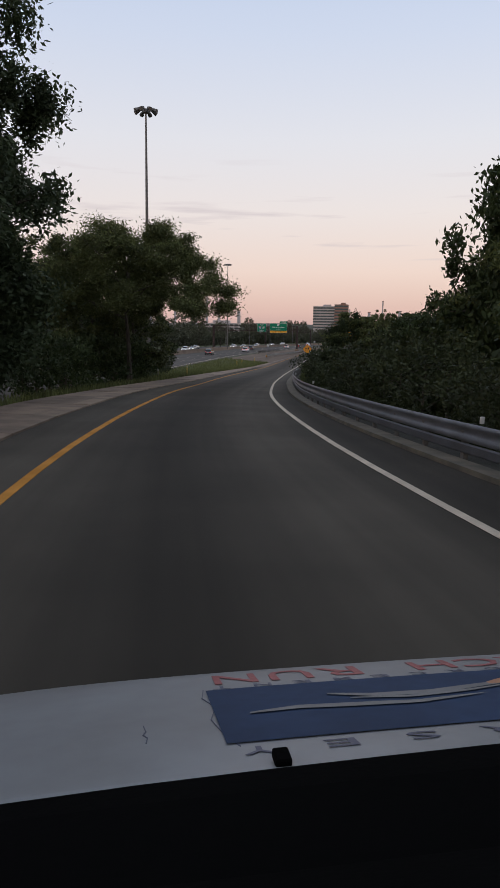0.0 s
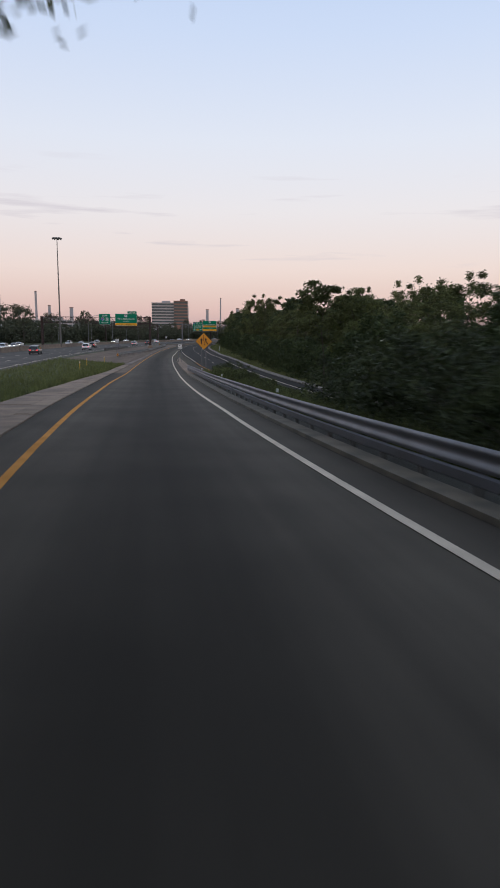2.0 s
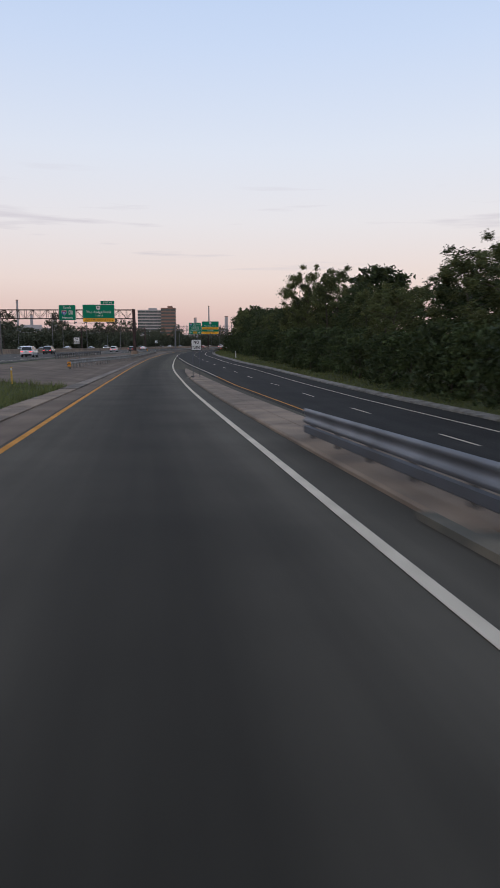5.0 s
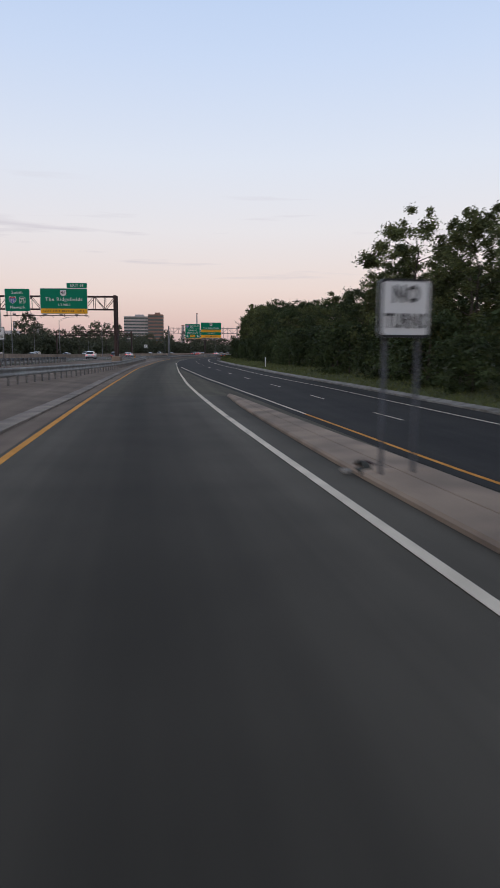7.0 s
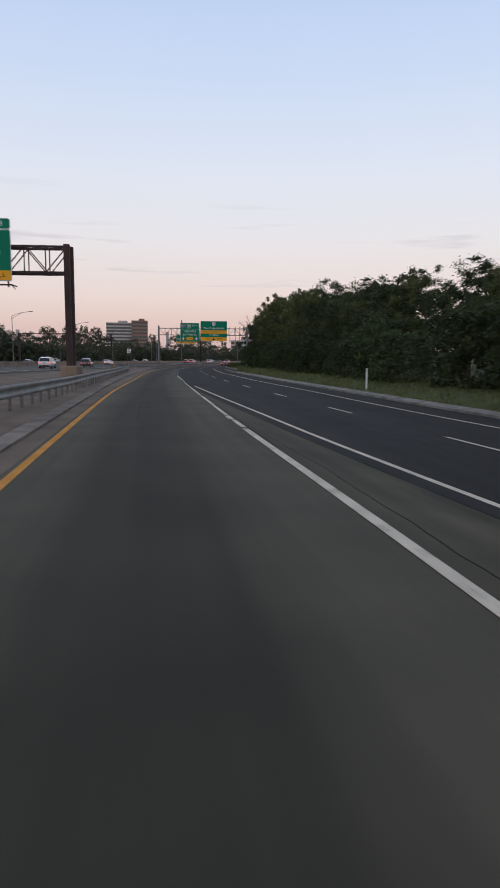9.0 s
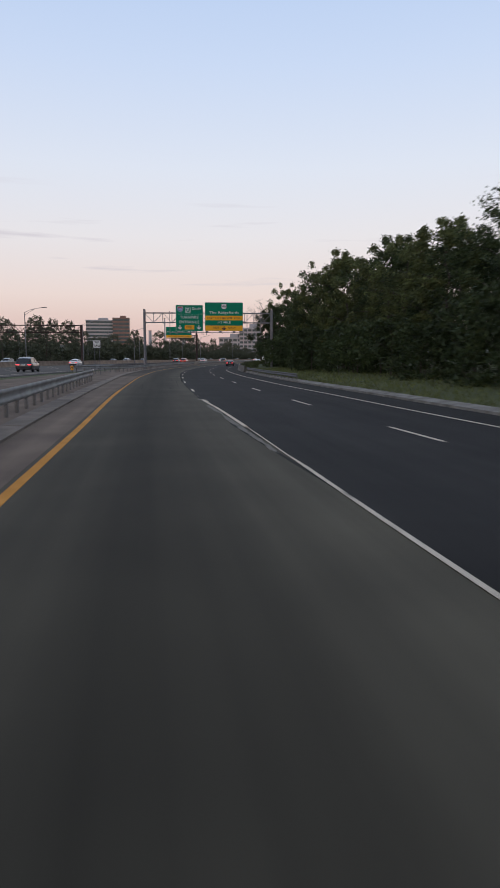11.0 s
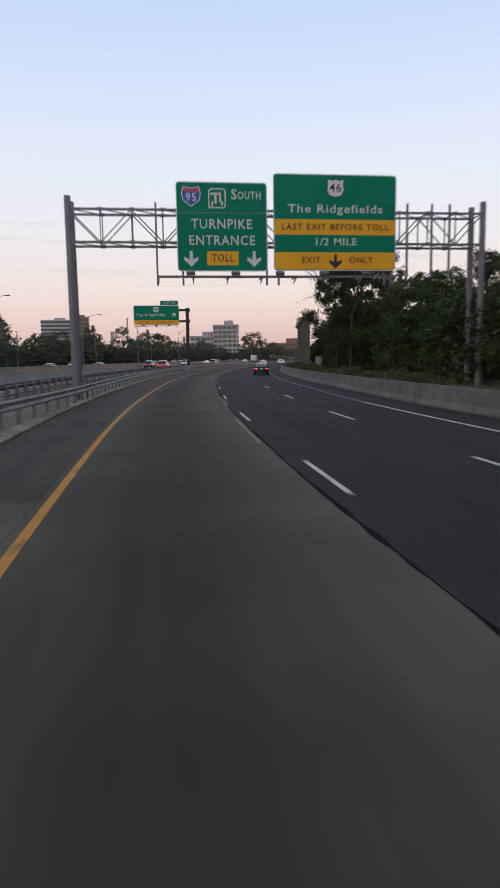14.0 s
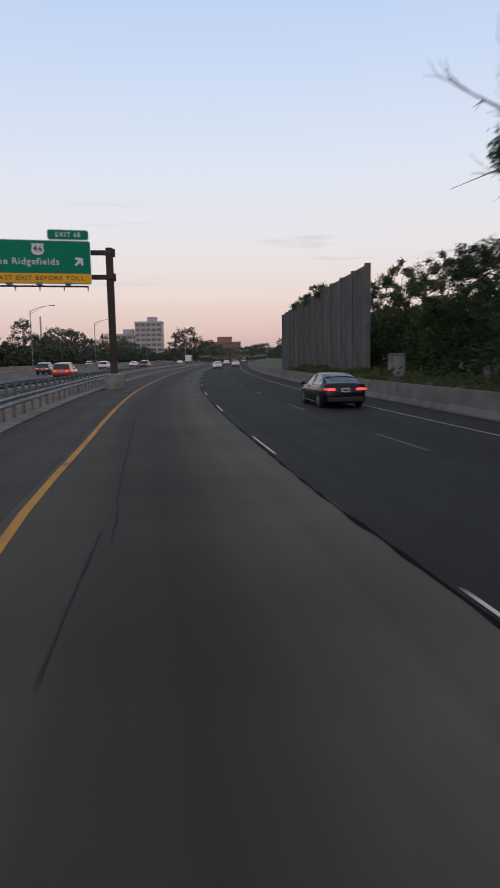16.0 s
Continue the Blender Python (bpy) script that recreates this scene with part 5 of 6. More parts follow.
PROTO = {"layered": LAYERED, "bankbush": BANKBUSH, "oak": OAK, "maple": MAPLE, "locust": LOCUST, "ash": ASH, "bush": BUSH, "scrub": SCRUB, "pine": PINE, "sparse": SPARSE, "back": BACK, "fartree": FARTREE, "farbush": FARBUSH, "greatoak": GREATOAK, "sumac": SUMAC}
USED = set()


def plant(kind, x, y, s=1.0, sz=None, group=""):
    src = PROTO[kind]
    m = pose(x, y, gz(x, y) - 0.1, 0, 0, 200 if kind == "greatoak" else random.uniform(0, 360))
    if kind in USED:
        ob = copy_thing(src, m)
    else:
        USED.add(kind)
        ob = src
        ob.matrix_world = m
    ob.scale = (s, s, sz or s)
    if group:
        ob["group"] = group
    return ob


# wood along the right side: a front row, a second row and low growth at its foot
WOOD = "trees of the roadside wood"
TALL = {"oak": 14.0, "maple": 16.0, "locust": 15.0, "ash": 13.0, "pine": 16.0, "sparse": 17.0, "back": 14.0, "greatoak": 12.4, "sumac": 9.0, "layered": 6.0}


def grow(kind, x, y, h, wide=1.0, group=""):
    """Plant a tree of that height."""
    s = h / TALL[kind]
    return plant(kind, x, y, s * wide, s, group)


y = -37.0
while y < 440:
    h = TREE_H(y) * random.uniform(0.86, 1.04)
    # Paler olive kinds before y 300: that stretch's brighter light is put into leaf colour.
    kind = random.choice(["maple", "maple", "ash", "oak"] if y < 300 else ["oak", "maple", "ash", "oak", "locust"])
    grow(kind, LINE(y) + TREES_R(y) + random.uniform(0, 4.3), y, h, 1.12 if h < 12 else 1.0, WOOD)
    y += random.uniform(4.2, 6.1)
y = -25.0
while y < 540:
    h = TREE_H(y) * random.uniform(0.82, 1.0)
    grow("back", LINE(y) + TREES_R(y) + random.uniform(8, 14.5), y, h, 1.15, WOOD)
    y += random.uniform(6.2, 9.2)
y = -31.0
while y < 510:
    plant("bush", LINE(y) + TREES_R(y) - (random.uniform(0.8, 3.4) if y < 385 else random.uniform(-0.5, 0.8)), y, random.uniform(0.86, 1.45), group="bushes at the wood's edge")
    y += random.uniform(3.0, 4.4)
# bank below the ramp's guard rail
y = -5.0
while y < 118:
    o = RAIL_R(y) + 2.6 + (0 if y < 73 else 0.8)
    if y < 82:
        plant("bankbush", LINE(y) + o + random.uniform(0, 1.4), y, random.uniform(0.75, 1.2), group="bushes on the bank")
        plant("bankbush" if random.random() < 0.4 else "bush", LINE(y) + o + 3.5, y + 1, random.uniform(0.9, 1.3), group="bushes on the bank")
    elif random.random() < 0.35:
        plant("scrub", LINE(y) + o + random.uniform(0, 3), y, random.uniform(0.35, 0.75), group="bushes on the bank")
    y += random.uniform(2.4, 3.5)
# rank weeds between the rail and the lower road
kept = random.getstate()
random.seed(77)
y = 86.0
while y < 116.5:
    for o in (1.7, 2.9, 4.2):
        plant("scrub", LINE(y) + RAIL_R(y) + o + random.uniform(-0.5, 0.5), y + random.uniform(-0.8, 0.8), random.uniform(0.36, 0.62), group="weeds on the bank")
    y += 1.9
random.setstate(kept)
for x, y, s in ((-9.3, 101.5, 0.62), (-8.6, 104, 0.55), (-10.2, 105.5, 0.5), (-8.0, 100.5, 0.45)):
    plant("bankbush", SCALE * x, SCALE * y, SCALE * s, group="bushes on the bank")
for kind, x, y, h, w in (("sumac", 11.0, 32, 15.0, 1.0), ("sumac", 8.6, 31, 11.6, 0.75), ("sumac", 9.9, 28.5, 13.0, 0.8), ("sumac", 7.3, 31.6, 11.6, 0.8), ("sumac", 8.0, 34, 10.5, 1.0), ("sumac", 8.6, 35.5, 9.6, 1.0), ("sumac", 5.2, 41.5, 8.2, 1.0), ("sumac", -0.2, 45.9, 5.6, 0.8), ("layered", 0.2, 46.6, 6.0, 1.3), ("sumac", 1.6, 48.6, 5.6, 1.0), ("sumac", 5.5, 51, 8.0, 1.0), ("sumac", 4.6, 57, 8.4, 1.0), ("sumac", 0.6, 62.5, 6.4, 1.0),
                         ("sumac", 2.7, 56.0, 8.0, 1.0), ("sumac", 3.4, 58.5, 8.6, 1.0), ("layered", -3.4, 80.6, 8.6, 0.85), ("layered", -1.9, 80.0, 8.2, 0.8), ("sumac", -1.2, 77.0, 6.6, 1.0),  ("sumac", 4.0, 66, 8.0, 1.1), ("sparse", -15.0, 346.0, 12.8, 0.85), ("maple", -12.2, 346.5, 16.6, 0.85), ("locust", -15.6, 338.5, 11.0, 1.1), ("locust", -13.6, 342.5, 12.4, 1.0), ("ash", -10.2, 349, 14.0, 0.9),
                         ("ash", -11.0, 359, 7.4, 0.9), ("oak", -9.4, 365, 7.6, 0.8), ("ash", -8.0, 371, 8.6, 0.9), ("oak", -5, 381, 8.2, 1.0), ("maple", -2, 391, 8, 1.0), ("oak", 1.5, 401, 8, 1.0)):
    grow(kind, SCALE * x, SCALE * y, SCALE * h, w, WOOD)
# bleached dead bough on the tall half-bare tree
bm = bmesh.new()
rng = np.random.default_rng(5)


def twig(a, d, length, r, depth):
    b = a + d * length
    rod(bm, a, b, r, r * 0.55, 5)
    if depth:
        for k in range(3):
            e = (d + Vector(rng.normal(size=3)) * 0.55 + Vector((-0.12, 0, 0.1))).normalized()
            twig(a.lerp(b, 0.45 + 0.27 * k), e, length * rng.uniform(0.5, 0.75), r * 0.5, depth - 1)


twig(Vector((0, 0, 8.4)), Vector((-0.82, -0.15, 0.5)).normalized(), 3.0, 0.1, 3)
twig(Vector((0, 0, 9.6)), Vector((-0.6, -0.2, 0.7)).normalized(), 2.4, 0.07, 3)
twig(Vector((0, 0, 7.4)), Vector((-0.95, -0.1, 0.25)).normalized(), 2.6, 0.05, 2)
bpy.context.view_layer.update()
part("dead_bough", bm, M_DEAD, SPARSE, "bleached bare bough", m=SPARSE.matrix_world.inverted() @ placed(-15.0, 346.0, 0.2))
# scrub behind the roadside barrier
y = 372.0
while y < 470:
    plant("scrub", LINE(y) + EDGE_R(y) + random.uniform(3.4, 5.2), y, random.uniform(0.35, 0.5), group="scrub behind the barrier")
    y += random.uniform(1.6, 2.8)
# creeper over the top of the noise wall
for y, w in ((464, 1.1), (472, 1.6), (480, 1.0)):
    rng = np.random.default_rng(int(y))
    p = at(WALL_O(y), y, TOPW(y))
    n = int(14 * w)
    cs = [(float(rng.normal()) * 0.35, float(rng.uniform(-1, 1)) * w, float(rng.uniform(-0.5, 0.5))) for k in range(n)]
    me = leaf_mesh("creeper", cs, [0.4] * n, 90, 0.1, rng)
    me.materials.append(M_LEAF)
    ob = new("creeper", me)
    ob.matrix_world = pose(p.x, p.y, p.z)
    tagged(ob, "clump of dark creeper over the noise wall's top", "climbing plant", "creepers on the noise wall")
# wood left of the ramp
LEFTWOOD = "trees left of the ramp"
for kind, x, y, h, w in (("pine", -12.0, 25.5, 18, 1.1), ("pine", -13.9, 27.2, 18.6, 1.15), ("oak", -16.0, 31, 12.4, 1.0), ("greatoak", -14.0, 45.6, 10.2, 1.12), ("maple", -20.5, 48.5, 11.6, 1.1), ("oak", -20.5, 53, 11.2, 1.1), ("ash", -17.0, 52.5, 10.8, 1.1),
                         ("maple", -23.5, 50, 12, 1.1), ("oak", -24, 44, 12.5, 1.1), ("locust", -18.5, 57, 10.6, 1.0), ("ash", -21.5, 59, 10.6, 1.1), ("oak", -26, 56, 11.5, 1.1), ("maple", -18, 40, 12, 1.0), ("pine", -11, 15, 18, 1.2)):
    grow(kind, SCALE * x, SCALE * y, SCALE * h * (1.0 if kind in ("greatoak", "pine") else 0.92), w, LEFTWOOD)
for x, y, s in ((-13.6, 33, 0.8), (-14.3, 36.5, 0.85), (-15.4, 40, 0.9), (-16, 43.5, 0.95), (-16.8, 47, 0.9), (-17.6, 50.5, 1.0), (-18.2, 54, 0.95), (-19.2, 57.5, 0.9), (-20.5, 61, 0.9), (-22.5, 63.5, 0.95), (-24.0, 67, 0.9),
                (-22.0, 69, 0.62), (-24.8, 73, 0.7), (-26.0, 78, 0.72), (-27.0, 84, 0.6)):
    plant("bush", SCALE * x, SCALE * y, SCALE * s, group="bushes left of the ramp")
# unseen trees added at both sides of the ramp head, to shade the road
for kind, x, y, h in (("oak", 15, 11, 15), ("maple", 14, 2, 16), ("oak", 20, -7, 15), ("maple", 22, -17, 16), ("ash", 28, -27, 15), ("oak", -8, 3, 15), ("maple", -3.5, -8, 16), ("oak", 1, -18, 15), ("ash", 6, -28, 15), ("maple", 12, -38, 16)):
    grow(kind, x, y, h, 1.1, WOOD)
# far side of the highway: a belt of trees and bushes too many to count
FAR = []


def far_plant(kind, x, y, sx, sz):
    FAR.append((kind, pose(x, y, gz(x, y) - 0.1, 0, 0, random.uniform(0, 360)) @ Matrix.Diagonal((sx, sx, sz, 1))))


y = 74.0
while y < 930:
    o = -74 - random.uniform(0, 12)
    far_plant("fartree", LINE(y) + o, y, random.uniform(0.85, 1.25), random.choice([0.8, 0.9, 1.0, 1.15, 1.45]))
    if random.random() < 0.6:
        far_plant("farbush", LINE(y) + o + 5, y + 3, random.uniform(1.4, 2.3), random.uniform(1.4, 2.3))
    y += random.uniform(5.5, 8.5)
y = 74.0
while y < 2000:
    far_plant("farbush", LINE(y) - 68 - random.uniform(0, 5), y, random.uniform(1.5, 2.1), random.uniform(1.3, 1.9))
    y += random.uniform(4.5, 6.5) * (1 if y < 900 else 2)
y = 930.0
while y < 2000:
    far_plant("fartree", LINE(y) - 74 - random.uniform(0, 12), y, random.uniform(1.0, 1.5), random.choice([0.8, 1.0, 1.2]))
    y += random.uniform(13, 20)
y = 505.0
while y < 1900:
    far_plant("fartree", LINE(y) + 25 + random.uniform(0, 17), y, random.uniform(0.7, 0.95), random.uniform(0.55, 0.85))
    y += random.uniform(8, 13)
for x, y, q in ((-74, 372, 0.9), (-66, 381, 0.8), (-60, 395, 0.75), (-79, 250, 0.95), (-74, 262, 0.85)):
    far_plant("fartree", SCALE * x, SCALE * y, SCALE * q, SCALE * q)
for x, y, q in ((6, 700, 1.15), (10, 704, 1.35), (15, 708, 1.0), (18, 700, 0.8), (22, 712, 0.9), (27, 716, 0.75), (33, 745, 0.7), (41, 760, 0.65), (50, 790, 0.7), (58, 800, 0.75), (66, 810, 0.8), (74, 815, 0.85), (84, 880, 0.9), (92, 890, 1.0), (99, 900, 1.05), (107, 915, 1.1)):
    far_plant("fartree", x, y, q * 1.1, q)


def joined(name, piece, mat, label):
    """One mesh of one piece (trunk or crown) of all the far plants."""
    vs, fs, n = [], [], 0
    for kind, m in FAR:
        me = next(c for c in PROTO[kind].children if c.name.split(".")[0] == piece).data
        co = np.empty(len(me.vertices) * 3)
        me.vertices.foreach_get("co", co)
        M = np.array(m)
        vs.append(co.reshape(-1, 3) @ M[:3, :3].T + M[:3, 3])
        fs += [[i + n for i in p.vertices] for p in me.polygons]
        n += len(me.vertices)
    me = bpy.data.meshes.new(name)
    me.from_pydata(np.concatenate(vs).tolist(), [], fs)
    me.materials.append(mat)
    return tagged(new(name, me), label, "trees", "", "stuff")


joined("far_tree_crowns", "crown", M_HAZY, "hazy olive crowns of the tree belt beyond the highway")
joined("far_tree_trunks", "trunk", M_BARK, "grey-brown trunks of the tree belt beyond the highway")
for ob in (FARTREE, FARBUSH):
    for o in (*ob.children, ob):
        bpy.data.objects.remove(o)

# tall grass along the left verge
rng = np.random.default_rng(11)
V, F = [], []
for k in range(26000):
    y = float(rng.uniform(17, 163))
    lo, hi = HWY_R(y) - 0.2, GUTOUT(y) - 0.15
    if lo > hi - 0.5:
        continue
    o = hi - (hi - lo) * float(rng.uniform(0, 1)) ** 1.6
    p = at(o, y, -0.06)
    h, a = float(rng.uniform(0.18, 0.55)), float(rng.uniform(0, 6.28))
    w = 0.018 + 0.02 * h
    bx, by = math.cos(a) * w, math.sin(a) * w
    lx, ly = float(rng.normal()) * 0.12, float(rng.normal()) * 0.12
    i = len(V)
    V += [(p.x - bx, p.y - by, p.z), (p.x + bx, p.y + by, p.z), (p.x + lx, p.y + ly, p.z + h)]
    F.append((i, i + 1, i + 2))
for k in range(30000):
    y = float(rng.uniform(118, 365))
    o = EDGE_R(y) + 3.2 + float(rng.uniform(0, 1)) ** 1.5 * max(1.0, TREES_R(y) - EDGE_R(y) - 3)
    p = at(o, y, -0.06)
    h, a = float(rng.uniform(0.12, 0.35)), float(rng.uniform(0, 6.28))
    bx, by = math.cos(a) * 0.03, math.sin(a) * 0.03
    lx, ly = float(rng.normal()) * 0.1, float(rng.normal()) * 0.1
    i = len(V)
    V += [(p.x - bx, p.y - by, p.z), (p.x + bx, p.y + by, p.z), (p.x + lx, p.y + ly, p.z + h)]
    F.append((i, i + 1, i + 2))
for k in range(15000):
    y = float(rng.uniform(66, 126))
    o = RAIL_R(y) + 0.7 + float(rng.uniform(0, 1)) ** 1.3 * 4.2
    p = at(o, y, -0.06)
    h, a = float(rng.uniform(0.3, 0.95)), float(rng.uniform(0, 6.28))
    bx, by = math.cos(a) * 0.025, math.sin(a) * 0.025
    lx, ly = float(rng.normal()) * 0.16, float(rng.normal()) * 0.16
    i = len(V)
    V += [(p.x - bx, p.y - by, p.z), (p.x + bx, p.y + by, p.z), (p.x + lx, p.y + ly, p.z + h)]
    F.append((i, i + 1, i + 2))
me = bpy.data.meshes.new("verge_grass")
me.from_pydata(V, [], F)
me.materials.append(M_BLADE)
tagged(new("verge_grass", me), "long dusk-green grass on the road verges", "grass", "", "stuff")

# ---------------------------------------------------------------- masts, lamps and markers


def high_mast(x, y, top):
    z = gz(x, y)
    root = thing("high_mast_light", "very tall thin steel mast with a ring of floodlights", "street lamp", pose(x, y, z), group="high mast lights")
    h = top - z
    bm = bmesh.new()
    rod(bm, (0, 0, -0.3), (0, 0, h), 0.3, 0.1, 12)
    part("pole", bm, M_POST, root)
    bm = bmesh.new()
    rod(bm, (0, 0, h - 0.1), (0, 0, h + 0.35), 0.42, 0.3, 12)
    for k in range(8):
        a = k * math.pi / 4
        bar(bm, (0, 0, h + 0.1), (math.cos(a) * 0.9, math.sin(a) * 0.9, h + 0.26), 0.08)
    part("ring", bm, M_POST, root)
    for k in range(8):
        a = k * math.pi / 4
        bm = bmesh.new()
        rod(bm, (math.cos(a) * 0.75, math.sin(a) * 0.75, h + 0.3), (math.cos(a) * 1.4, math.sin(a) * 1.4, h - 0.02), 0.16, 0.27, 10)
        part("floodlight", bm, M_POST, root)


high_mast(-28.8, 86.9, 33.2)
high_mast(-67.7, 254.6, 32.4)


def street_lamp(x, y, turn, h=9.6):
    root = thing("street_lamp", "slim grey street lamp with a long curved arm", "street lamp", pose(x, y, gz(x, y), 0, 0, turn), group="highway street lamps")
    bm = bmesh.new()
    rod(bm, (0, 0, -0.2), (0, 0, h - 0.9), 0.11, 0.07, 8)
    part("pole", bm, M_STEEL, root)
    bm = bmesh.new()
    p = [(0, 0, h - 1.0), (0.9, 0, h - 0.55), (2.2, 0, h - 0.2), (3.6, 0, h)]
    for a, b_ in zip(p, p[1:]):
        rod(bm, a, b_, 0.045, 0.04, 6)
    for a, b_ in zip([(0, 0, h - 1.5), (1.1, 0, h - 0.8)], [(1.1, 0, h - 0.8), (2.2, 0, h - 0.25)]):
        rod(bm, a, b_, 0.03, 0.03, 6)
    part("arm", bm, M_STEEL, root)
    bm = bmesh.new()
    box(bm, (4.0, 0, h + 0.02), (0.85, 0.3, 0.14), bevel=0.04)
    part("lamp_head", bm, M_STEEL, root)


for x, y in ((-62, 262), (-60.6, 292), (-57, 325), (-54.3, 364), (-46.4, 399), (-37.8, 427), (-28, 460), (-14, 500), (4, 550)):
    street_lamp(SCALE * x, SCALE * y, heading(SCALE * y), 11.6)
for y in (368, 417, 472, 528, 589, 663):
    x = LINE(y) - 61.5
    root = thing("light_pole", "thin bare grey pole beyond the highway", "pole", pose(x, y, gz(x, y)), group="poles beyond the highway")
    bm = bmesh.new()
    rod(bm, (0, 0, -0.2), (0, 0, 9.8), 0.12, 0.07, 8)
    part("pole", bm, M_STEEL, root)
    bm = bmesh.new()
    box(bm, (0, 0, 9.85), (0.5, 0.2, 0.14), bevel=0.03)
    part("lamp_head", bm, M_STEEL, root)


def delineator(o, y, h, mat, label, w=0.1):
    p = at(o, y)
    root = thing("delineator_post", label, "marker post", pose(*p, 0, 0, heading(y)), group="delineator posts")
    bm = bmesh.new()
    box(bm, (0, 0, h / 2 - 0.15), (w, 0.03, h + 0.3), bevel=0.006)
    part("post", bm, mat, root)
    bm = bmesh.new()
    box(bm, (0, -0.02, h - 0.14), (w * 0.8, 0.015, 0.14))
    part("reflector", bm, M_SIGNW, root)


M_POSTY = material("yellow_plastic_post", (0.6, 0.36, 0.04), rough=0.6, var=0.15)
for o, y in ((-11.4, 53), (-9.5, 71)):
    delineator(o, y, 1.05, M_CONC, "weathered pale marker post in the grass")
for o, y in ((-7.7, 77.5), (-8.9, 132), (-9.3, 144), (-8.3, 161)):
    delineator(o, y, 1.1, M_POSTY, "yellow plastic marker post in the verge")
delineator(EDGE_R(260) + 3.8, 260, 1.5, M_SIGNW, "white marker post on the grass verge", 0.14)
for y in (21, 39, 58, 78, 98, 116):
    p = at(RAIL_R(y) + 0.1, y, 0.84)
    ob = thing("rail_reflector", "small white reflector on the guard rail top", "reflector", pose(*p, 0, 0, heading(y)), group="rail reflectors")
    bm = bmesh.new()
    box(bm, (0, 0, 0.06), (0.09, 0.03, 0.14), bevel=0.008)
    part("plate", bm, M_SIGNW, ob)

# cabinets behind the roadside barrier
for x, y, w, h, d in ((-16.2, 443.4, 1.05, 1.8, 0.85), (-13.7, 435, 1.3, 2.35, 0.95)):
    z = gz(x, y)
    root = thing("utility_cabinet", "pale grey utility cabinet behind the roadside barrier", "utility cabinet", pose(x, y, z, 0, 0, heading(y)))
    bm = bmesh.new()
    box(bm, (0, 0, h / 2 - 0.05), (w, d, h + 0.1), bevel=0.03)
    part("body", bm, M_CONC, root)
    bm = bmesh.new()
    box(bm, (0, -d / 2 - 0.008, h / 2), (w * 0.8, 0.012, h * 0.8), bevel=0.004)
    part("door", bm, M_ALU, root)

# ---------------------------------------------------------------- distant buildings
M_BRICK = material("far_brick", (0.26, 0.15, 0.115), rough=0.9, var=0.15, scale=0.1, fine=2)
M_PANEL = material("far_precast_panel", (0.34, 0.31, 0.29), rough=0.85, var=0.12, scale=0.1, fine=2)
M_BGLASS = material("far_window_glass", (0.07, 0.10, 0.105), rough=0.25, spec=0.6, var=0.2, scale=0.15, fine=1.0, bump=0)
M_PALE = material("far_pale_render", (0.42, 0.40, 0.40), rough=0.85, var=0.1, scale=0.1, fine=2)
M_HILL = material("far_wooded_hill", (0.06, 0.07, 0.045), rough=1.0, var=0.35, scale=0.02, fine=0.4, second=(0.085, 0.08, 0.06), bump=0.5, dist=1.0)


def block_building(name, label, m, w, d, h, floors, bays, wall, fill=0.78):
    """A slab block with set-in window bands per storey, split into windows, and a parapet roof."""
    root = thing(name, label, "building", m @ Matrix.Scale(SCALE, 4))
    bm = bmesh.new()
    box(bm, (0, 0, h / 2 - 6), (w, d, h + 12))
    part("wall", bm, wall, root)
    bm = bmesh.new()
    box(bm, (0, 0, h + 0.25), (w + 0.8, d + 0.8, 1.1))
    roof = part("roof", bm, wall, root)
    bm = bmesh.new()
    box(bm, (w * 0.12, 0, h + 2.2), (w * 0.35, d * 0.5, 3.6))
    part("plant_room", bm, wall, roof)
    fh = h / floors
    first = {}
    for side in ("front", "right", "left"):
        L_ = w if side == "front" else d
        nb = bays if side == "front" else max(2, int(bays * d / w))
        bw = L_ / nb
        for f in range(floors):
            for k in range(nb):
                u, z = -L_ / 2 + bw * (k + 0.5), fh * (f + 0.55)
                if side not in first:
                    bm = bmesh.new()
                    box(bm, (0, 0, 0), (bw * fill, 0.3, fh * 0.55) if side == "front" else (0.3, bw * fill, fh * 0.55))
                mm = pose(u, -d / 2 - 0.02, z) if side == "front" else pose((w / 2 + 0.02) * (1 if side == "right" else -1), u, z)
                if side not in first:
                    first[side] = part("window", bm, M_BGLASS, root, m=mm)
                else:
                    same_part("window", first[side], root, mm)
    return root


block_building("office_block", "glass-banded office block with pale floors, far off", pose(-200, 1433, 19.2, 0, 0, 4), 36, 36, 37, 8, 6, M_PALE, 0.985)
block_building("office_block", "brick-faced office wing beside the glass block", pose(-164, 1431, 19.2, 0, 0, 4), 22, 36, 40, 8, 3, M_BRICK, 0.97)
block_building("tower_block", "pale grey tower block far down the road", pose(22, 975, -0.5, 0, 0, -12), 18, 16, 27, 8, 5, M_PALE)
block_building("office_block", "low pale grey office wing beside the tower", pose(2, 982, -0.5, 0, 0, -12), 20, 16, 19, 5, 5, M_PALE)
block_building("low_building", "long low brown building at the roadside far off", pose(70, 914, -0.5, 0, 0, -14), 26, 16, 11.5, 3, 9, M_BRICK, 0.9)
block_building("low_building", "flat-roofed far building beyond the trees", pose(120, 1104, -0.5, 0, 0, -14), 34, 18, 8, 2, 9, M_PANEL)
block_building("low_building", "long white warehouse on the far hill", pose(-515, 1104, 11.8, 0, 0, 10), 90, 30, 14, 3, 12, M_PALE)
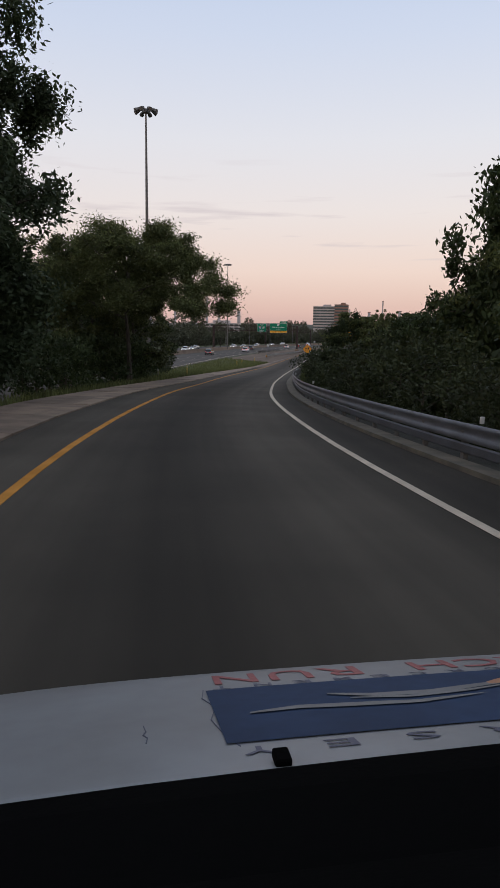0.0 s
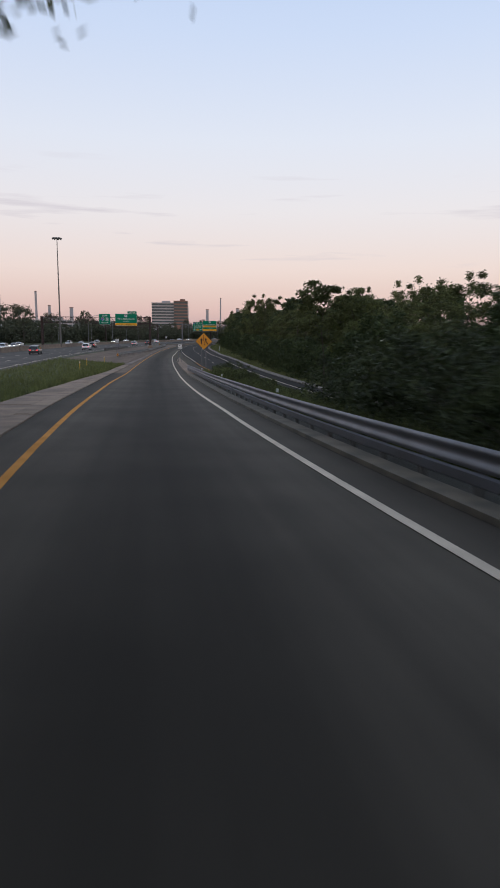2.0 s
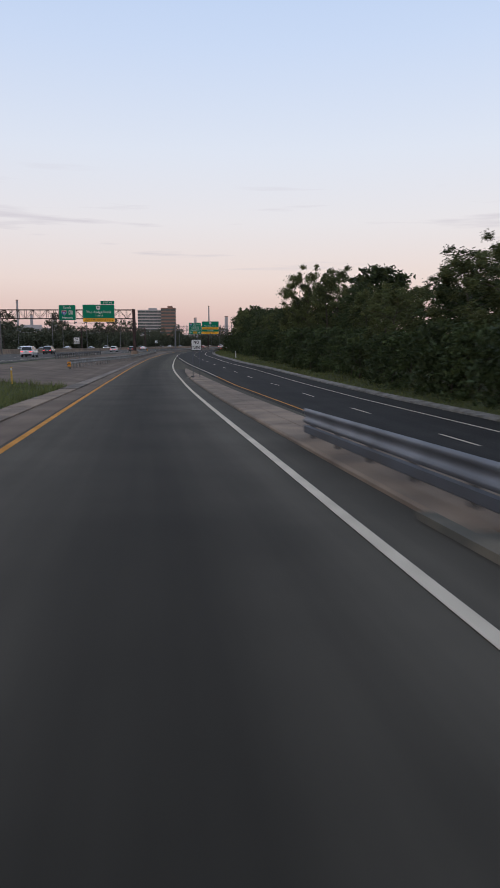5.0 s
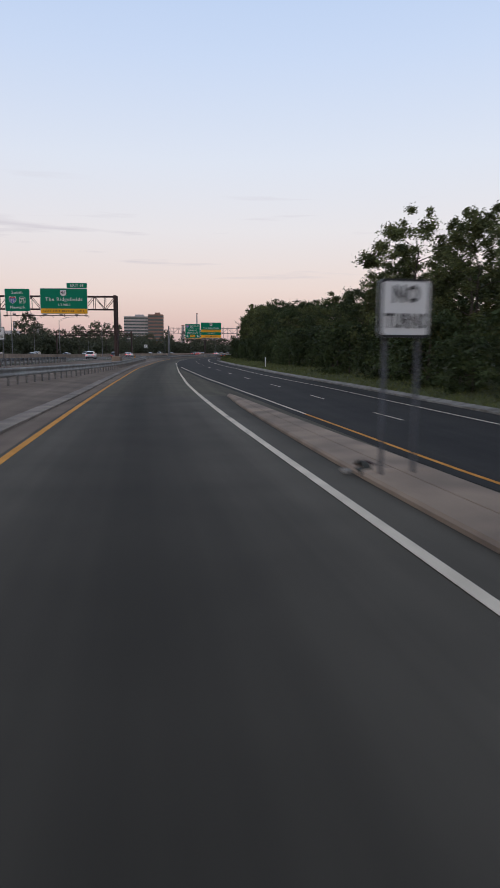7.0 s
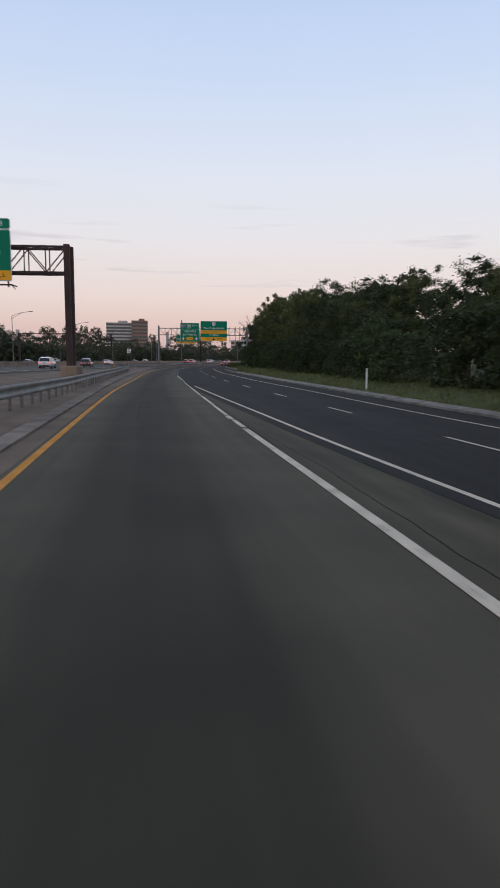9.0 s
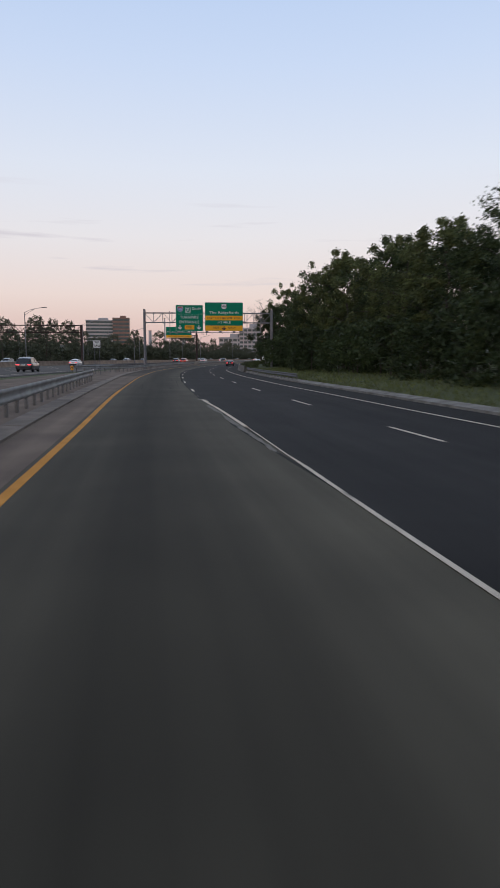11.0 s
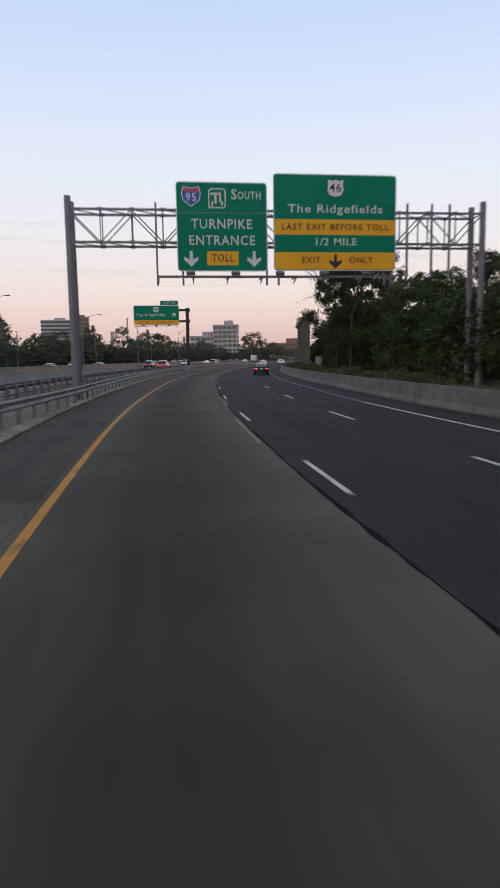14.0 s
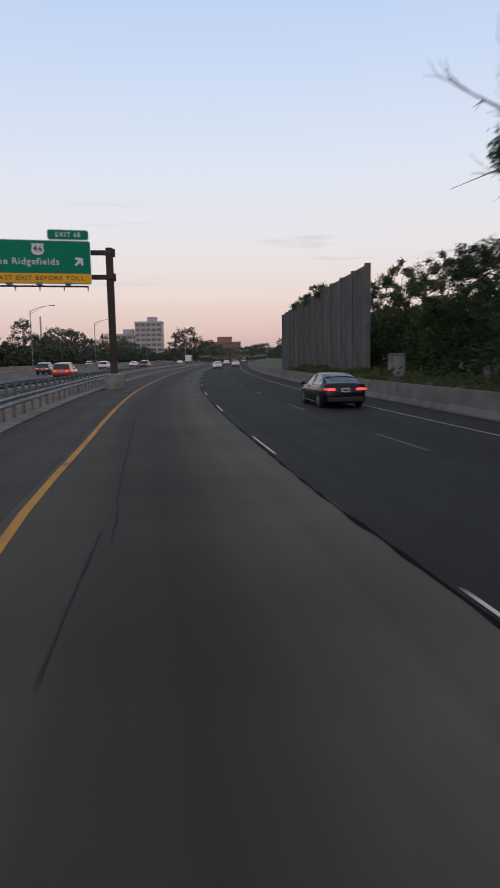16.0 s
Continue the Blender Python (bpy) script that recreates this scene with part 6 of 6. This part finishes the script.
block_building("low_building", "pale commercial building on the far hillside", pose(-307, 1006, 6.9, 0, 0, 10), 60, 25, 12, 3, 10, M_PALE)

# far ridge along the horizon
bm = bmesh.new()
rows = []
for i in range(121):
    a = radians(-75 + 150 * i / 120)
    r = 2330
    h = 32 + 19 * noise.noise((i * 0.09, 3, 0)) + 4 * noise.noise((i * 0.9, 5, 0)) + (14 if i < 58 else 0) * min(1, (58 - i) / 20 if i < 58 else 0)
    x, y = -25 + r * math.sin(a), 120 + r * math.cos(a)
    rows.append([bm.verts.new((x * k, y * k, z)) for k, z in ((0.80, -4), (0.9, h * 0.45), (0.96, h * 0.85), (1.0, h), (1.2, -10))])
for A, B in zip(rows, rows[1:]):
    for j in range(4):
        bm.faces.new((A[j], B[j], B[j + 1], A[j + 1]))
tagged(mesh_object("backdrop_ridge", bm, M_HILL), "low dark wooded ridge along the horizon", "hill", "", "structure")
for x, y, h, r in ((-640, 1700, 92, 3.2), (-600, 1720, 66, 2.6), (-560, 1730, 104, 3.5), (-530, 1740, 70, 4.5), (-190, 1820, 72, 3), (-140, 1840, 66, 5), (-105, 1845, 96, 2.4), (-60, 1850, 70, 6), (-480, 1760, 66, 6), (-700, 1680, 70, 5)):
    root = thing("factory_chimney", "thin grey chimney on the far skyline", "chimney", placed(x, y), group="chimneys on the skyline")
    bm = bmesh.new()
    rod(bm, (0, 0, -5), (0, 0, h), r, r * 0.7, 10)
    part("shaft", bm, M_PALE, root)
    bm = bmesh.new()
    rod(bm, (0, 0, h), (0, 0, h + 1.5), r * 0.85, r * 0.85, 10)
    part("rim", bm, M_BRICK, root)

# ---------------------------------------------------------------- vehicles
PAINTS = {}


def paint(name, col, metal=0.2):
    if name not in PAINTS:
        PAINTS[name] = material(name + "_car_paint", col, rough=0.28, metal=metal, var=0.06, scale=1.0, fine=8, bump=0, coat=0.6)
    return PAINTS[name]


M_HEADON = material("lit_headlamp", (0.8, 0.8, 0.78), rough=0.2, var=0.05, bump=0, emit=((1.0, 0.95, 0.85), 5.0))
# side outlines: station along the car, bottom, deck height, half width
SHAPES = {
    "sedan": dict(L=4.95, W=1.88, H=1.46, wb=2.9, r=0.335,
                  deck=[(-2.47, 0.42, 0.66, 0.74), (-2.40, 0.26, 0.98, 0.84), (-2.2, 0.22, 1.06, 0.90), (-1.6, 0.20, 1.04, 0.935), (-0.8, 0.19, 0.98, 0.94), (0.3, 0.19, 0.96, 0.94), (1.0, 0.20, 0.95, 0.93), (1.6, 0.20, 0.88, 0.91), (2.1, 0.22, 0.78, 0.86), (2.4, 0.28, 0.66, 0.74), (2.47, 0.36, 0.56, 0.62)],
                  roof=[(-2.05, 1.04, 0.70), (-1.45, 1.30, 0.62), (-1.0, 1.42, 0.60), (-0.3, 1.46, 0.60), (0.3, 1.44, 0.60), (0.75, 1.30, 0.62), (1.35, 0.95, 0.70)]),
    "suv": dict(L=4.7, W=1.9, H=1.72, wb=2.75, r=0.37,
                deck=[(-2.35, 0.45, 0.78, 0.78), (-2.3, 0.34, 1.02, 0.88), (-2.1, 0.30, 1.08, 0.93), (-1.4, 0.26, 1.06, 0.95), (-0.5, 0.25, 1.04, 0.95), (0.5, 0.25, 1.04, 0.95), (1.1, 0.25, 1.06, 0.94), (1.7, 0.27, 1.02, 0.92), (2.1, 0.30, 0.92, 0.86), (2.32, 0.38, 0.74, 0.74), (2.35, 0.45, 0.62, 0.66)],
                roof=[(-2.28, 1.06, 0.80), (-2.0, 1.55, 0.70), (-1.5, 1.69, 0.66), (-0.6, 1.72, 0.66), (0.1, 1.70, 0.66), (0.6, 1.52, 0.68), (1.25, 1.05, 0.78)]),
}


def loft(bm, rings, cap=True):
    vr = [[bm.verts.new(p) for p in r] for r in rings]
    for A, B in zip(vr, vr[1:]):
        for i in range(len(A) - 1):
            bm.faces.new((A[i], A[i + 1], B[i + 1], B[i]))
    if cap:
        bm.faces.new(vr[0][::-1])
        bm.faces.new(vr[-1])
    bmesh.ops.recalc_face_normals(bm, faces=bm.faces)


def make_car(shape, label, colour, m, lit_tail=True, lit_head=False, group="", wheel_mat=M_RIM):
    """A car that points to +y: body, roof, windows, lamps, plate, mirrors, wheels."""
    S = SHAPES[shape]
    root = thing("car", label, "car", m, group)
    bm = bmesh.new()
    rings = []
    for y, zb, zt, w in S["deck"]:
        half = [(w * 0.9, zb), (w, zb + 0.10), (w * 1.01, zb + (zt - zb) * 0.5), (w * 0.985, zt - 0.10), (w * 0.90, zt - 0.015), (w * 0.5, zt + 0.02)]
        rings.append([(a, y, z) for a, z in half] + [(0, y, zt + 0.03)] + [(-a, y, z) for a, z in half[::-1]] + [(0, y, zb)] + [(half[0][0], y, half[0][1])])
    vr = [[bm.verts.new(p) for p in r[:-1]] for r in rings]
    for A, B in zip(vr, vr[1:]):
        n = len(A)
        for i in range(n):
            j = (i + 1) % n
            bm.faces.new((A[i], A[j], B[j], B[i]))
    bm.faces.new(vr[0][::-1])
    bm.faces.new(vr[-1])
    bmesh.ops.recalc_face_normals(bm, faces=bm.faces)
    part("body", bm, colour, root, smooth=True)
    # cabin: painted roof shell with pillars, dark windows set in
    R = S["roof"]
    belt = lambda y: float(np.interp(y, [d[0] for d in S["deck"]], [d[2] for d in S["deck"]])) - 0.02
    bw = lambda y: float(np.interp(y, [d[0] for d in S["deck"]], [d[3] for d in S["deck"]])) * 0.9
    bm = bmesh.new()
    rows = [[(bw(y) if k in (0, len(R) - 1) else w + 0.02, y, z - 0.05), (w * 0.86, y, z - 0.005), (w * 0.4, y, z + 0.01), (0, y, z + 0.012), (-w * 0.4, y, z + 0.01), (-w * 0.86, y, z - 0.005), (-(bw(y) if k in (0, len(R) - 1) else w + 0.02), y, z - 0.05)] for k, (y, z, w) in enumerate(R)][1:-1]
    loft(bm, rows, False)
    part("roof", bm, colour, root, smooth=True)
    mid = R[1:-1]
    bm = bmesh.new()
    for sx in (1, -1):
        bm = bmesh.new()
        top = [bm.verts.new((sx * (w + 0.018), y, z - 0.05)) for y, z, w in mid]
        low = [bm.verts.new((sx * bw(y2), y2, belt(y2))) for y2 in np.linspace(R[0][0] + 0.25, R[-1][0] - 0.1, len(mid))]
        for i in range(len(mid) - 1):
            bm.faces.new((top[i], top[i + 1], low[i + 1], low[i]))
        part("side_window", bm, M_GLASSD, root)
    for a, b_ in ((R[0], R[1]), (R[-1], R[-2])):
        bm = bmesh.new()
        n = 4
        lo = [bm.verts.new((bw(a[0]) * 0.86 * (1 - 2 * i / n), a[0], belt(a[0]) + 0.02)) for i in range(n + 1)]
        hi = [bm.verts.new(((b_[2] + 0.0) * (1 - 2 * i / n), b_[0], b_[1] - (0.05 if i in (0, n) else 0.012))) for i in range(n + 1)]
        for i in range(n):
            bm.faces.new((lo[i], lo[i + 1], hi[i + 1], hi[i]))
        part("rear_window" if a is R[0] else "windscreen", bm, M_GLASSD, root)
    bm = bmesh.new()
    for sx in (1, -1):
        bm = bmesh.new()
        for y0, y1, t in ((R[0][0] + 0.12, R[1][0], 0.09), (-0.15, -0.12, 0.06), (R[-1][0] - 0.05, R[-2][0], 0.06)):
            w1 = float(np.interp(y1, [q[0] for q in R], [q[2] for q in R]))
            z1 = float(np.interp(y1, [q[0] for q in R], [q[1] for q in R]))
            bar(bm, (sx * bw(y0) * 0.99, y0, belt(y0)), (sx * (w1 + 0.03), y1, z1 - 0.05), t, 0.05)
        part("pillar_set", bm, colour, root)
    y0 = S["deck"][0][0]
    zt = S["deck"][1][2]
    for sx in (1, -1):
        bm = bmesh.new()
        box(bm, (sx * 0.62, y0 + 0.02, zt - 0.17), (0.34, 0.16, 0.10), bevel=0.03)
        box(bm, (sx * 0.83, y0 + 0.16, zt - 0.16), (0.06, 0.26, 0.08), pose(0, 0, 0, 0, 0, sx * 14), 0.02)
        part("tail_lamp", bm, M_TAIL if lit_tail else M_TAILOFF, root)
        bm = bmesh.new()
        box(bm, (sx * 0.62, -y0 - 0.13, 0.66), (0.36, 0.2, 0.12), pose(0, 0, 0, 0, 0, -sx * 18), 0.03)
        part("headlamp", bm, M_HEADON if lit_head else M_HEAD, root)
        bm = bmesh.new()
        box(bm, (sx * (S["W"] / 2 + 0.06), R[-1][0] - 0.28, belt(R[-1][0]) + 0.09), (0.2, 0.09, 0.13), bevel=0.03)
        part("mirror", bm, colour, root)
    bm = bmesh.new()
    box(bm, (0, y0 - 0.005, zt - 0.2), (0.34, 0.03, 0.17), bevel=0.008)
    pl = part("number_plate", bm, M_PLATE, root)
    bm = bmesh.new()
    box(bm, (0, y0 - 0.024, zt - 0.2), (0.25, 0.006, 0.06))
    part("plate_bar", bm, M_BLACK, pl)
    bm = bmesh.new()
    box(bm, (0, y0 + 0.02, 0.40), (1.5, 0.14, 0.20), bevel=0.03)
    part("rear_bumper", bm, M_TRIM, root)
    bm = bmesh.new()
    for sx in (1, -1):
        bm = bmesh.new()
        box(bm, (sx * (S["W"] / 2 - 0.05), 0, 0.26), (0.05, S["wb"] - 0.9, 0.05), bevel=0.01)
        part("sill_trim", bm, M_ALU if shape == "sedan" else M_TRIM, root)
    r = S["r"]
    for sx in (1, -1):
        for wy in (-S["wb"] / 2 - 0.05, S["wb"] / 2 - 0.05):
            x = sx * (S["W"] / 2 - 0.12)
            bm = bmesh.new()
            rod(bm, (x - 0.115, wy, r), (x + 0.115, wy, r), r, r, 20)
            bmesh.ops.bevel(bm, geom=[e for e in bm.edges if len(e.link_faces) == 2 and any(len(f.verts) > 8 for f in e.link_faces)], offset=0.03, segments=1, affect="EDGES")
            wh = part("wheel", bm, M_TYRE, root, "black tyre on a pale rim")
            bm = bmesh.new()
            xo = x + sx * 0.118
            rod(bm, (xo - 0.012, wy, r), (xo + 0.012, wy, r), r * 0.2, None, 10)
            for k in range(5):
                a = k * 2 * math.pi / 5 + 0.3
                bar(bm, (xo, wy, r), (xo, wy + math.cos(a) * r * 0.66, r + math.sin(a) * r * 0.66), 0.02, 0.07)
            part("rim", bm, wheel_mat, wh)
            bm = bmesh.new()
            rod(bm, (xo - sx * 0.012, wy, r), (xo + sx * 0.0, wy, r), r * 0.70, None, 16)
            part("brake_disc", bm, M_TRIM, wh)
    return root


def on_road(o, y, turn=0.0):
    p = at(o, y)
    return pose(p.x, p.y, p.z, 0, 0, heading(y) + turn)


PAINTS["black"] = material("black_car_paint", (0.006, 0.006, 0.007), rough=0.22, spec=0.35, var=0.06, scale=1.0, fine=8, bump=0)
BLACKC, WHITEC, REDC, SILVERC, GREYC = paint("black", (0.012, 0.012, 0.013)), paint("white", (0.62, 0.62, 0.62), 0.0), paint("red", (0.42, 0.05, 0.022), 0.1), paint("silver", (0.36, 0.37, 0.38), 0.5), paint("dark_grey", (0.05, 0.052, 0.055), 0.4)
make_car("sedan", "glossy black sedan with glowing red tail lamps in the lane", BLACKC, on_road(8.15, 426.8))
TRAFFIC = "highway traffic"
car_w = make_car("sedan", "white sedan ahead on the dark roadway", WHITEC, on_road(4.7, 532), group=TRAFFIC)
make_car("suv", "red sport utility car with lit brake lamps on the highway", REDC, on_road(-11.3, 472), group=TRAFFIC)
car_sw = make_car("suv", "white sport utility car on the highway", WHITEC, on_road(-17.0, 314), group=TRAFFIC)
car_sb = make_car("suv", "dark grey sport utility car on the highway", GREYC, on_road(-15.2, 342), group=TRAFFIC)
car_on = make_car("sedan", "pale oncoming sedan with headlamps on", SILVERC, on_road(-39, 319, 180), False, True, group=TRAFFIC)
car_ow = make_car("suv", "white oncoming car with headlamps on", WHITEC, on_road(-43.5, 368, 180), False, True, group=TRAFFIC)
for o, y in ((8.3, 562), (4.7, 606), (-23.2, 405), (-19.3, 577), (-13.5, 638)):
    copy_thing(car_w, on_road(o, y))
for o, y in ((-11.5, 544), (-23.4, 182), (-19.3, 497), (4.8, 680), (-23.2, 258)):
    copy_thing(car_sb, on_road(o, y))
for o, y in ((-19.3, 223), (-19.2, 540), (8.4, 730)):
    copy_thing(car_sw, on_road(o, y))
for k, y in enumerate((175, 196, 214, 243, 283, 322, 351, 372, 398, 420, 447, 475, 497, 520, 548, 580, 612, 650)):
    copy_thing(car_on if k % 3 else car_ow, on_road((-38.5, -42.5, -47.0, -39.0)[k % 4], SCALE * y, 180))

# box truck far ahead
bt = thing("box_truck", "white box truck far ahead on the highway", "truck", on_road(-13.6, 672))
bm = bmesh.new()
box(bm, (0, 0, 2.1), (2.4, 6.0, 2.6), bevel=0.05)
part("cargo_box", bm, WHITEC, bt)
bm = bmesh.new()
box(bm, (0, 3.9, 1.5), (2.1, 1.7, 1.9), bevel=0.15)
part("cab", bm, WHITEC, bt)
for sx in (-1, 1):
    for wy in (-2.0, 3.6):
        bm = bmesh.new()
        rod(bm, (sx * 0.85, wy, 0.48), (sx * 1.12, wy, 0.48), 0.48, None, 16)
        part("wheel", bm, M_TYRE, bt)

# ---------------------------------------------------------------- the truck that sets out at the head of the ramp
# White paint, its colour lowered for tree shade and the windscreen's dimming.
M_HOOD = material("chalky_white_hood_paint", (0.275, 0.285, 0.295), rough=0.42, var=0.14, scale=2.2, fine=14, second=(0.22, 0.22, 0.22), bump=0.03, coat=0.05)
M_DECALB = material("faded_blue_decal", (0.026, 0.044, 0.088), rough=0.7, spec=0.15, var=0.25, scale=3, fine=20, second=(0.036, 0.064, 0.13), bump=0.02)
M_DECALW = material("cracked_white_decal", (0.2, 0.2, 0.2), rough=0.55, var=0.2, scale=6, fine=40, bump=0.05)
M_DECALO = material("faded_orange_decal", (0.55, 0.25, 0.12), rough=0.55, var=0.2, scale=6, fine=40)
M_DECALR = material("faded_red_letters", (0.36, 0.085, 0.085), rough=0.5, var=0.2, scale=5, fine=40)
M_DECALN = material("faded_navy_letters", (0.085, 0.095, 0.15), rough=0.5, var=0.2, scale=5, fine=40)
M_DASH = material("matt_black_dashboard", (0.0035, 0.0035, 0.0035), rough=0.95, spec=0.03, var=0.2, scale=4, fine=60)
truck = thing("patrol_truck", "white patrol truck with a lettered hood at the ramp head", "truck", Matrix.Translation((5.015, 7.501, 7.07)) @ pose(0, 0, 0, 0, 0, 23.67) @ pose(0, 0, 0, -2.18))
HC, HW = 0.58, 1.18


def hood_z(x, y):
    """Hood height below the eye: falls forward, crowned across, rolls off at the nose."""
    z = -0.655 - 0.27 * (y - 0.95) - 0.03 * ((x - HC) / HW) ** 4 - 0.012 * ((x - HC) / HW) ** 2
    return z - 1.6 * max(0.0, y - 1.72) ** 2


def hood_patch(x0, x1, y0, y1, nx, ny, up, thick, mat, name, label=""):
    bm = bmesh.new()
    rows = [[bm.verts.new((x0 + (x1 - x0) * i / nx, y0 + (y1 - y0) * j / ny, hood_z(x0 + (x1 - x0) * i / nx, y0 + (y1 - y0) * j / ny) + up)) for i in range(nx + 1)] for j in range(ny + 1)]
    for A, B in zip(rows, rows[1:]):
        for i in range(nx):
            bm.faces.new((A[i], A[i + 1], B[i + 1], B[i]))
    if thick:
        r = bmesh.ops.extrude_face_region(bm, geom=bm.faces[:])
        for v in r["geom"]:
            if isinstance(v, bmesh.types.BMVert):
                v.co.z -= thick
        bmesh.ops.recalc_face_normals(bm, faces=bm.faces)
    return part(name, bm, mat, truck, label, smooth=True)


hood = hood_patch(HC - HW, HC + HW, 0.955, 2.15, 24, 24, 0, 0.03, M_HOOD, "hood", "chalky white hood with cracked decal edges")
hood_patch(0.147, 1.30, 1.135, 1.55, 12, 8, 0.003, 0, M_DECALB, "decal_panel", "faded blue decal panel")


def swoosh(pts, w, mat):
    """A tapering decal stroke on the hood."""
    bm = bmesh.new()
    n = len(pts) * 4
    f = [float(np.interp(i / n, np.linspace(0, 1, len(pts)), [p[0] for p in pts])) for i in range(n + 1)]
    gk = [float(np.interp(i / n, np.linspace(0, 1, len(pts)), [p[1] for p in pts])) for i in range(n + 1)]
    rows = []
    for i, (x, y) in enumerate(zip(f, gk)):
        h = w * math.sin(math.pi * min(1, 0.06 + i / n * 0.94)) ** 0.7 / 2
        rows.append([bm.verts.new((x, y + d, hood_z(x, y + d) + 0.006)) for d in (-h, h)])
    for A, B in zip(rows, rows[1:]):
        bm.faces.new((A[0], B[0], B[1], A[1]))
    bmesh.ops.recalc_face_normals(bm, faces=bm.faces)
    part("decal_stroke", bm, mat, truck)


swoosh([(0.22, 1.315), (0.33, 1.33), (0.45, 1.315), (0.6, 1.30), (0.78, 1.33)], 0.03, M_DECALW)
swoosh([(0.42, 1.42), (0.52, 1.38), (0.66, 1.37), (0.8, 1.40), (0.98, 1.43)], 0.034, M_DECALW)
swoosh([(0.46, 1.37), (0.6, 1.345), (0.74, 1.36), (0.9, 1.40)], 0.018, M_DECALW)
swoosh([(0.82, 1.41), (0.92, 1.44), (1.05, 1.43)], 0.05, M_DECALO)


def hood_text(body, x, y, size, mat, wide=None):
    me = text_mesh(body, size, 0.0003)
    me.materials.append(mat)
    ob = new("lettering", me)
    ob.parent = truck
    w = max(v.co.x for v in me.vertices) - min(v.co.x for v in me.vertices)
    k = wide / w if wide else 1.0
    ob.matrix_local = Matrix.Translation((x, y, hood_z(x, y) + 0.002)) @ pose(0, 0, 0, -math.degrees(math.atan(0.27)) if y < 1.7 else -18, 0, 0) @ pose(0, 0, 0, 0, 0, 180) @ Matrix.Diagonal((k, 1, 1, 1))
    return ob


for ch, x in (("N", 0.235), ("U", 0.385), ("R", 0.53), ("H", 0.79), ("C", 0.93), ("R", 1.07), ("O", 1.21), ("T", 1.34)):
    hood_text(ch, x, 1.665, 0.15, M_DECALR, 0.115)
for k, ch in enumerate("TNEMECROFNE"):
    hood_text(ch, 0.19 + 0.105 * k, 1.574, 0.042, M_DECALN, 0.045)
for k, ch in enumerate("YESREJ"):
    hood_text(ch, 0.20 + 0.155 * k, 1.09, 0.06, M_DECALN, 0.06)
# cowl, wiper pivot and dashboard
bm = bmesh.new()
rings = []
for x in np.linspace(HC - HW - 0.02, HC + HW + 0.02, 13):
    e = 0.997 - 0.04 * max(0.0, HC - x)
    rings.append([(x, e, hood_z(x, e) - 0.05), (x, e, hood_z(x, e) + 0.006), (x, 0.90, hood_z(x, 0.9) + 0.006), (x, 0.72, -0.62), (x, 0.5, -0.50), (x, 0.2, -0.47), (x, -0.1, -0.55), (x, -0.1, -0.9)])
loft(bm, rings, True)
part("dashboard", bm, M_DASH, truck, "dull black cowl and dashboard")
bm = bmesh.new()
box(bm, (0.226, 1.02, hood_z(0.226, 1.02) + 0.008), (0.028, 0.04, 0.018), bevel=0.003)
part("washer_nozzle", bm, M_DASH, truck)
bm = bmesh.new()
box(bm, (HC, 1.93, -1.5), (2 * HW - 0.1, 0.5, 0.6), bevel=0.08)
box(bm, (HC, -0.9, -1.15), (2 * HW, 3.6, 0.9), bevel=0.08)
box(bm, (HC, 1.25, -1.4), (2 * HW - 0.06, 1.2, 0.7), bevel=0.05)
part("body", bm, M_HOOD, truck)
bm = bmesh.new()
box(bm, (HC, 2.17, -1.45), (1.5, 0.06, 0.42), bevel=0.02)
for k in range(6):
    box(bm, (HC, 2.205, -1.62 + 0.07 * k), (1.44, 0.02, 0.025))
part("grille", bm, M_TRIM, truck)
bm = bmesh.new()
box(bm, (HC, 2.28, -1.62), (2.2, 0.2, 0.22), bevel=0.04)
part("bumper", bm, M_STEEL, truck)
for sx in (-1, 1):
    bm = bmesh.new()
    rod(bm, (HC + sx * 0.92, 2.15, -1.4), (HC + sx * 0.92, 2.21, -1.4), 0.12, None, 14)
    part("headlamp", bm, M_HEAD, truck)
    for wy in (1.35, -1.9):
        bm = bmesh.new()
        rod(bm, (HC + sx * 0.85, wy, -1.56), (HC + sx * 1.13, wy, -1.56), 0.44, None, 20)
        part("wheel", bm, M_TYRE, truck)
# thin cracks in the hood paint
for pts in ([(-0.005, 1.30), (0.0, 1.26), (-0.006, 1.24), (0.003, 1.22), (0.0, 1.19)], [(0.142, 1.56), (0.132, 1.48), (0.155, 1.4), (0.135, 1.3), (0.15, 1.2), (0.17, 1.12)]):
    bm = bmesh.new()
    for (xa, ya), (xb, yb) in zip(pts, pts[1:]):
        bar(bm, (xa, ya, hood_z(xa, ya) + 0.002), (xb, yb, hood_z(xb, yb) + 0.001), 0.0018)
    part("paint_crack", bm, M_DECALN, truck)
